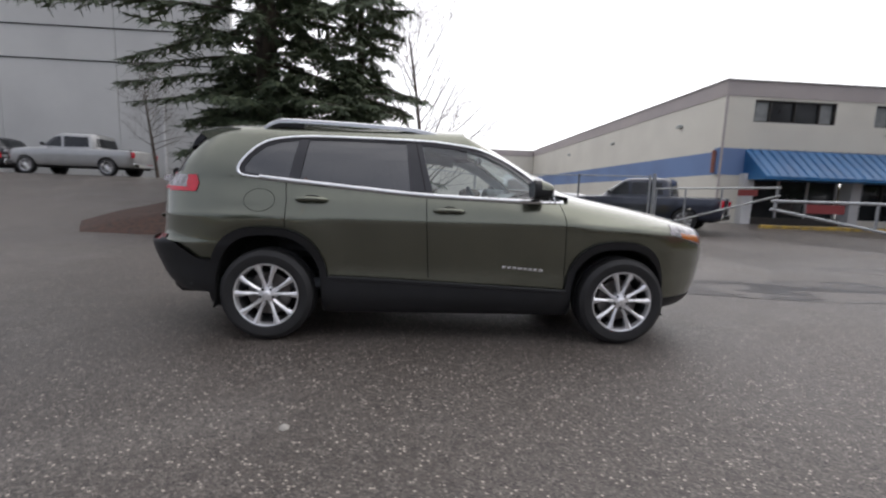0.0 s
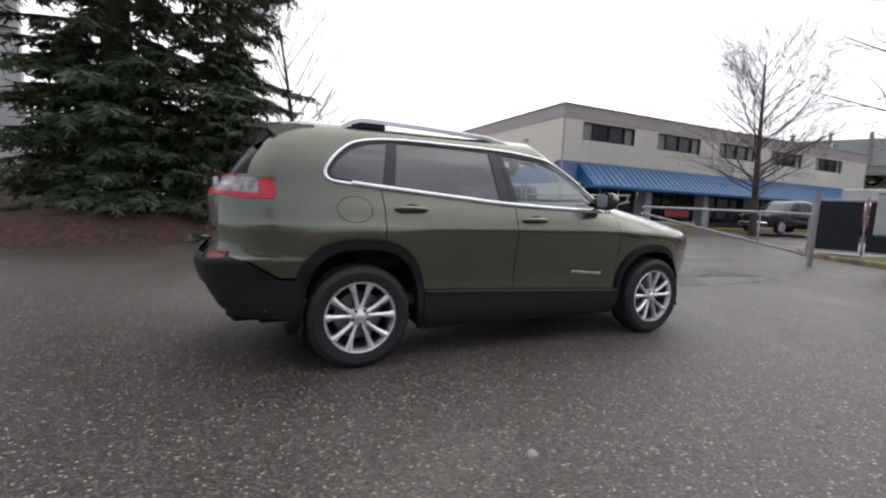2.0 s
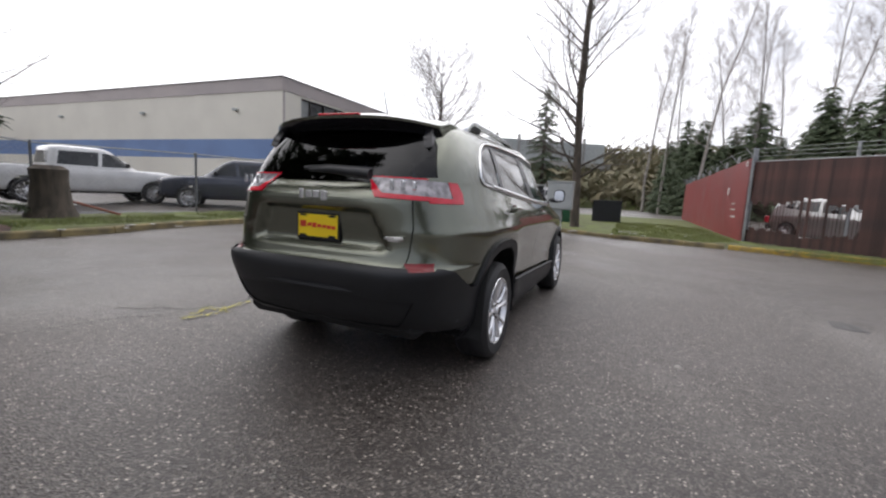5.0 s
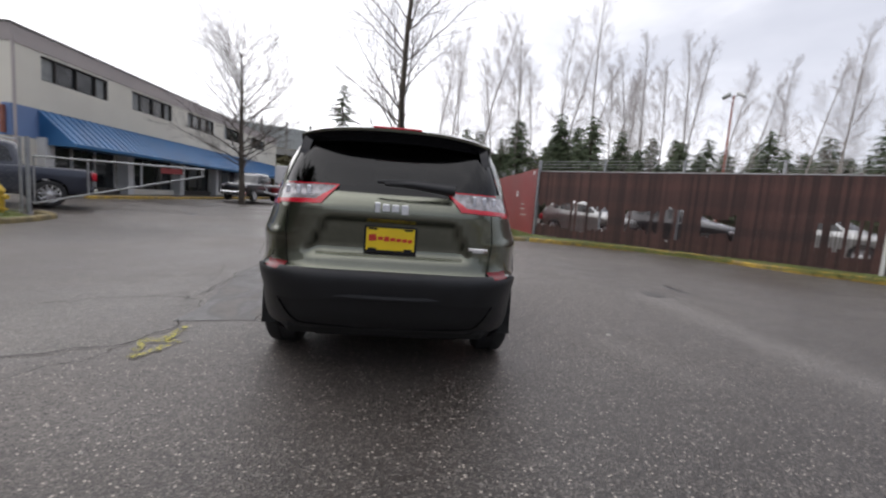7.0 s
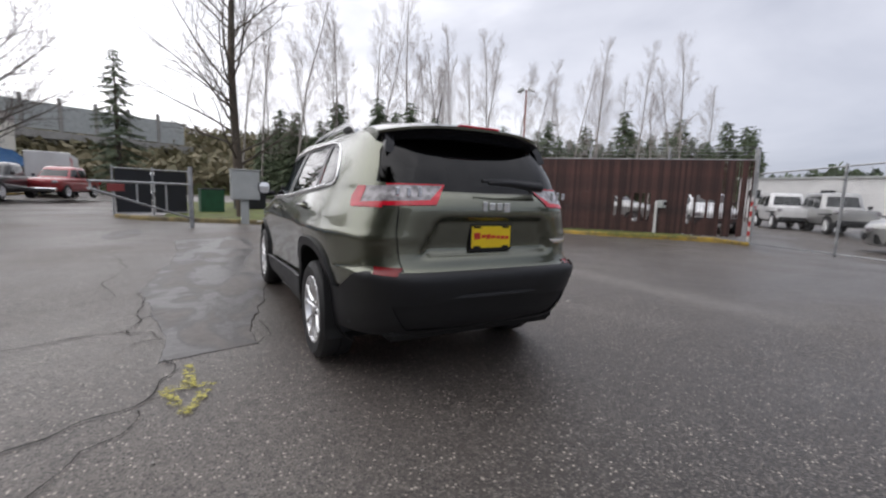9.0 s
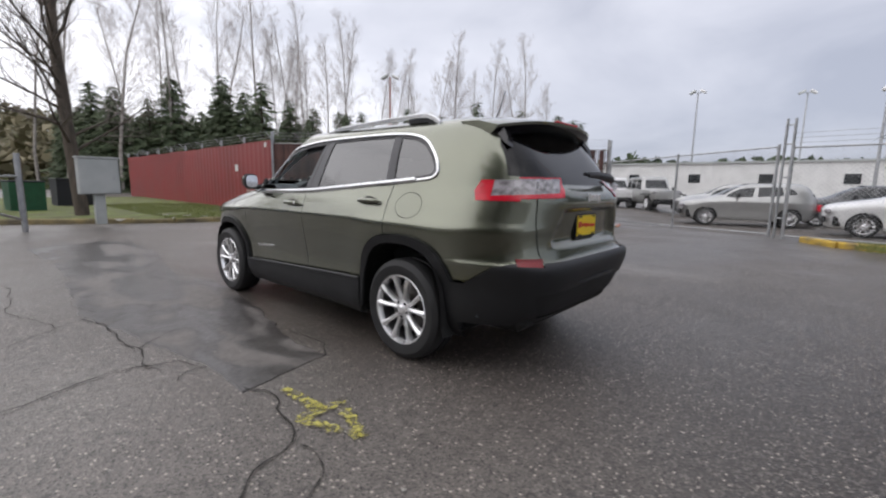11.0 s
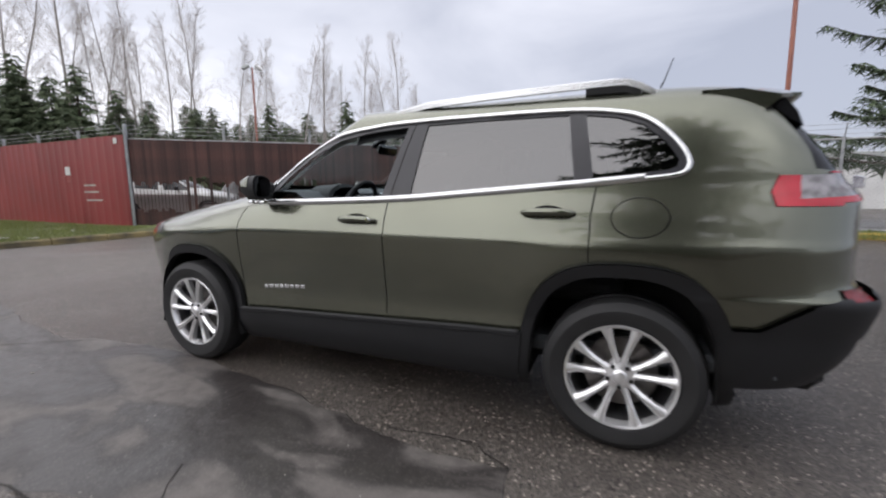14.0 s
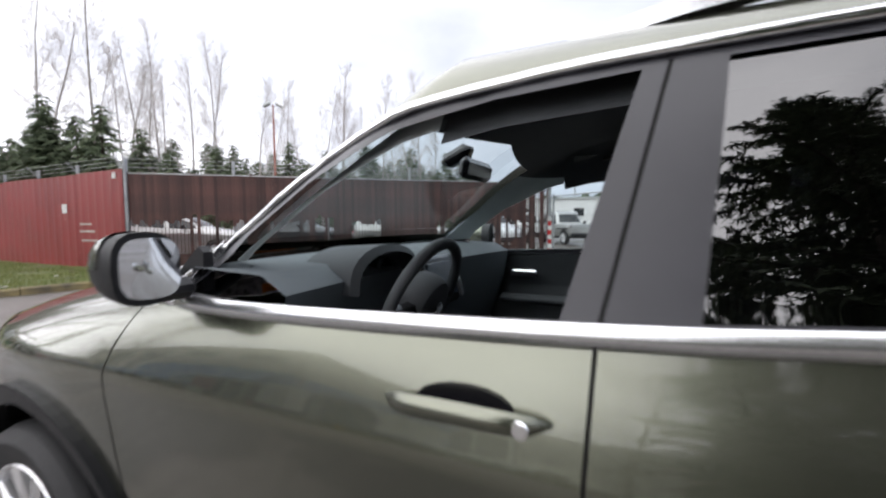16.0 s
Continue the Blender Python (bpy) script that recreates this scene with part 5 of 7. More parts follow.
        skin_part("door_window", m_(shifted(w_rear, -0.010)), M_TINT, rd, "dark privacy glass")
        skin_part("quarter_window", m_(shifted(w_quarter, -0.010)), M_TINT, suv, "dark privacy glass")
        for fl, outer_, inner_ in ((flare_r, ARCH_R, ARCH_RI), (flare_f, ARCH_F, ARCH_FI)):
            fo = skin_part("wheel_arch_flare", m_(shifted(fl, 0.022)), M_BLACKP, suv, "black textured plastic")
            for edge, d0, d1 in ((outer_, 0.0225, -0.02), (inner_, 0.0225, -0.07)):
                line = [(p.x, p.y) for p in (Vector((*q, 0)) for q in edge) if p.y > 0.2]
                line = [(edge[0][0], 0.30)] + line + [(edge[-1][0], 0.30)]
                fine_ = []
                for a, b in zip(line, line[1:]):
                    for s in range(4):
                        fine_.append((a[0] + (b[0] - a[0]) * s / 4, a[1] + (b[1] - a[1]) * s / 4))
                vs = []
                for x, z in fine_:
                    y = on_surface(whole, x, z)
                    vs += [(x, sd * (y + d0), z), (x, sd * (y + d1), z)]
                Geo().add(vs, [(2 * i, 2 * i + 1, 2 * i + 3, 2 * i + 2) for i in range(len(fine_) - 1)]).make("flare_lip", M_BLACKP, fo)
        skin_part("sill_cladding", m_(shifted(sill, 0.030)), M_BLACKP, suv, "black textured plastic")
        for line in gaps:
            skin_part("panel_gap", m_(shifted(line, -0.006)), M_GAP, suv)
        tl = skin_part("tail_lamp", m_(shifted(lamp, 0.006)), M_TAILRED, suv, "red lens")
        skin_part("clear_lens", m_(shifted(clear, 0.003)), M_TAILCLEAR, tl, "smoked clear lens")
        skin_part("reflector", m_(shifted(reflector, 0.008)), M_REFLECTOR, suv, "red reflector")
        hl = skin_part("headlamp", m_(shifted(headlamp, 0.003)), M_TAILCLEAR, suv, "clear headlamp")
        skin_part("turn_signal", m_(shifted(amber, 0.004)), M_AMBER, hl, "amber lens")
        # chrome round the side glass
        pts = []
        ring_ = DLO + [DLO[0], DLO[1]]
        dense = catmull([(*p,) for p in ring_], 5)[:-5]
        for x, z in dense:
            pts.append((x, sd * (on_surface(whole, x, z) + 0.004), z))
        g = Geo()
        loop = pts[:-1]
        vs = []
        for i, p in enumerate(loop):
            a, b = Vector(loop[i - 1]), Vector(loop[(i + 1) % len(loop)])
            d = (b - a).normalized()
            nrm = Vector((0, sd, 0.35)).normalized()
            e = d.cross(nrm).normalized()
            for k in range(8):
                w_ = 2 * math.pi * k / 8
                vs.append(Vector(p) + e * (0.0115 * math.cos(w_)) + nrm * (0.008 * math.sin(w_)))
        m8 = len(loop)
        g.add(vs, [(i * 8 + k, i * 8 + (k + 1) % 8, ((i + 1) % m8) * 8 + (k + 1) % 8, ((i + 1) % m8) * 8 + k) for i in range(m8) for k in range(8)])
        chrome = g.make("window_surround", M_CHROME, suv, "bright chrome", smooth=True, tidy=False)
        g = Geo()
        lower = [p for p in pts if p[2] < 1.23 and p[0] < 0.83 and p[0] > -1.45]
        lower.sort()
        belt = [(x, y + sd * 0.003, z + 0.004) for x, y, z in lower]
        vs = []
        for x, y, z in belt:
            vs += [(x, y, z - 0.017), (x, y + sd * 0.012, z - 0.006), (x, y + sd * 0.012, z + 0.008), (x, y, z + 0.018)]
        g.add(vs, [(4 * i + j, 4 * i + j + 1, 4 * i + j + 5, 4 * i + j + 4) for i in range(len(belt) - 1) for j in (0, 1, 2)])
        g.make("belt_moulding", M_SATIN, chrome, smooth=True)
        # handles
        for door, xa, xb, z in ((fd, -0.142, 0.105, 1.008), (rd, -1.146, -0.898, 1.060)):
            y0 = on_surface(whole, (xa + xb) / 2, z)
            g = Geo()
            n = 12
            vs, fs = [], []
            for i in range(n + 1):
                t = i / n
                x = xa + (xb - xa) * t
                env = max(0.06, 1 - abs(2 * t - 1) ** 5)
                bow = 0.030 * (1 - (2 * t - 1) ** 4) + 0.006
                hz = 0.0165 * env ** 0.5
                for k in range(8):
                    a = 2 * math.pi * k / 8
                    vs.append((x, sd * (y0 + bow + 0.013 * math.cos(a) * env ** 0.5), z + hz * math.sin(a) + 0.006 * (1 - (2 * t - 1) ** 2)))
            fs = [(i * 8 + k, i * 8 + (k + 1) % 8, i * 8 + 8 + (k + 1) % 8, i * 8 + 8 + k) for i in range(n) for k in range(8)]
            fs += [tuple(range(8)), tuple(n * 8 + k for k in range(8))]
            g.add(vs, fs)
            hd = g.make("door_handle", M_OLIVE, door, "body-coloured pull handle", smooth=50.0)
            g = Geo()
            cup = [((xa + xb) / 2 + 0.075 * math.cos(a), z + 0.034 * math.sin(a)) for a in np.linspace(0, 2 * math.pi, 20)[:-1]]
            g.prism(cup, "y", sd * (y0 - 0.002), sd * (y0 + 0.0035))
            g.make("handle_recess", M_GLOSSB, door)
            if not mirror_it and door is fd:
                g = Geo()
                g.lathe([(0.0, 0.004), (0.010, 0.004), (0.012, 0.0)], 16, c=(xa + 0.030, y0 + 0.041, z + 0.003))
                g.make("lock_cylinder", M_CHROME, hd)
        # door badge: a row of plain chrome bars
        for i in range(8):
            g = Geo()
            x = 0.418 + i * 0.041
            g.box((x, sd * (on_surface(whole, x, 0.59) + 0.002), 0.584 - 0.072 * (x - 0.55)), (0.031, 0.005, 0.020), 0.002)
            g.make("badge_bar", M_SATIN, fd)
        # moulding line on the sill
        g = Geo()
        vs = []
        for i in range(20):
            x = -0.90 + 1.80 * i / 19
            z = 0.497 - (x + 0.97) / 1.94 * 0.079
            y = on_surface(whole, x, z) + 0.030
            vs += [(x, sd * (y - 0.004), z + 0.012), (x, sd * (y + 0.010), z + 0.004), (x, sd * (y + 0.010), z - 0.012), (x, sd * (y - 0.006), z - 0.020)]
        g.add(vs, [(4 * i + j, 4 * i + j + 1, 4 * i + j + 5, 4 * i + j + 4) for i in range(19) for j in (0, 1, 2)])
        g.make("sill_moulding", M_BLACKP, suv, smooth=30.0)
        # mirror
        mr = Geo()
        n, ms = 10, []
        for i in range(n + 1):
            t = i / n
            s = math.sin(math.pi * min(1, 0.12 + 0.88 * t) / 2) ** 0.5 if t < 1 else 1.0
            x = 0.725 - 0.14 * t
            for k in range(16):
                a = 2 * math.pi * k / 16
                cy, cz = math.cos(a), math.sin(a)
                ry = 0.060 * s * (1 if cy > 0 else 0.9)
                rz = 0.069 * s
                ms.append((x, sd * (0.962 + np.sign(cy) * ry * abs(cy) ** 0.7), 1.185 + np.sign(cz) * rz * abs(cz) ** 0.7))
        mr.add(ms, [(i * 16 + k, i * 16 + (k + 1) % 16, i * 16 + 16 + (k + 1) % 16, i * 16 + 16 + k) for i in range(n) for k in range(16)] + [tuple(range(16))])
        mir = mr.make("wing_mirror", M_BLACKP, suv, smooth=60.0)
        cap = Geo()
        cap.add([(x + 0.004, y + (y - sd * 0.962) * 0.03, z + (z - 1.185) * 0.03 + 0.002) for x, y, z in ms[:16 * 8]], [(i * 16 + k, i * 16 + (k + 1) % 16, i * 16 + 16 + (k + 1) % 16, i * 16 + 16 + k) for i in range(7) for k in range(16) if k < 9] + [tuple(range(16))])
        cap.make("mirror_cap", M_OLIVE, mir, "body-coloured cap", smooth=60.0)
        bz = Geo()
        bz.add([(0.584, sd * (0.962 + np.sign(math.cos(a)) * 0.058 * abs(math.cos(a)) ** 0.7), 1.185 + np.sign(math.sin(a)) * 0.067 * abs(math.sin(a)) ** 0.7) for a in np.linspace(0, 2 * math.pi, 25)[:-1]], [tuple(range(24))])
        bz.make("mirror_bezel", M_BLACKP, mir)
        gl = Geo()
        gl.add([(0.572 + 0.20 * np.sign(math.cos(a)) * 0.055 * abs(math.cos(a)) ** 0.6, sd * (0.962 + np.sign(math.cos(a)) * 0.048 * abs(math.cos(a)) ** 0.6), 1.186 + np.sign(math.sin(a)) * 0.056 * abs(math.sin(a)) ** 0.6) for a in np.linspace(0, 2 * math.pi, 29)[:-1]], [tuple(range(28))])
        gl.make("mirror_glass", M_MIRROR, mir, "mirror glass")
        st = Geo()
        st.box((0.66, sd * 0.905, 1.135), (0.11, 0.12, 0.045), 0.015)
        st.make("mirror_foot", M_BLACKP, mir)
        sail = Geo()
        ys = on_surface(whole, 0.76, 1.13)
        sail.prism([(0.70, 1.105), (0.85, 1.105), (0.715, 1.215), (0.70, 1.20)], "y", sd * (ys - 0.035), sd * (ys - 0.008))
        sail.make("mirror_sail", M_BLACKP, mir)
        # roof rail
        xs = np.linspace(-1.44, 0.06, 26)
        rail_pts = []
        for x in xs:
            t = (x + 1.44) / 1.50
            ends = min(1.0, min(t / 0.10, (1 - t) / 0.30))
            z = 1.592 - 0.046 * t ** 2 + 0.062 * math.sin(ends * math.pi / 2)
            rail_pts.append((x, sd * (0.600 - 0.03 * max(0, t - 0.5)), z))
        g = Geo()
        vs = []
        for x, y, z in rail_pts:
            for dy, dz in ((-0.016, -0.020), (-0.016, 0.006), (-0.008, 0.013), (0.008, 0.013), (0.016, 0.006), (0.016, -0.020)):
                vs.append((x, y + dy, z + dz))
        g.add(vs, [(i * 6 + k, i * 6 + (k + 1) % 6, i * 6 + 6 + (k + 1) % 6, i * 6 + 6 + k) for i in range(25) for k in range(6)] + [tuple(range(6)), tuple(150 + k for k in range(6))])
        rl = g.make("roof_rail", M_SATIN, suv, "bright satin rail", smooth=40.0)
        for a, b in ((1, 6), (19, 24)):
            g = Geo()
            seg_ = rail_pts[a:b]
            vs = []
            for x, y, z in seg_:
                vs += [(x, y - 0.010 * sd, z - 0.018), (x, y + 0.008 * sd, z - 0.018), (x, y + 0.006 * sd, z - 0.050), (x, y - 0.012 * sd, z - 0.050)]
            m = len(seg_)
            g.add(vs, [(i * 4 + k, i * 4 + (k + 1) % 4, i * 4 + 4 + (k + 1) % 4, i * 4 + 4 + k) for i in range(m - 1) for k in range(4)] + [(0, 1, 2, 3), tuple(4 * (m - 1) + k for k in range(4))])
            g.make("rail_foot", M_BLACKP, rl)
        # lamp internals
        for i in range(3):
            g = Geo()
            g.box((-2.212 + 0.012 * i, sd * (0.485 + 0.062 * i), 1.185), (0.010, 0.026, 0.058 - 0.006 * i), 0.004)
            g.make("lamp_segment", M_LED, tl, "bright lamp segment")
        # wheel wells
        for wx, ai in ((-1.32, ARCH_RI), (1.30, ARCH_FI)):
            g = Geo()
            poly = [(x, z) for x, z in ai if z > 0] + [(ai[-1][0], 0.24)]
            poly = [(ai[0][0], 0.24)] + poly
            vs = [(x, sd * 0.89, z) for x, z in poly] + [(x, sd * 0.50, z) for x, z in poly]
            m = len(poly)
            g.add(vs, [(i, i + 1, m + i + 1, m + i) for i in range(m - 1)] + [tuple(range(m, 2 * m))])
            g.make("wheel_well", M_GAP, suv)
    # underside
    g = Geo()
    g.box((-0.02, 0, 0.30), (3.9, 1.0, 0.12), 0.03)
    g.box((-0.02, 0, 0.29), (1.80, 1.62, 0.10), 0.03)
    g.box((-2.0, 0, 0.40), (0.3, 1.3, 0.2), 0.05)
    g.tube([(-1.35, -0.7, 0.33), (-1.35, 0.7, 0.33)], 0.04, 8)
    g.tube([(1.35, -0.7, 0.33), (1.35, 0.7, 0.33)], 0.04, 8)
    g.make("underbody", M_GAP, suv)
    g = Geo()
    vs = []
    for y in np.linspace(-0.60, 0.60, 13):
        x = -2.347 + 0.10 * (abs(y) / 0.60) ** 2.5
        drop = 0.018 * max(0.0, abs(y) - 0.33) / 0.27
        vs += [(x + 0.045, y, 0.616 - drop), (x + 0.010, y, 0.606 - drop), (x + 0.008, y, 0.588 - drop), (x + 0.055, y, 0.572 - drop)]
    g.add(vs, [(4 * i + j, 4 * i + j + 1, 4 * i + j + 5, 4 * i + j + 4) for i in range(12) for j in range(3)])
    g.make("bumper_step", M_BLACKP, suv, smooth=40.0)
    # spoiler
    g, under = Geo(), Geo()
    vs, vu = [], []
    ys = np.linspace(-0.615, 0.615, 25)
    for y in ys:
        f = abs(y) / 0.615
        x_tip = -2.055 + 0.15 * f ** 4
        z_tip = 1.592 - 0.050 * f ** 2.4
        z_roof = 1.640 - 0.058 * f ** 2.2
        x_roof = -1.62 - 0.10 * (1 - f)
        vs += [(x_roof, y, z_roof - 0.002), ((x_roof + x_tip) / 2, y, (z_roof + z_tip) / 2 + 0.016), (x_tip + 0.05, y, z_tip + 0.012), (x_tip, y, z_tip), (x_tip + 0.004, y, z_tip - 0.016)]
        vu += [(x_tip + 0.006, y * 0.995, z_tip - 0.015), (x_tip + 0.05, y * 0.99, z_tip - 0.065), (x_tip + 0.19, y * 0.985, z_tip - 0.085)]
    g.add(vs, [(5 * i + j, 5 * i + j + 1, 5 * i + j + 6, 5 * i + j + 5) for i in range(24) for j in range(4)])
    for i in (0, 24):
        top = [vs[5 * i + j] for j in range(5)]
        g.add(top + [(top[4][0] + 0.06, top[4][1], top[4][2] - 0.05), (top[0][0] - 0.10, top[0][1], top[0][2] - 0.07)], [tuple(range(7))])
    sp = g.make("roof_spoiler", M_OLIVE, suv, smooth=50.0)
    under.add(vu, [(3 * i + j, 3 * i + j + 1, 3 * i + j + 4, 3 * i + j + 3) for i in range(24) for j in range(2)])
    under.make("spoiler_underside", M_GLOSSB, sp, "gloss black underside", smooth=50.0)
    for sd in (-1, 1):
        g = Geo()
        vs = []
        cheek = [(-1.66, 1.580), (-1.80, 1.574), (-1.91, 1.556), (-1.925, 1.530), (-1.965, 1.475), (-1.985, 1.415), (-1.945, 1.440), (-1.885, 1.500), (-1.78, 1.556)]
        for off, tuck in ((0.010, 0.0), (-0.045, 0.01)):
            vs += [(x, sd * (0.562 + off + (1.58 - z) * 0.22), z - tuck) for x, z in cheek]
        m = len(cheek)
        g.add(vs, [tuple(range(m)), tuple(range(m, 2 * m))[::-1]] + [(i, (i + 1) % m, m + (i + 1) % m, m + i) for i in range(m)])
        g.make("spoiler_cheek", M_GLOSSB, sp, "gloss black side cheek", smooth=40.0)
    g = Geo()
    g.box((-2.045, 0, 1.598), (0.03, 0.30, 0.012), 0.004)
    g.make("brake_light", M_TAILRED, sp, "red high brake light")
    # wiper, antenna, plate, badges
    g = Geo()
    g.tube([(-2.235, -0.36, 1.235), (-2.250, -0.10, 1.255), (-2.245, 0.05, 1.250)], [0.030, 0.020, 0.010], 8)
    g.tube([(-2.228, -0.37, 1.262), (-2.243, -0.1, 1.272), (-2.235, 0.09, 1.262)], 0.013, 6)
    wp = g.make("rear_wiper", M_BLACKP, suv, "black wiper arm and blade", smooth=50.0)
    g = Geo()
    g.box((-1.45, 0.0, 1.672), (0.09, 0.045, 0.018), 0.008)
    g.tube([(-1.46, 0, 1.675), (-1.50, 0, 1.76), (-1.54, 0, 1.875)], [0.006, 0.004, 0.0025], 6)
    g.make("antenna", M_GAP, suv, "thin black antenna")
    plate = Geo()
    plate.box((-2.222, 0, 0.925), (0.010, 0.312, 0.165), 0.004)
    pl = plate.make("licence_plate", M_GLOSSB, suv, "yellow dealer plate in black frame")
    g = Geo()
    g.box((-2.228, 0, 0.928), (0.004, 0.286, 0.132), 0.001)
    g.make("plate_face", M_PLATE, pl, "yellow plate face")
    g = Geo()
    tilt = Matrix.Rotation(radians(-5), 4, "X")
    for k_, (y, w_, h_) in enumerate(((0.105, 0.044, 0.062), (0.058, 0.030, 0.032), (0.022, 0.030, 0.046), (-0.014, 0.030, 0.032), (-0.050, 0.028, 0.030), (-0.084, 0.028, 0.032), (-0.116, 0.026, 0.030))):
        g.box((-2.231, y, 0.930 + 0.09 * (0.02 - y) * -1 * 0.6), (0.004, w_, h_ * 0.62), 0.001, tilt)
    g.make("lettering_bar", M_REDINK, pl, "red bar in place of lettering")
    for y in (-0.105, 0.105):
        for z in (0.868, 0.987):
            g = Geo()
            g.box((-2.230, y, z), (0.004, 0.05, 0.012), 0.001)
            g.make("frame_tab", M_GLOSSB, pl)
    for i, (y, w_, h_) in enumerate(((0.083, 0.032, 0.060), (0.032, 0.044, 0.044), (-0.022, 0.044, 0.044), (-0.076, 0.044, 0.058))):
        g = Geo()
        g.box((-2.272, y, 1.112 - (0.006 if i == 3 else 0)), (0.008, w_, h_), 0.006)
        g.make("maker_badge", M_SATIN, suv, "plain chrome badge block")
    g = Geo()
    g.box((-2.246, -0.525, 0.897), (0.006, 0.115, 0.018), 0.004)
    g.box((-2.247, -0.525, 0.888), (0.006, 0.07, 0.020), 0.004)
    g.make("model_badge", M_CHROME, suv, "plain chrome badge bar")
    for x in (-1.354, 1.354):
        for sd in (-1, 1):
            wheel_parts(suv, (x, sd * 0.782, 0.345), sd)

    # ---- cabin ----
    lining = []
    for poly in rest + door_f + door_r + [q for q in dlo]:
        c = sum(poly) / len(poly)
        if c[2] > 0.45 and -2.15 < c[0] < 1.0:
            lining.append(poly)
    up = [p for p in lining if (sum(p) / len(p))[2] > 1.20]
    low = [p for p in lining if (sum(p) / len(p))[2] <= 1.20 and (sum(p) / len(p))[4] > 0.3]
    apil = [p for p in up if (sum(p) / len(p))[0] > 0.12 and (sum(p) / len(p))[2] < 1.52]
    up = [p for p in up if not ((sum(p) / len(p))[0] > 0.12 and (sum(p) / len(p))[2] < 1.52)]
    cab = new("cabin")
    cab.parent = suv
    shrink = np.array([0.975, 0.95, 1, 1, 1, 1.0])
    inner = [[p * shrink for p in poly] for poly in up + mirrored(up)]
    skin_part("headliner", shifted(inner, along=(0, 0, -0.045)), M_TRIM, cab, flip=True)
    for polys in (apil, mirrored(apil)):
        skin_part("pillar_trim", shifted(polys, -0.040), M_APIL, cab, "grey pillar trim", flip=True)
    for sd, polys in ((1, low), (-1, mirrored(low))):
        skin_part("door_panel", shifted(polys, -0.06), M_TRIM, cab, flip=True)
    g = Geo()
    g.box((-0.5, 0, 0.42), (2.9, 1.6, 0.08), 0.02)
    g.make("cabin_floor", M_TRIM, cab)
    # dashboard: a soft hood that runs across, with a binnacle
    g = Geo()
    vs = []
    yy = np.linspace(-0.78, 0.78, 17)
    for y in yy:
        bow = 0.10 * (1 - (abs(y) / 0.78) ** 2)
        vs += [(0.93 + bow * 0.4, y, 1.135), (0.72 + bow, y, 1.165), (0.50 + bow * 0.7, y, 1.155), (0.43 + bow * 0.6, y, 1.115), (0.45 + bow * 0.6, y, 0.98), (0.52 + bow * 0.4, y, 0.78), (0.62, y, 0.50)]
    g.add(vs, [(7 * i + j, 7 * i + j + 1, 7 * i + j + 8, 7 * i + j + 7) for i in range(16) for j in range(6)])
    g.make("dashboard", M_DASH, cab, "slate grey soft dashboard", smooth=55.0)
    g = Geo()
    vs = []
    for t in np.linspace(0, math.pi, 15):
        y, z = 0.37 + 0.185 * math.cos(t), 1.08 + 0.125 * math.sin(t) ** 0.7
        vs += [(0.62, y, z - 0.01), (0.44, y, z), (0.425, 0.37 + 0.165 * math.cos(t), 1.075 + 0.108 * math.sin(t) ** 0.7), (0.50, 0.37 + 0.15 * math.cos(t), 1.07 + 0.098 * math.sin(t) ** 0.7)]
    g.add(vs, [(4 * i + j, 4 * i + j + 1, 4 * i + j + 5, 4 * i + j + 4) for i in range(14) for j in range(3)])
    g.make("instrument_hood", M_TRIM, cab, smooth=50.0)
    g = Geo()
    g.box((0.51, 0.37, 1.10), (0.01, 0.30, 0.13), 0.01)
    g.make("instrument_panel", M_GLOSSB, cab)
    for y in (0.30, 0.44):
        g = Geo()
        g.lathe([(0.052, -0.012), (0.058, 0.0), (0.052, 0.006), (0.050, 0.0)], 24, axis="x", c=(0.50, y, 1.105))
        g.make("gauge_ring", M_SATIN, cab, smooth=True)
    # steering wheel
    hub = Matrix.Translation((0.33, 0.37, 1.045)) @ Matrix.Rotation(radians(-24), 4, "Y")
    sw = new("steering_wheel")
    sw.parent = cab
    sw.matrix_basis = hub
    g = Geo()
    ring_n, vs = 40, []
    for i in range(ring_n):
        a = 2 * math.pi * i / ring_n
        for k in range(8):
            b = 2 * math.pi * k / 8
            r = 0.178 + 0.017 * math.cos(b)
            vs.append((0.017 * math.sin(b), r * math.cos(a), r * math.sin(a)))
    g.add(vs, [(i * 8 + k, i * 8 + (k + 1) % 8, ((i + 1) % ring_n) * 8 + (k + 1) % 8, ((i + 1) % ring_n) * 8 + k) for i in range(ring_n) for k in range(8)])
    g.make("wheel_rim", M_TRIM, sw, "black leather rim", smooth=True)
    g = Geo()
    g.lathe([(0.0, -0.055), (0.05, -0.052), (0.075, -0.04), (0.085, -0.01), (0.08, 0.03)], 24, axis="x")
    g.make("airbag_cover", M_TRIM, sw, smooth=40.0)
    g = Geo()
    for a in (0, 180, 270):
        c, s = math.cos(radians(a)), math.sin(radians(a))
        g.tube([(-0.01, 0.06 * c, 0.06 * s - 0.01), (0.0, 0.175 * c, 0.175 * s - 0.01)], [0.026, 0.016], 6)
    g.make("wheel_spokes", M_GLOSSB, sw)
    g = Geo()
    g.lathe([(0.0, -0.060), (0.018, -0.058), (0.024, -0.052)], 16, axis="x")
    g.make("centre_badge", M_CHROME, sw)
    # centre display
    g = Geo()
    lean = Matrix.Rotation(radians(14), 4, "Y")
    g.box((0.46, 0.0, 1.05), (0.03, 0.27, 0.19), 0.015, lean)
    ds = g.make("centre_display", M_GLOSSB, cab)
    g = Geo()
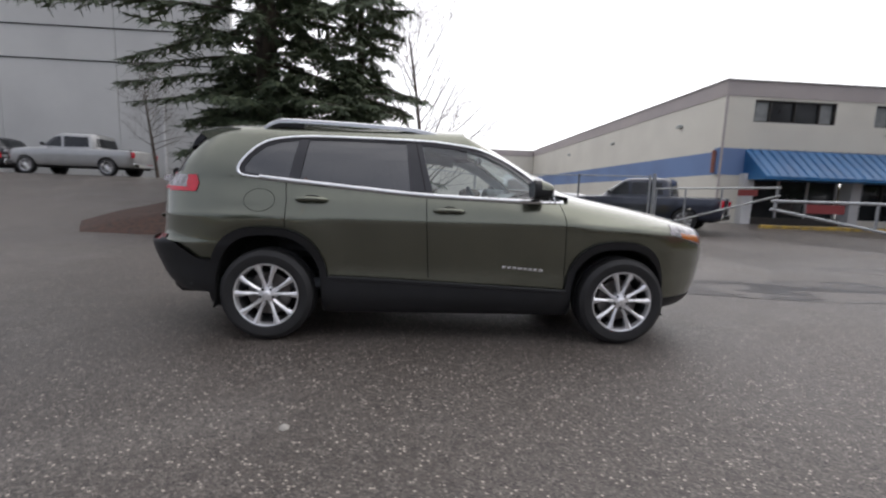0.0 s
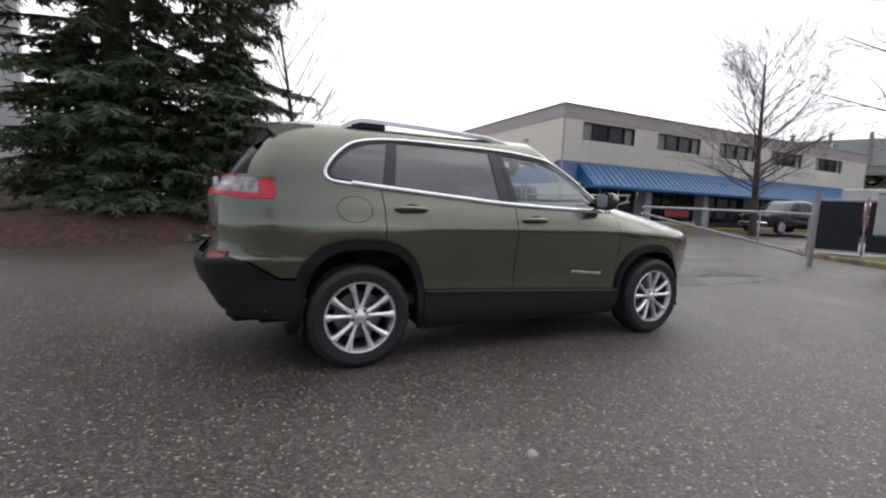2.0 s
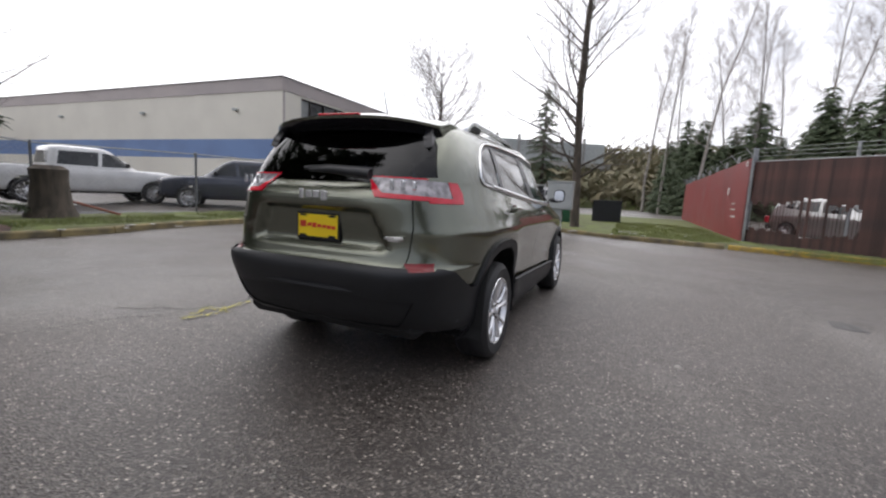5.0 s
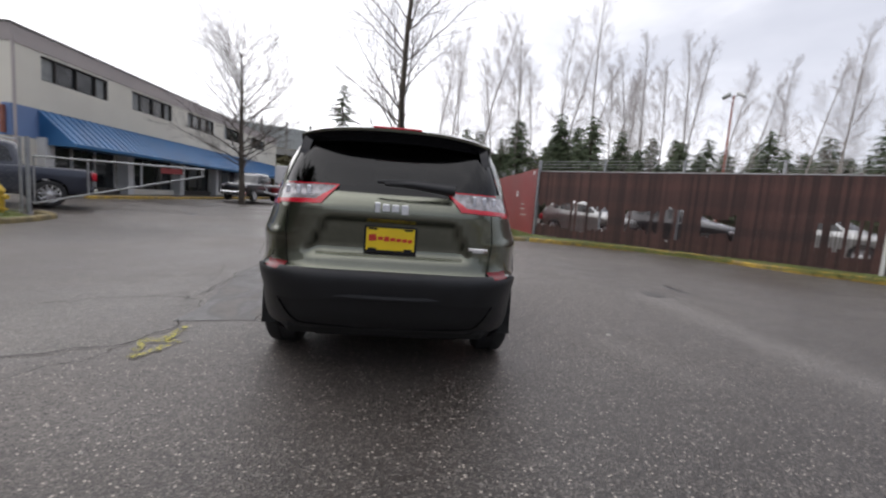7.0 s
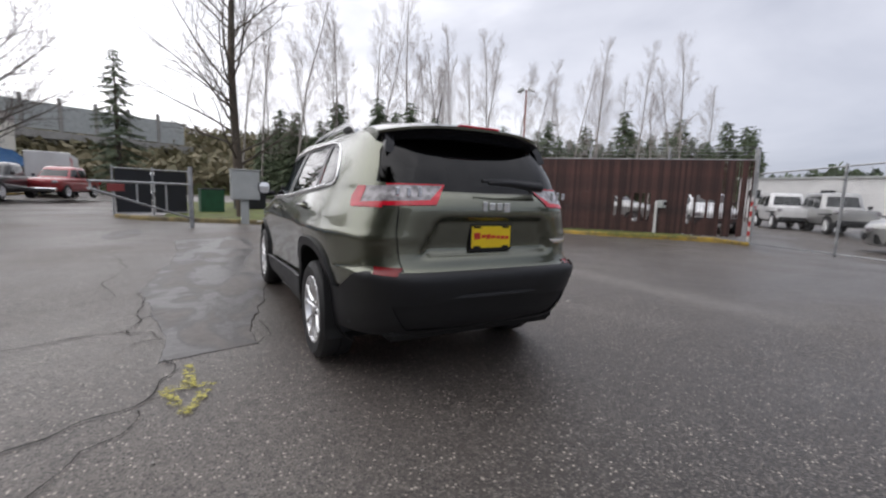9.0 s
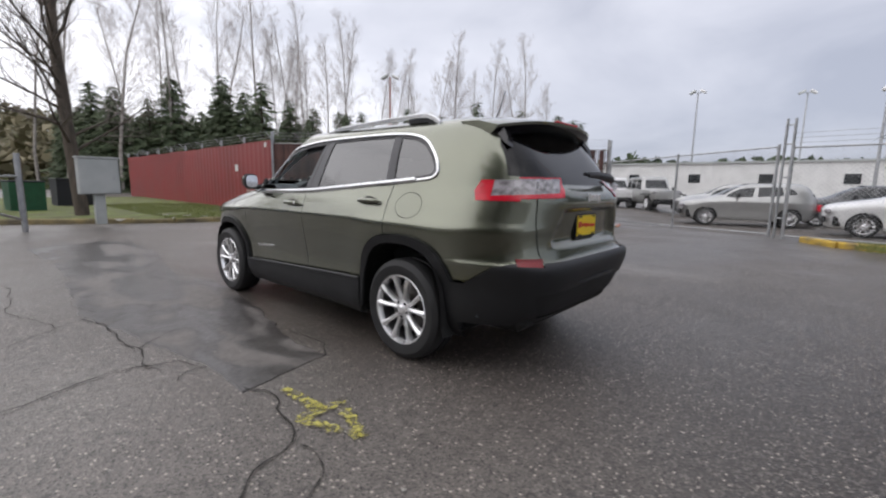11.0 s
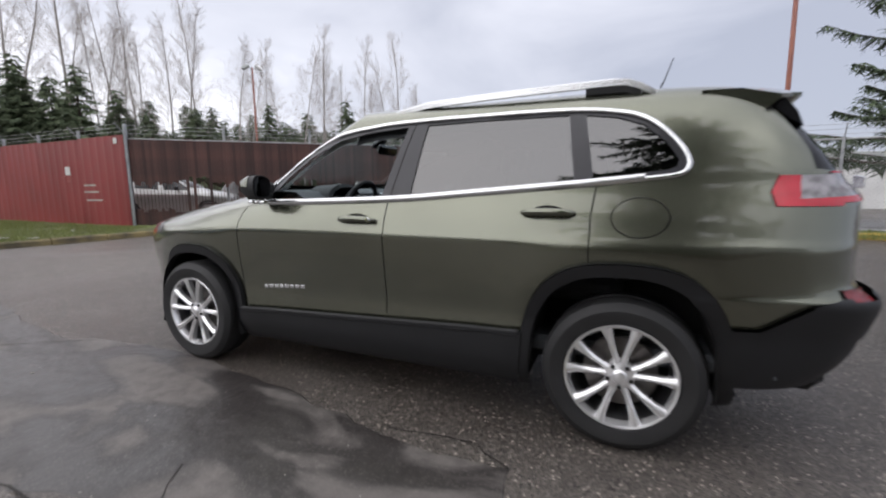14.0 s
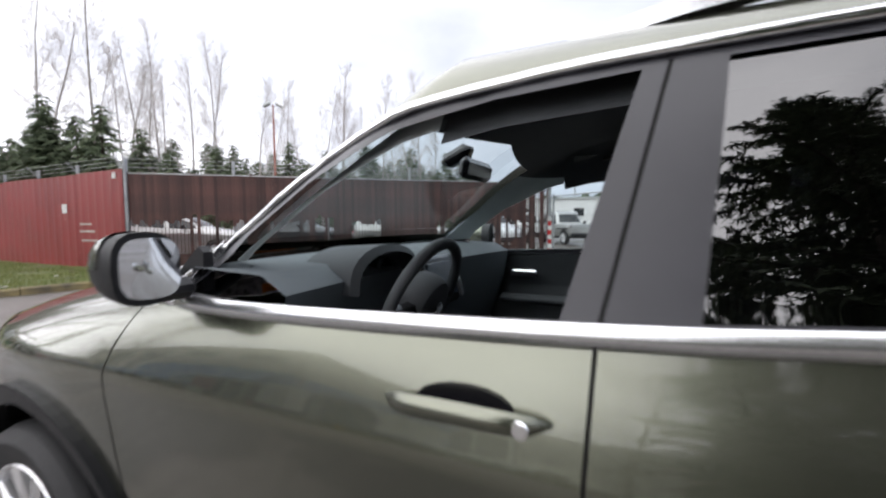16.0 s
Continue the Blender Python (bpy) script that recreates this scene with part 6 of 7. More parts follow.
    g.box((0.443, 0.0, 1.056), (0.006, 0.20, 0.13), 0.002, lean)
    g.make("display_glass", M_SCREENLIT, ds)
    for y in (-0.155, 0.155):
        g = Geo()
        g.box((0.455, y, 1.05), (0.02, 0.035, 0.17), 0.008, lean)
        g.make("air_vent", M_SATIN, ds)
    g = Geo()
    g.box((0.10, 0, 0.68), (0.75, 0.24, 0.36), 0.05)
    g.make("centre_console", M_TRIM, cab)
    # inner mirror and sensor pod
    g = Geo()
    g.box((0.30, 0.02, 1.445), (0.035, 0.25, 0.07), 0.02, Matrix.Rotation(radians(-12), 4, "Y"))
    g.box((0.37, 0.02, 1.50), (0.12, 0.07, 0.05), 0.02, Matrix.Rotation(radians(25), 4, "Y"))
    g.make("inner_mirror", M_GLOSSB, cab, "black rear-view mirror")
    # far door details
    for sd in (-1, 1):
        g = Geo()
        g.box((0.35, sd * 0.795, 0.99), (0.15, 0.02, 0.045), 0.015)
        g.make("inner_handle", M_CHROME, cab, "chrome inner handle")
        g = Geo()
        g.box((0.20, sd * 0.77, 0.86), (0.55, 0.06, 0.05), 0.02)
        g.make("armrest", M_TRIM, cab)
    # seats
    for y in (-0.37, 0.37):
        s_ = new("front_seat")
        s_.parent = cab
        g = Geo()
        g.box((-0.18, y, 0.66), (0.52, 0.50, 0.16), 0.06)
        g.make("seat_cushion", M_SEAT, s_, smooth=40.0)
        g = Geo()
        g.box((-0.50, y, 0.99), (0.14, 0.48, 0.62), 0.06, Matrix.Rotation(radians(-16), 4, "Y"))
        g.make("seat_back", M_SEAT, s_, smooth=40.0)
        g = Geo()
        g.box((-0.60, y, 1.365), (0.09, 0.26, 0.17), 0.04, Matrix.Rotation(radians(-10), 4, "Y"))
        g.make("headrest", M_SEAT, s_, smooth=40.0)
    g = Geo()
    g.box((-1.10, 0, 0.68), (0.50, 1.30, 0.16), 0.06)
    g.box((-1.40, 0, 0.98), (0.14, 1.28, 0.60), 0.06, Matrix.Rotation(radians(-18), 4, "Y"))
    g.make("rear_bench", M_SEAT, cab, smooth=40.0)
    for y in (-0.40, 0.40):
        g = Geo()
        g.box((-1.52, y, 1.32), (0.08, 0.26, 0.15), 0.04)
        g.make("headrest", M_SEAT, cab, smooth=40.0)
    return suv


suv = build_suv()


# ---- trees ----
def bare_tree_mesh(seed, h, spread, trunk_r, levels=4, lean=0.0, up=0.75, first=0.22, thin=0.004, shoots=26, kids=(9, 6, 2), limb=0.27):
    """Trunk and limbs of a leafless tree, two meshes: wood and twigs."""
    rnd = random.Random(seed)
    wood, twig = Geo(), Geo()

    def grow(p, d, length, r, level):
        n = 5 if level < 2 else 2
        pts, rs = [p], [r]
        q, v = p.copy(), d.copy()
        for i in range(n):
            sway = 0.10 if level else 0.045
            v = (v + Vector((rnd.gauss(0, sway), rnd.gauss(0, sway), rnd.gauss(0.03, 0.07)))).normalized()
            q = q + v * (length / n)
            pts.append(q.copy())
            rs.append(r * (1 - 0.80 * (i + 1) / n))
        (wood if level < 2 else twig).tube(pts, rs, 7 if level == 0 else (5 if level == 1 else 3), caps=False)
        if level >= levels:
            return
        count = (shoots, *kids)[min(level, 3)]
        for i in range(count):
            t = (first if level == 0 else 0.2) + (1 - (first if level == 0 else 0.2)) * (i + rnd.random()) / count
            j = min(n - 1, int(t * n))
            base = pts[j].lerp(pts[j + 1], t * n - j)
            ang = rnd.uniform(0, 2 * math.pi)
            out = Vector((math.cos(ang), math.sin(ang), 0))
            if level > 0:
                out = Vector((rnd.gauss(0, 1), rnd.gauss(0, 1), rnd.gauss(0, 1))).cross(d).normalized()
                nd = (d * 0.85 + out * 0.75 + Vector((0, 0, 0.28 * up))).normalized()
            else:
                nd = (out * (1 - up * t * 0.6) + Vector((0, 0, up * (0.5 + 0.5 * t)))).normalized()
            crown = 0.30 + 0.70 * math.sin(math.pi * (0.22 + 0.70 * (t - first) / (1 - first)))
            ln = (spread * crown if level == 0 else length * 0.55 * (1.1 - 0.6 * t)) * rnd.uniform(0.7, 1.15)
            grow(base, nd, ln, max(thin, rs[j] * (limb if level == 0 else 0.5)), level + 1)
    grow(Vector((0, 0, -0.1)), Vector((lean, 0, 1)).normalized(), h, trunk_r, 0)
    return wood, twig


def bare_tree(name, label, m, seed, h, spread, r, levels=4, bark=None, group="", twigs=None, **kw):
    wood, twig = bare_tree_mesh(seed, h, spread, r, levels, **kw)
    root = empty(name, label, "tree", m, group)
    wood.make("trunk", bark or M_BARK, root, smooth=True, tidy=False)
    twig.make("crown", twigs or M_TWIG, root, tidy=False)
    return root


def conifer_mesh(seed, h, r, count, sprays, size, low=0.06, droop=0.35, ragged=0.3, skirt=1.0):
    """Trunk with whorled limbs (wood) and needle sprays along them (leaf)."""
    rnd = random.Random(seed)
    wood, lv, lf = Geo(), [], []
    wood.tube([(0, 0, -0.2), (0, 0, h * 0.5), (0, 0, h)], [h * 0.022, h * 0.013, 0.01], 8, caps=False)
    for i in range(count):
        f = low + (0.985 - low) * ((i + rnd.random()) / count)
        z = h * f
        ln = r * (1 - f) ** 0.72 * rnd.uniform(1 - ragged, 1 + ragged * 0.55) * (skirt + (1 - skirt) * smoothstep(low, 0.5, f)) + 0.12
        a = i * 2.39996 + rnd.uniform(-0.4, 0.4)
        c, s = math.cos(a), math.sin(a)
        pts = []
        rise = rnd.uniform(-0.05, 0.25) * (0.4 + f)
        for k2 in range(6):
            t = k2 / 5
            pts.append(Vector((c * ln * t, s * ln * t, z + ln * (rise * t - droop * t * t + 0.10 * t ** 4))))
        wood.tube(pts, [max(0.006, 0.012 * ln * (1 - 0.8 * t / 5)) for t in range(6)], 4, caps=False)
        m = max(5, int(sprays * ln / r))
        for j in range(m):
            t = 0.12 + 0.88 * (j + rnd.random()) / m
            q = min(4, int(t * 5))
            p = pts[q].lerp(pts[q + 1], t * 5 - q)
            side = rnd.choice((-1, 1))
            out = Vector((c, s, 0)) * rnd.uniform(0.2, 0.9) + Vector((-s, c, 0)) * side * rnd.uniform(0.3, 1.0) + Vector((0, 0, rnd.uniform(-0.75, 0.05)))
            out.normalize()
            reach = size * rnd.uniform(0.6, 1.3) * (1.15 - 0.5 * t)
            sidev = out.cross(Vector((rnd.gauss(0, 0.3), rnd.gauss(0, 0.3), 1))).normalized()
            # a spray: a spine with short fingers
            for e in range(4):
                fa = e / 4.0
                b0 = p + out * (reach * fa)
                sg = 1 if e % 2 else -1
                tip = b0 + (out * 0.75 + sidev * sg * 0.65 + Vector((0, 0, -0.25))) * reach * 0.52
                w_ = sidev * (reach * 0.11)
                o = len(lv)
                lv.extend([tuple(b0 - w_ - out * reach * 0.04), tuple(b0 + w_ + out * reach * 0.10), tuple(tip)])
                lf.append((o, o + 1, o + 2))
            o = len(lv)
            w_ = sidev * (reach * 0.10)
            lv.extend([tuple(p - w_), tuple(p + w_), tuple(p + out * reach)])
            lf.append((o, o + 1, o + 2))
    leaf = Geo()
    leaf.v, leaf.f = lv, lf
    return wood, leaf


def conifer(name, label, m, seed, h, r, count, sprays, size, mat=None, group="", **kw):
    wood, leaf = conifer_mesh(seed, h, r, count, sprays, size, **kw)
    root = empty(name, label, "tree", m, group)
    wood.make("trunk", M_BARK, root, smooth=True, tidy=False)
    leaf.make("crown", mat or M_NEEDLE, root, tidy=False)
    return root


conifer("conifer_tree", "large dark green fir with drooping boughs over the mulch bed", pose(-4.8, 9.6, 0.35), 3, 18.0, 7.0, 165, 150, 0.50, low=0.09, droop=0.30, ragged=0.5, skirt=0.48)
conifer("conifer_tree", "smaller dark green fir with ragged boughs beside the drive", pose(-2.4, 12.3, 0.2), 8, 11.0, 3.3, 105, 90, 0.45, low=0.05, droop=0.28, ragged=0.5)
conifer("conifer_tree", "bushy young fir with branches down to the kerb", pose(-4.2, 9.2, 0.1), 33, 4.4, 2.4, 90, 75, 0.42, low=0.0, droop=0.3)
bare_tree("bare_tree", "many-stemmed leafless tree behind the firs", pose(0.2, 15.5, 0.3), 5, 7.6, 4.6, 0.14, 4, first=0.06, up=1.0, shoots=30, kids=(9, 5, 2))
bare_tree("bare_tree", "tall leafless tree behind the utility cabinet", pose(13.5, 0.25, 0.1), 14, 13.5, 3.9, 0.19, 4, first=0.14, shoots=46, up=0.85, kids=(10, 5, 2), thin=0.0045)
bare_tree("bare_tree", "spreading leafless street tree before the shops", pose(21.7, 9.8, 0.2), 17, 8.4, 4.6, 0.19, 4, first=0.22, up=0.75, shoots=46, kids=(10, 6, 2), thin=0.0055)
bare_tree("bare_tree", "small leafless tree by the warehouse", pose(-12.6, 17.5, 1.45), 19, 4.5, 2.2, 0.09, 3, first=0.3)
conifer("conifer_tree", "bushy low fir at the front of the mulch bed", pose(-5.7, 9.4, 0.2), 35, 4.6, 2.0, 90, 70, 0.42, low=0.0, droop=0.3)
conifer("conifer_tree", "bushy low fir between the larger trunks", pose(-2.5, 9.5, 0.1), 36, 5.0, 2.4, 100, 80, 0.42, low=0.0, droop=0.32)
conifer("conifer_tree", "tall narrow dark fir far beyond the gate", pose(52, 9.0, 0), 41, 15.0, 3.6, 90, 40, 0.7, low=0.05)

# pine beside the south fence
pine_w, pine_l = conifer_mesh(55, 10.5, 5.2, 130, 170, 0.46, low=0.14, droop=-0.05, ragged=0.5)
pine = empty("pine_tree", "broad dark green pine leaning over the chain-link fence", "tree", pose(-10.3, -14.0, 0))
pine_w.make("trunk", M_BARK, pine, smooth=True, tidy=False)
pine_l.make("crown", M_NEEDLE2, pine, tidy=False)

# wooded rise behind the lots
rnd = random.Random(77)
far_firs = [conifer("fir_tree", "dark fir in the wood behind the fences", pose(48, -18, 0), 60 + i, 10.0 + 1.5 * i, 2.5 + 0.3 * i, 90, 42, 0.85, mat=M_FARFIR, group="firs of the wood", low=0.04) for i in range(3)]
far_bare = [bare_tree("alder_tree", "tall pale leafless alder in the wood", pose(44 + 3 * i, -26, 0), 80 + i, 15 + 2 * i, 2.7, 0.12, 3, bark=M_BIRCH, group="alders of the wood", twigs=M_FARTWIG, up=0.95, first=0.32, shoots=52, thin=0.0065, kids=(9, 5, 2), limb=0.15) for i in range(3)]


def wood_place(az, dist):
    return dist * math.sin(radians(az)), dist * math.cos(radians(az))


for i in range(120):
    az = 95 + 63 * (i + rnd.random()) / 120
    dist = rnd.uniform(46, 72) + (4 if az > 128 else 0)
    x, y = wood_place(az, dist)
    s = (1.0 if az < 122 else 0.95) * rnd.uniform(0.62, 1.02)
    ob = copy_thing(far_firs[i % 3], pose(x, y, -0.3, 0, 0, rnd.uniform(0, 360)))
    ob.scale = (s * rnd.uniform(0.9, 1.15), s, s)
for i in range(31):
    az = 93 + 61 * (i + rnd.random()) / 31
    dist = rnd.uniform(44, 70)
    x, y = wood_place(az, dist)
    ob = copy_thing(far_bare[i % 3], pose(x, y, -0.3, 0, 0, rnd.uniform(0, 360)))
    s = rnd.uniform(0.85, 1.12) * (1.32 - 0.36 * smoothstep(115, 150, az))
    ob.scale = (s, s, s)

# scrubby hillside under the elevated road: many small clumps
hv, hf = [], []
for i in range(26000):
    az = rnd.uniform(48, 112)
    dist = rnd.uniform(66, 150)
    x, y = wood_place(az, dist)
    top = max(0.0, 12.0 * smoothstep(64, 125, dist) * smoothstep(45, 70, az)) + 3.2
    z = top * rnd.random() ** 0.35 + rnd.uniform(-0.6, 0.8)
    s = rnd.uniform(0.5, 1.3)
    o = len(hv)
    d1 = Vector((rnd.gauss(0, 1), rnd.gauss(0, 1), rnd.gauss(0, 1))).normalized() * s
    d2 = Vector((rnd.gauss(0, 1), rnd.gauss(0, 1), rnd.gauss(0, 1))).normalized() * s
    c = Vector((x, y, z))
    hv.extend([tuple(c - d1), tuple(c + d1), tuple(c + d2)])
    hf.append((o, o + 1, o + 2))
hill = Geo()
hill.v, hill.f = hv, hf
tagged(hill.make("hillside_scrub", M_HILL, tidy=False), "brown and olive winter scrub on a distant slope", "shrubs", kind="stuff")
hz = Geo()
vs, m = [], 40
for j, dist in enumerate((64, 90, 125, 200)):
    for i in range(m + 1):
        az = 40 + 80 * i / m
        x, y = wood_place(az, dist)
        vs.append((x, y, (-0.2, 4.0, 11.0, 12.0)[j] * smoothstep(40, 68, az) * smoothstep(120, 105, az) + (-0.3 if j == 0 else 0)))
hz.add(vs, [(j * (m + 1) + i, j * (m + 1) + i + 1, (j + 1) * (m + 1) + i + 1, (j + 1) * (m + 1) + i) for j in range(3) for i in range(m)])
structure(hz.make("hillside", M_GRASS, smooth=True), "low hillside below the elevated road", "hill")

# low dark woods behind the southern lot
wv, wf = [], []
for i in range(9000):
    az = rnd.uniform(150, 235)
    dist = rnd.uniform(95, 130)
    x, y = wood_place(az, dist)
    z = rnd.random() ** 0.6 * (6.5 + 2.5 * noise.noise((az * 0.15, 0, 0)))
    o = len(wv)
    s = rnd.uniform(0.6, 1.5)
    d1 = Vector((rnd.gauss(0, 1), rnd.gauss(0, 1), rnd.gauss(0, 1))).normalized() * s
    d2 = Vector((rnd.gauss(0, 0.4), rnd.gauss(0, 0.4), 1)).normalized() * s
    c = Vector((x, y, z))
    wv.extend([tuple(c - d1), tuple(c + d1), tuple(c + d2)])
    wf.append((o, o + 1, o + 2))
far_wood = Geo()
far_wood.v, far_wood.f = wv, wf
tagged(far_wood.make("distant_wood", M_NEEDLE2, tidy=False), "dark distant wood on the southern skyline", "woods", kind="stuff")


# grass on the verges
def grass_on(name, regions, count, label):
    r2 = random.Random(9)
    gv, gf = [], []
    total = sum(abs(x1 - x0) * w_ for x0, x1, _, _, w_ in regions)
    for x0, x1, y0, y1, w_ in regions:
        for i in range(int(count * abs(x1 - x0) * w_ / total)):
            t = r2.random()
            x = x0 + (x1 - x0) * t + r2.uniform(-0.1, 0.1)
            y = y0 + (y1 - y0) * t + r2.uniform(0, w_)
            if noise.noise((x * 0.8, y * 0.8, 0)) < -0.25:
                continue
            z = ground_z(x, y) + 0.09
            o = len(gv)
            a = r2.uniform(0, 6.28)
            hh = r2.uniform(0.04, 0.13)
            gv.extend([(x, y, z), (x + 0.012 * math.cos(a), y + 0.012 * math.sin(a), z), (x + r2.gauss(0, 0.03), y + r2.gauss(0, 0.03), z + hh)])
            gf.append((o, o + 1, o + 2))
    gg = Geo()
    gg.v, gg.f = gv, gf
    tagged(gg.make(name, M_BLADES, tidy=False), label, "grass", kind="stuff")


grass_on("grass_blades", [(10.2, 20.0, -4.8, -4.8, 3.6), (3.5, 9.5, -12.3, -6.5, 1.6), (0.0, 7.2, 8.8, 9.1, 1.6), (-13.5, -4.0, -9.6, -9.6, 1.6)], 42000, "short damp winter grass")


# ---- other vehicles ----
def scaled_keys(keys, fx=1.0, fw=1.0, fz=1.0):
    return [(z * fz, xf * fx, xr * fx, w * fw, nf, nr) for z, xf, xr, w, nf, nr in keys]


BOX_KEYS = [(0.42, 1.95, -1.95, 0.74, 8, 9), (0.50, 2.02, -2.02, 0.80, 8, 9), (0.75, 2.05, -2.06, 0.84, 8, 9), (0.95, 2.05, -2.07, 0.84, 8, 9), (1.06, 2.02, -2.07, 0.83, 8, 9), (1.10, 1.92, -2.07, 0.82, 8, 9), (1.12, 0.80, -2.07, 0.80, 8, 9),
            (1.16, 0.66, -2.06, 0.79, 9, 10), (1.40, 0.52, -2.04, 0.75, 9, 10), (1.70, 0.36, -2.00, 0.70, 9, 10), (1.80, 0.26, -1.95, 0.66, 8, 9), (1.83, 0.1, -1.8, 0.55, 7, 8)]
BOX_WINDOWS = [[(0.44, 1.18), (0.26, 1.66), (-0.32, 1.66), (-0.32, 1.18)], [(-0.42, 1.18), (-0.42, 1.66), (-1.05, 1.66), (-1.10, 1.18)], [(-1.22, 1.20), (-1.17, 1.66), (-1.85, 1.64), (-1.90, 1.22)]]
TRUCK_LOW = [(0.42, 2.75, -2.80, 0.86, 5, 9), (0.52, 2.84, -2.86, 0.93, 5, 9), (0.75, 2.88, -2.90, 0.96, 5, 9), (0.95, 2.87, -2.90, 0.97, 5, 9), (1.08, 2.80, -2.90, 0.95, 5, 9), (1.16, 2.62, -2.90, 0.93, 4.5, 9), (1.20, 2.3, -2.88, 0.90, 4, 9)]
TRUCK_CAB = [(1.16, 1.58, -1.22, 0.92, 4, 8), (1.24, 1.44, -1.22, 0.91, 4, 8), (1.50, 1.08, -1.18, 0.85, 4.5, 8), (1.75, 0.72, -1.13, 0.78, 4.5, 8), (1.86, 0.50, -1.06, 0.72, 4.5, 8), (1.91, 0.2, -0.9, 0.58, 4, 6)]
TRUCK_WINDOWS = [[(1.16, 1.28), (0.72, 1.70), (0.30, 1.74), (0.22, 1.26)], [(0.12, 1.26), (0.18, 1.74), (-0.88, 1.72), (-0.98, 1.28)]]


def parked(name, m, mat, label, keys, windows, wheels, r, half, group, cab=None, arch_r=None, glass_h=None, spare=False):
    root = empty(name, label, "car", m, group)
    body = skin(keys, 0.0, 2, 14)
    top = skin(cab, 0.2, 2, 12) if cab else None
    arch_r = arch_r or r + 0.06
    for wx in wheels:
        arc = [(wx + arch_r * math.cos(a), r + arch_r * math.sin(a)) for a in np.linspace(0, math.pi, 11)]
        arc = [(wx + arch_r, 0.0)] + arc + [(wx - arch_r, 0.0)]
        body, _ = carve(body, arc, p_side, lambda c: c[1] > half * 0.5 and c[2] < 1.1)
    src = top if top is not None else body
    panes = []
    for w_ in windows:
        src, cut = carve(src, w_, p_side, on_side)
        panes.append(cut)
    lo, hi = glass_h
    for where in (lambda c: c[3] > 0.25 and c[2] > lo - 0.1, lambda c: c[3] < -0.25 and c[2] > lo - 0.1):
        src, cut = carve(src, [(-0.1, lo), (half * 0.72, lo), (half * 0.62, hi), (-0.1, hi)], p_end, where)
        skin_part("windscreen", shifted(cut + mirrored(cut), -0.008), M_DARKWIN, root)
    if top is not None:
        skin_part("cab", src + mirrored(src), mat, root)
    else:
        body = src
    skin_part("body", body + mirrored(body), mat, root)
    for cut in panes:
        skin_part("window", shifted(cut, -0.008), M_DARKWIN, root)
        skin_part("window", mirrored(shifted(cut, -0.008)), M_DARKWIN, root)
    zmid = (keys[2][0] + keys[3][0]) / 2
    xf, xr = keys[2][1], keys[2][2]
    for sd in (-1, 1):
        Geo().box((xf - 0.10, sd * half * 0.74, zmid + 0.12), (0.16, 0.26, 0.15), 0.04).make("headlamp", M_TAILCLEAR, root)
        Geo().box((xr + 0.05, sd * half * 0.84, zmid + 0.14), (0.13, 0.16, 0.26), 0.03).make("tail_lamp", M_TAILRED, root)
        Geo().box((keys[-1][1] + 0.5 if not cab else 0.95, sd * (half + 0.07), 1.2 if not cab else 1.36), (0.12, 0.18, 0.15), 0.04).make("wing_mirror", M_BLACKP, root)
    Geo().box((xf - 0.02, 0, 0.52), (0.10, half * 1.7, 0.22), 0.04).make("front_bumper", M_BLACKP if not cab else M_CHROME, root)
    Geo().box((xr + 0.02, 0, 0.52), (0.10, half * 1.7, 0.20), 0.04).make("rear_bumper", M_BLACKP if not cab else M_CHROME, root)
    Geo().box((0, 0, r + 0.12), (xf - xr - 0.5, half * 1.55, 0.34), 0.05).make("underbody", M_GAP, root)
    if cab:
        Geo().box((-1.92, 0, 1.20), (1.75, half * 1.7, 0.04), 0.01).make("bed_floor", M_GAP, root)
    if spare:
        Geo().lathe([(0.0, -0.12), (0.30, -0.12), (0.36, -0.06), (0.36, 0.06), (0.30, 0.12), (0.0, 0.12)], 20, "x", c=(xr - 0.12, 0, 0.98)).make("spare_wheel", M_RUBBER, root)
        for wx in wheels:
            for sd in (-1, 1):
                Geo().box((wx, sd * (half + 0.06), r * 2 + 0.09), (1.0, 0.20, 0.06), 0.025).make("fender", M_BLACKP, root)
    for wx in wheels:
        for sd in (-1, 1):
            wheel_parts(root, (wx, sd * (half - 0.12), r), sd, r, r * 0.66, 0.22, 10, detail=False)
    return root


SUV_WINS = [W_FRONT, W_REAR, W_QUARTER]
LOT = "vehicles parked in the fenced lot"


def suv_at(m, mat, label, f=1.0):
    return parked("parked_suv", m, mat, label, scaled_keys(SUV_KEYS[::2], f, f, f), [[(x * f, z * f) for x, z in w_] for w_ in SUV_WINS], (-1.354 * f, 1.354 * f), 0.345 * f, 0.90 * f, LOT, glass_h=(1.2 * f, 1.53 * f))


def box_at(m, mat, label):
    return parked("parked_jeep", m, mat, label, BOX_KEYS, BOX_WINDOWS, (-1.35, 1.45), 0.39, 0.86, LOT, glass_h=(1.2, 1.66), spare=True)


def truck_at(m, mat, label):
    return parked("pickup_truck", m, mat, label, TRUCK_LOW, TRUCK_WINDOWS, (-1.75, 1.85), 0.40, 0.97, "parked pickup trucks", cab=TRUCK_CAB, glass_h=(1.30, 1.70))


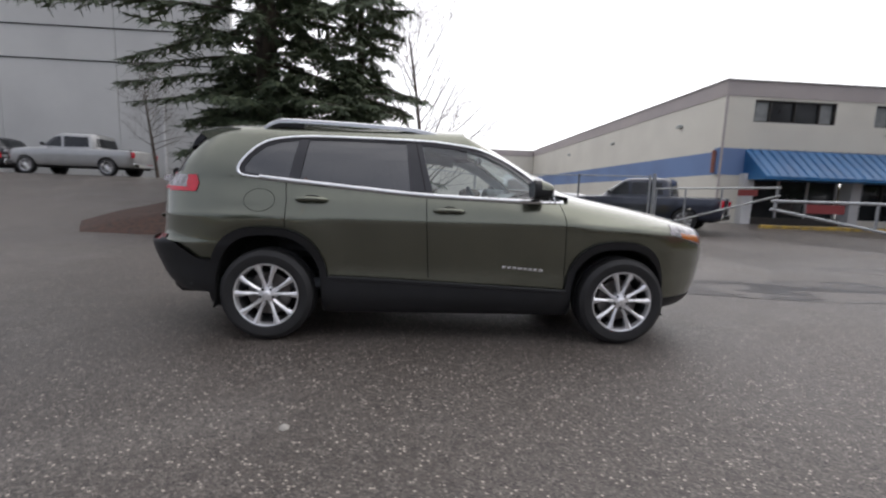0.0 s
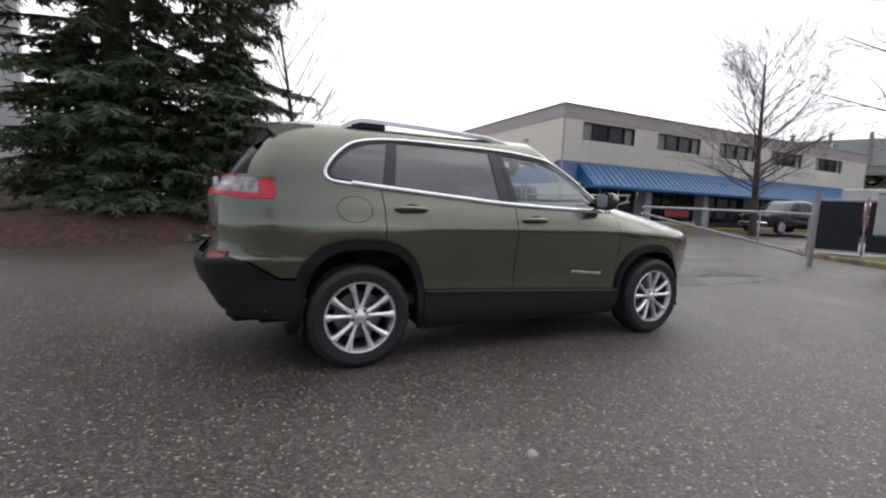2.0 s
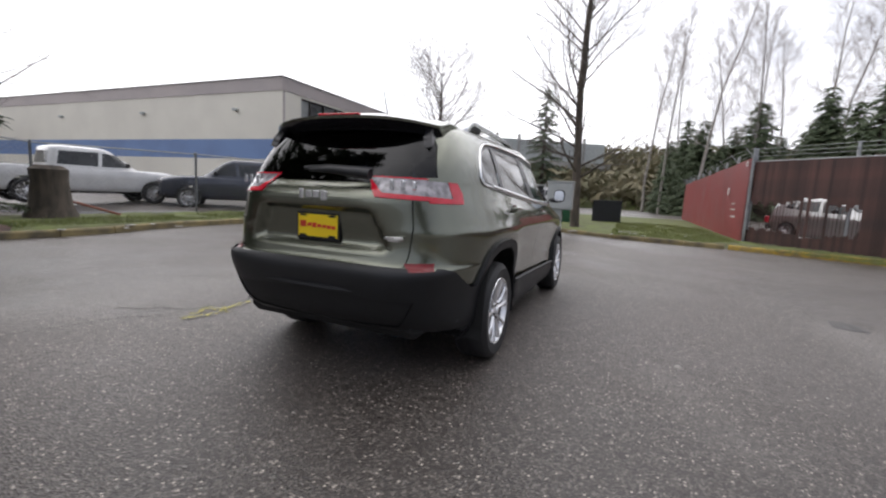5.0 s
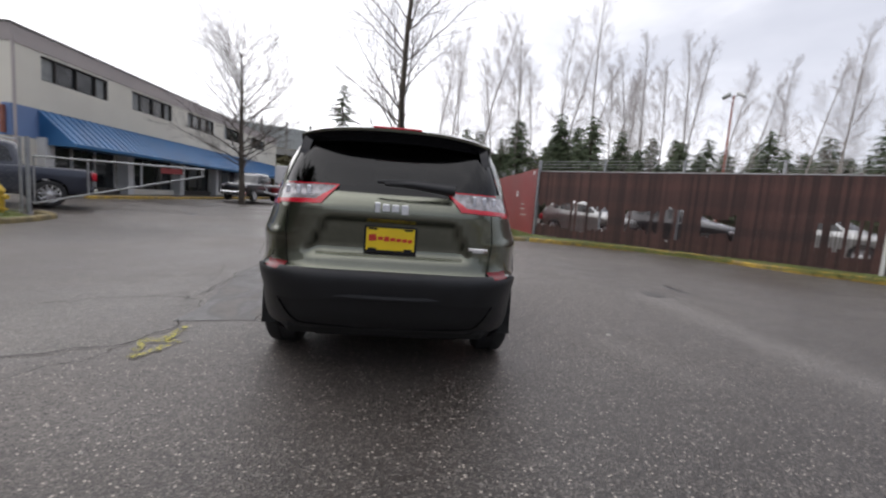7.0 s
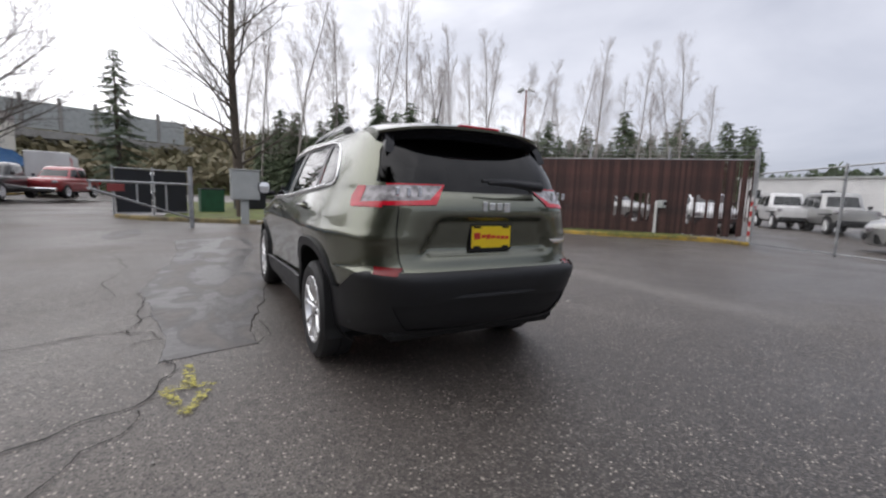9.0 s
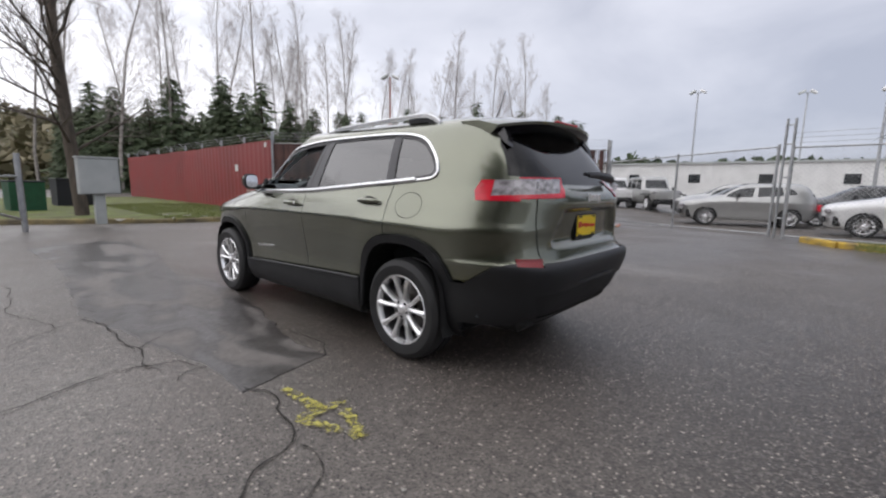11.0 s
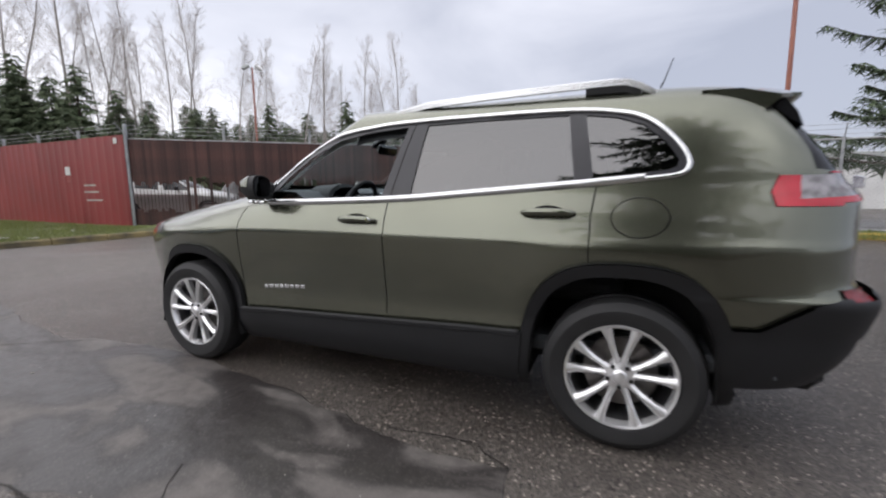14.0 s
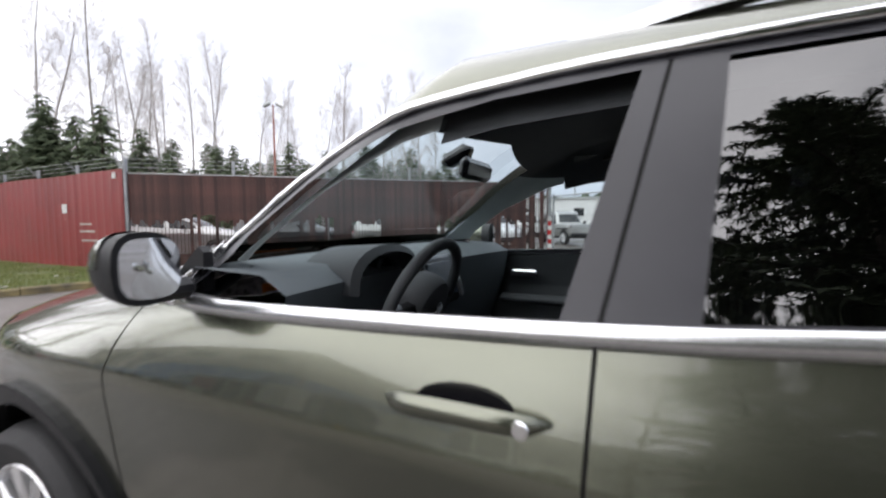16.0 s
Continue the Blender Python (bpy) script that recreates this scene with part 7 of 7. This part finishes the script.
truck_at(pose(-16.0, 17.6, 1.42, 0, 0, 178), M_SILVERCAR, "silver double-cab pickup truck parked by the warehouse")
suv_at(pose(-21.6, 18.6, 1.45, 0, 0, 168), M_BLACKCAR, "dark SUV parked beside the warehouse wall")
truck_at(pose(8.7, 12.7, 0.12, 0, 0, 136), M_NAVYCAR, "dark navy pickup truck parked behind the fence")
truck_at(pose(4.9, 16.2, 0.2, 0, 0, -10), M_WHITECAR, "white utility pickup parked behind the north fence")
truck_at(pose(30.5, 9.0, 0.2, 0, 0, 170), M_REDCAR, "dark red pickup truck parked near the shops")
truck_at(pose(27.0, 11.0, 0.2, 0, 0, 175), M_BLACKCAR, "black pickup truck parked before the shops")
truck_at(pose(31.0, 5.0, 0.1, 0, 0, 20), M_WHITECAR, "white pickup truck parked beyond the gate")
box_at(pose(4.2, -24.0, -0.0, 0, 0, 128), M_SILVERCAR, "silver boxy off-road car with black fenders")
box_at(pose(6.9, -25.4, 0, 0, 0, 128), M_WHITECAR, "white boxy off-road car with black fenders")
suv_at(pose(-0.9, -18.2, -0.22, 0, 0, 18), M_SILVERCAR, "silver SUV parked behind the chain-link gate")
suv_at(pose(-5.7, -16.4, -0.22, 0, 0, 4), M_WHITECAR, "white SUV parked behind the chain-link fence", 1.04)
suv_at(pose(-4.4, -21.0, -0.22, 0, 0, 10), M_BLACKCAR, "black SUV in the second row of the lot")
suv_at(pose(0.4, -23.0, -0.22, 0, 0, 12), M_SILVERCAR, "grey SUV in the second row of the lot")
suv_at(pose(9.6, -15.2, 0, 0, 0, 200), M_SILVERCAR, "silver SUV behind the brown slatted fence")
suv_at(pose(15.0, -8.6, 0, 0, 0, 215), M_SILVERCAR, "silver-grey SUV behind the brown slatted fence")
suv_at(pose(12.5, -11.5, 0, 0, 0, 212), M_BLACKCAR, "dark SUV behind the brown slatted fence")
suv_at(pose(6.5, -17.6, 0, 0, 0, 130), M_WHITECAR, "white SUV near the end of the slatted fence")

# box van and trailers in the far lot
bv = empty("box_trailer", "long white box trailer with a small red panel", "trailer", pose(40, 11.5, 0, 0, 0, 8))
Geo().box((0, 0, 2.0), (9.0, 2.4, 2.5), 0.05).make("box", M_WHITE, bv)
Geo().box((-3.4, -1.215, 2.6), (1.0, 0.02, 0.6), 0.004).make("panel", M_STRIPE, bv)
for x in (-2.5, 2.5):
    for sd in (-1, 1):
        wheel_parts(bv, (x, sd * 1.05, 0.42), sd, 0.42, 0.28, 0.25, 10, detail=False)
dp = empty("waste_container", "dark green steel waste container beyond the verge", "container", pose(17.2, 1.2, 0.05, 0, 0, 5))
Geo().prism([(-0.5, 0.05), (0.5, 0.05), (0.6, 1.0), (-0.6, 1.0)], "y", -0.45, 0.45).make("bin", surf("green_bin", (0.02, 0.10, 0.05), rough=0.5), dp)
Geo().box((0, 0, 1.03), (1.25, 0.95, 0.06), 0.02).make("lid", M_SCREEN, dp)
dq = empty("waste_container", "black screened waste container on the grass", "container", pose(20.2, -0.6, 0.05, 0, 0, 2))
Geo().prism([(-0.6, 0.05), (0.6, 0.05), (0.7, 1.1), (-0.7, 1.1)], "y", -0.7, 0.7).make("bin", M_SCREEN, dq)
Geo().box((0, 0, 1.13), (1.45, 1.45, 0.06), 0.02).make("lid", M_SCREEN, dq)
st = empty("tree_stump", "tall broken brown stump with splintered wood", "stump", pose(1.6, 11.2, 0.1))
Geo().lathe([(0.55, 0.0), (0.42, 0.3), (0.36, 0.9), (0.38, 1.15), (0.25, 1.25), (0.0, 1.2)], 12, "z").make("trunk", M_BARK, st, smooth=40.0)
Geo().box((0.9, -0.1, 0.22), (1.2, 0.14, 0.05), 0.01, Matrix.Rotation(radians(18), 4, "Y")).make("splinter", M_RUSTPOLE, st)


# ---- the yard's surface: old patch, cracks, marks and loose stones ----
def blob(cx, cy, rx, ry, seed, n=64, rough=0.28):
    pts = []
    for i in range(n):
        a = 2 * math.pi * i / n
        f = 1 + rough * noise.noise((math.cos(a) * 1.7 + seed, math.sin(a) * 1.7, seed)) + 0.12 * noise.noise((math.cos(a) * 6 + seed, math.sin(a) * 6, 0))
        pts.append((cx + rx * f * math.cos(a), cy + ry * f * math.sin(a)))
    return pts


PATCH = [(-1.08, 1.82), (-0.98, 1.52), (-0.95, 1.20), (-0.50, 1.22), (0.15, 1.08), (0.76, 0.96), (1.40, 0.88), (2.20, 0.86), (2.80, 1.02), (3.60, 0.90), (4.50, 0.70), (6.60, 0.62), (7.40, 1.30),
         (6.40, 2.10), (4.50, 1.95), (3.05, 2.02), (1.90, 2.14), (1.30, 2.20), (0.74, 2.07), (0.15, 1.95), (-0.52, 1.84)]


def ragged_outline(pts, step, amount, seed):
    """A closed outline with a crumbled edge."""
    out = []
    for p in resample([(*q, 0) for q in [*pts, pts[0]]], step)[:-1]:
        a = noise.noise((p.x * 3.1, p.y * 3.1, seed)) + 0.6 * noise.noise((p.x * 9.0, p.y * 9.0, seed))
        c = noise.noise((p.x * 3.1, p.y * 3.1, seed + 7)) + 0.6 * noise.noise((p.x * 9.0, p.y * 9.0, seed + 7))
        out.append((p.x + amount * a, p.y + amount * c))
    return out


def slab(name, outline, z, mat, label):
    """A thin poured sheet: its outline filled, with a bevelled rim."""
    bm = bmesh.new()
    top = [bm.verts.new((x, y, z)) for x, y in outline]
    bm.faces.new(top)
    bmesh.ops.triangulate(bm, faces=bm.faces[:])
    n = len(outline)
    c = Vector((sum(p[0] for p in outline) / n, sum(p[1] for p in outline) / n, 0))
    low = [bm.verts.new((x + 0.012 * (1 if x > c.x else -1), y + 0.012 * (1 if y > c.y else -1), -0.004)) for x, y in outline]
    for i in range(n):
        bm.faces.new((top[i], top[(i + 1) % n], low[(i + 1) % n], low[i]))
    bmesh.ops.recalc_face_normals(bm, faces=bm.faces[:])
    me = bpy.data.meshes.new(name)
    bm.to_mesh(me)
    bm.free()
    me.materials.append(mat)
    return structure(new(name, me), label, "patch")


slab("asphalt_patch", ragged_outline(PATCH, 0.09, 0.05, 2.0), 0.006, M_PATCH, "dark wet broken asphalt patch beside the car")
slab("asphalt_stain", ragged_outline(blob(1.34, -3.85, 0.20, 0.13, 7.7), 0.05, 0.02, 4.0), 0.005, M_PATCH, "small dark wet stain on the asphalt")
slab("asphalt_stain", ragged_outline(blob(1.95, -4.55, 0.40, 0.07, 3.7), 0.05, 0.02, 5.0), 0.005, M_PATCH, "thin dark wet stain on the asphalt")
slab("asphalt_stain", ragged_outline(blob(8.2, 3.2, 1.1, 0.35, 9.1), 0.09, 0.05, 6.0), 0.005, M_PATCH, "dark wet hollow in the asphalt near the gate")


def crack(line, width, seed):
    r2 = random.Random(seed)
    pts = resample([(*p, 0) for p in line], 0.07)
    vs = []
    for i, p in enumerate(pts):
        d = (pts[min(i + 1, len(pts) - 1)] - pts[max(i - 1, 0)]).normalized()
        n = Vector((-d.y, d.x, 0))
        q = p + n * (0.05 * noise.noise((p.x * 4, p.y * 4, seed)) + 0.025 * noise.noise((p.x * 14, p.y * 14, seed)))
        w_ = width * r2.uniform(0.4, 1.3)
        vs += [tuple(q - n * w_ + Vector((0, 0, 0.0085))), tuple(q + n * w_ + Vector((0, 0, 0.0085)))]
    return Geo().add(vs, [(2 * i, 2 * i + 1, 2 * i + 3, 2 * i + 2) for i in range(len(pts) - 1)])


CRACKS = [[(-1.03, 1.80), (-1.15, 1.69), (-1.42, 1.80), (-1.56, 1.80), (-1.70, 1.90), (-2.0, 2.4)], [(1.21, 2.16), (0.72, 2.07), (0.32, 2.10), (0.10, 2.04), (-0.28, 2.09), (-0.36, 1.92), (-0.58, 1.85)],
          [(-0.28, 2.09), (-0.25, 2.31), (-0.31, 2.47), (-0.41, 2.74), (-0.8, 3.2)], [(-0.58, 1.85), (-0.53, 1.95), (-0.65, 2.05)], [(1.05, 2.37), (1.21, 2.16)], [(1.05, 2.37), (0.7, 2.7), (0.8, 3.3)],
          [(0.10, 2.04), (0.18, 1.97), (0.35, 1.72)], [(-0.44, 2.08), (-0.28, 2.09)], [(-2.08, 2.03), (-2.01, 1.88), (-1.77, 1.88)], [(-2.9, 2.3), (-2.4, 2.15), (-2.08, 2.03)],
          [(-0.95, 1.20), (-0.75, 1.10), (-0.3, 1.12)], [(2.46, 0.96), (2.9, 1.25), (3.64, 1.59)], [(1.05, 2.37), (1.9, 2.6), (3.0, 2.5), (4.6, 2.9)]]
for i, line in enumerate(CRACKS):
    structure(crack(line, 0.0055 if i < 3 else 0.004, i).make("crack", M_CRACK), "dark crack in the old asphalt", "crack")

# sprayed survey arrow
mk = structure(new("paint_mark"), "faded yellow sprayed arrow on the asphalt", "marking")


def sprayed(line, width, seed):
    """A sprayed stroke with an uneven edge."""
    r2 = random.Random(seed)
    pts = resample([(*p, 0) for p in line], 0.03)
    vs = []
    for i, p in enumerate(pts):
        d = (pts[min(i + 1, len(pts) - 1)] - pts[max(i - 1, 0)]).normalized()
        n = Vector((-d.y, d.x, 0))
        up = Vector((0, 0, 0.011 + 0.003 * seed))
        vs += [tuple(p - n * width * r2.uniform(0.5, 1.7) + up), tuple(p + n * width * r2.uniform(0.5, 1.7) + up)]
    return Geo().add(vs, [(2 * i, 2 * i + 1, 2 * i + 3, 2 * i + 2) for i in range(len(pts) - 1)])


for i, line in enumerate(([(-1.21, 1.65), (-1.40, 1.645), (-1.56, 1.64)], [(-1.46, 1.65), (-1.60, 1.645)], [(-1.57, 1.53), (-1.75, 1.59), (-1.92, 1.655)], [(-1.56, 1.77), (-1.74, 1.71), (-1.92, 1.655)], [(-1.57, 1.53), (-1.56, 1.77)])):
    sprayed(line, 0.045 if i == 1 else 0.027, i * 0.3).make("paint_stroke", M_YPAINT, mk)

r3 = random.Random(4)
sv, sf = [], []
for i in range(2600):
    x, y = r3.uniform(-7, 7), r3.uniform(-6.5, 6.5)
    s = r3.uniform(0.003, 0.008) * (1.8 if r3.random() < 0.04 else 1)
    o = len(sv)
    for dx, dy, dz in ((1, 0, 0.4), (-0.5, 0.85, 0.35), (-0.5, -0.85, 0.45), (0.1, 0.1, 1.0)):
        sv.append((x + dx * s * r3.uniform(0.8, 1.4), y + dy * s * r3.uniform(0.8, 1.4), 0.002 + dz * s))
    sf.extend([(o, o + 1, o + 3), (o + 1, o + 2, o + 3), (o + 2, o, o + 3)])
gs = Geo()
gs.v, gs.f = sv, sf
tagged(gs.make("loose_gravel", M_STONE, tidy=False), "pale loose gravel scattered on the asphalt", "gravel", kind="stuff")
pb = Geo()
pb.lathe([(0.0, 0.016), (0.014, 0.014), (0.024, 0.006), (0.026, 0.0)], 9, "z", c=(-0.863, -2.104, 0.0))
tagged(pb.make("pebble", M_STONE, smooth=True), "single pale pebble lying on the asphalt", "stone")
lt = random.Random(15)
for i in range(16):
    x, y = (10.2 + 1.6 * lt.random(), -3.5 + 4.0 * lt.random()) if i < 8 else (-6 + 9 * lt.random(), 7.0 + 1.2 * lt.random())
    scrap = Geo().box((x, y, ground_z(x, y) + 0.14), (lt.uniform(0.08, 0.25), lt.uniform(0.05, 0.12), 0.02), 0.008, Matrix.Rotation(lt.uniform(0, 3), 4, "Z")).make("litter", M_LITTER)
    tagged(scrap, "pale scrap of litter on the verge", "litter")
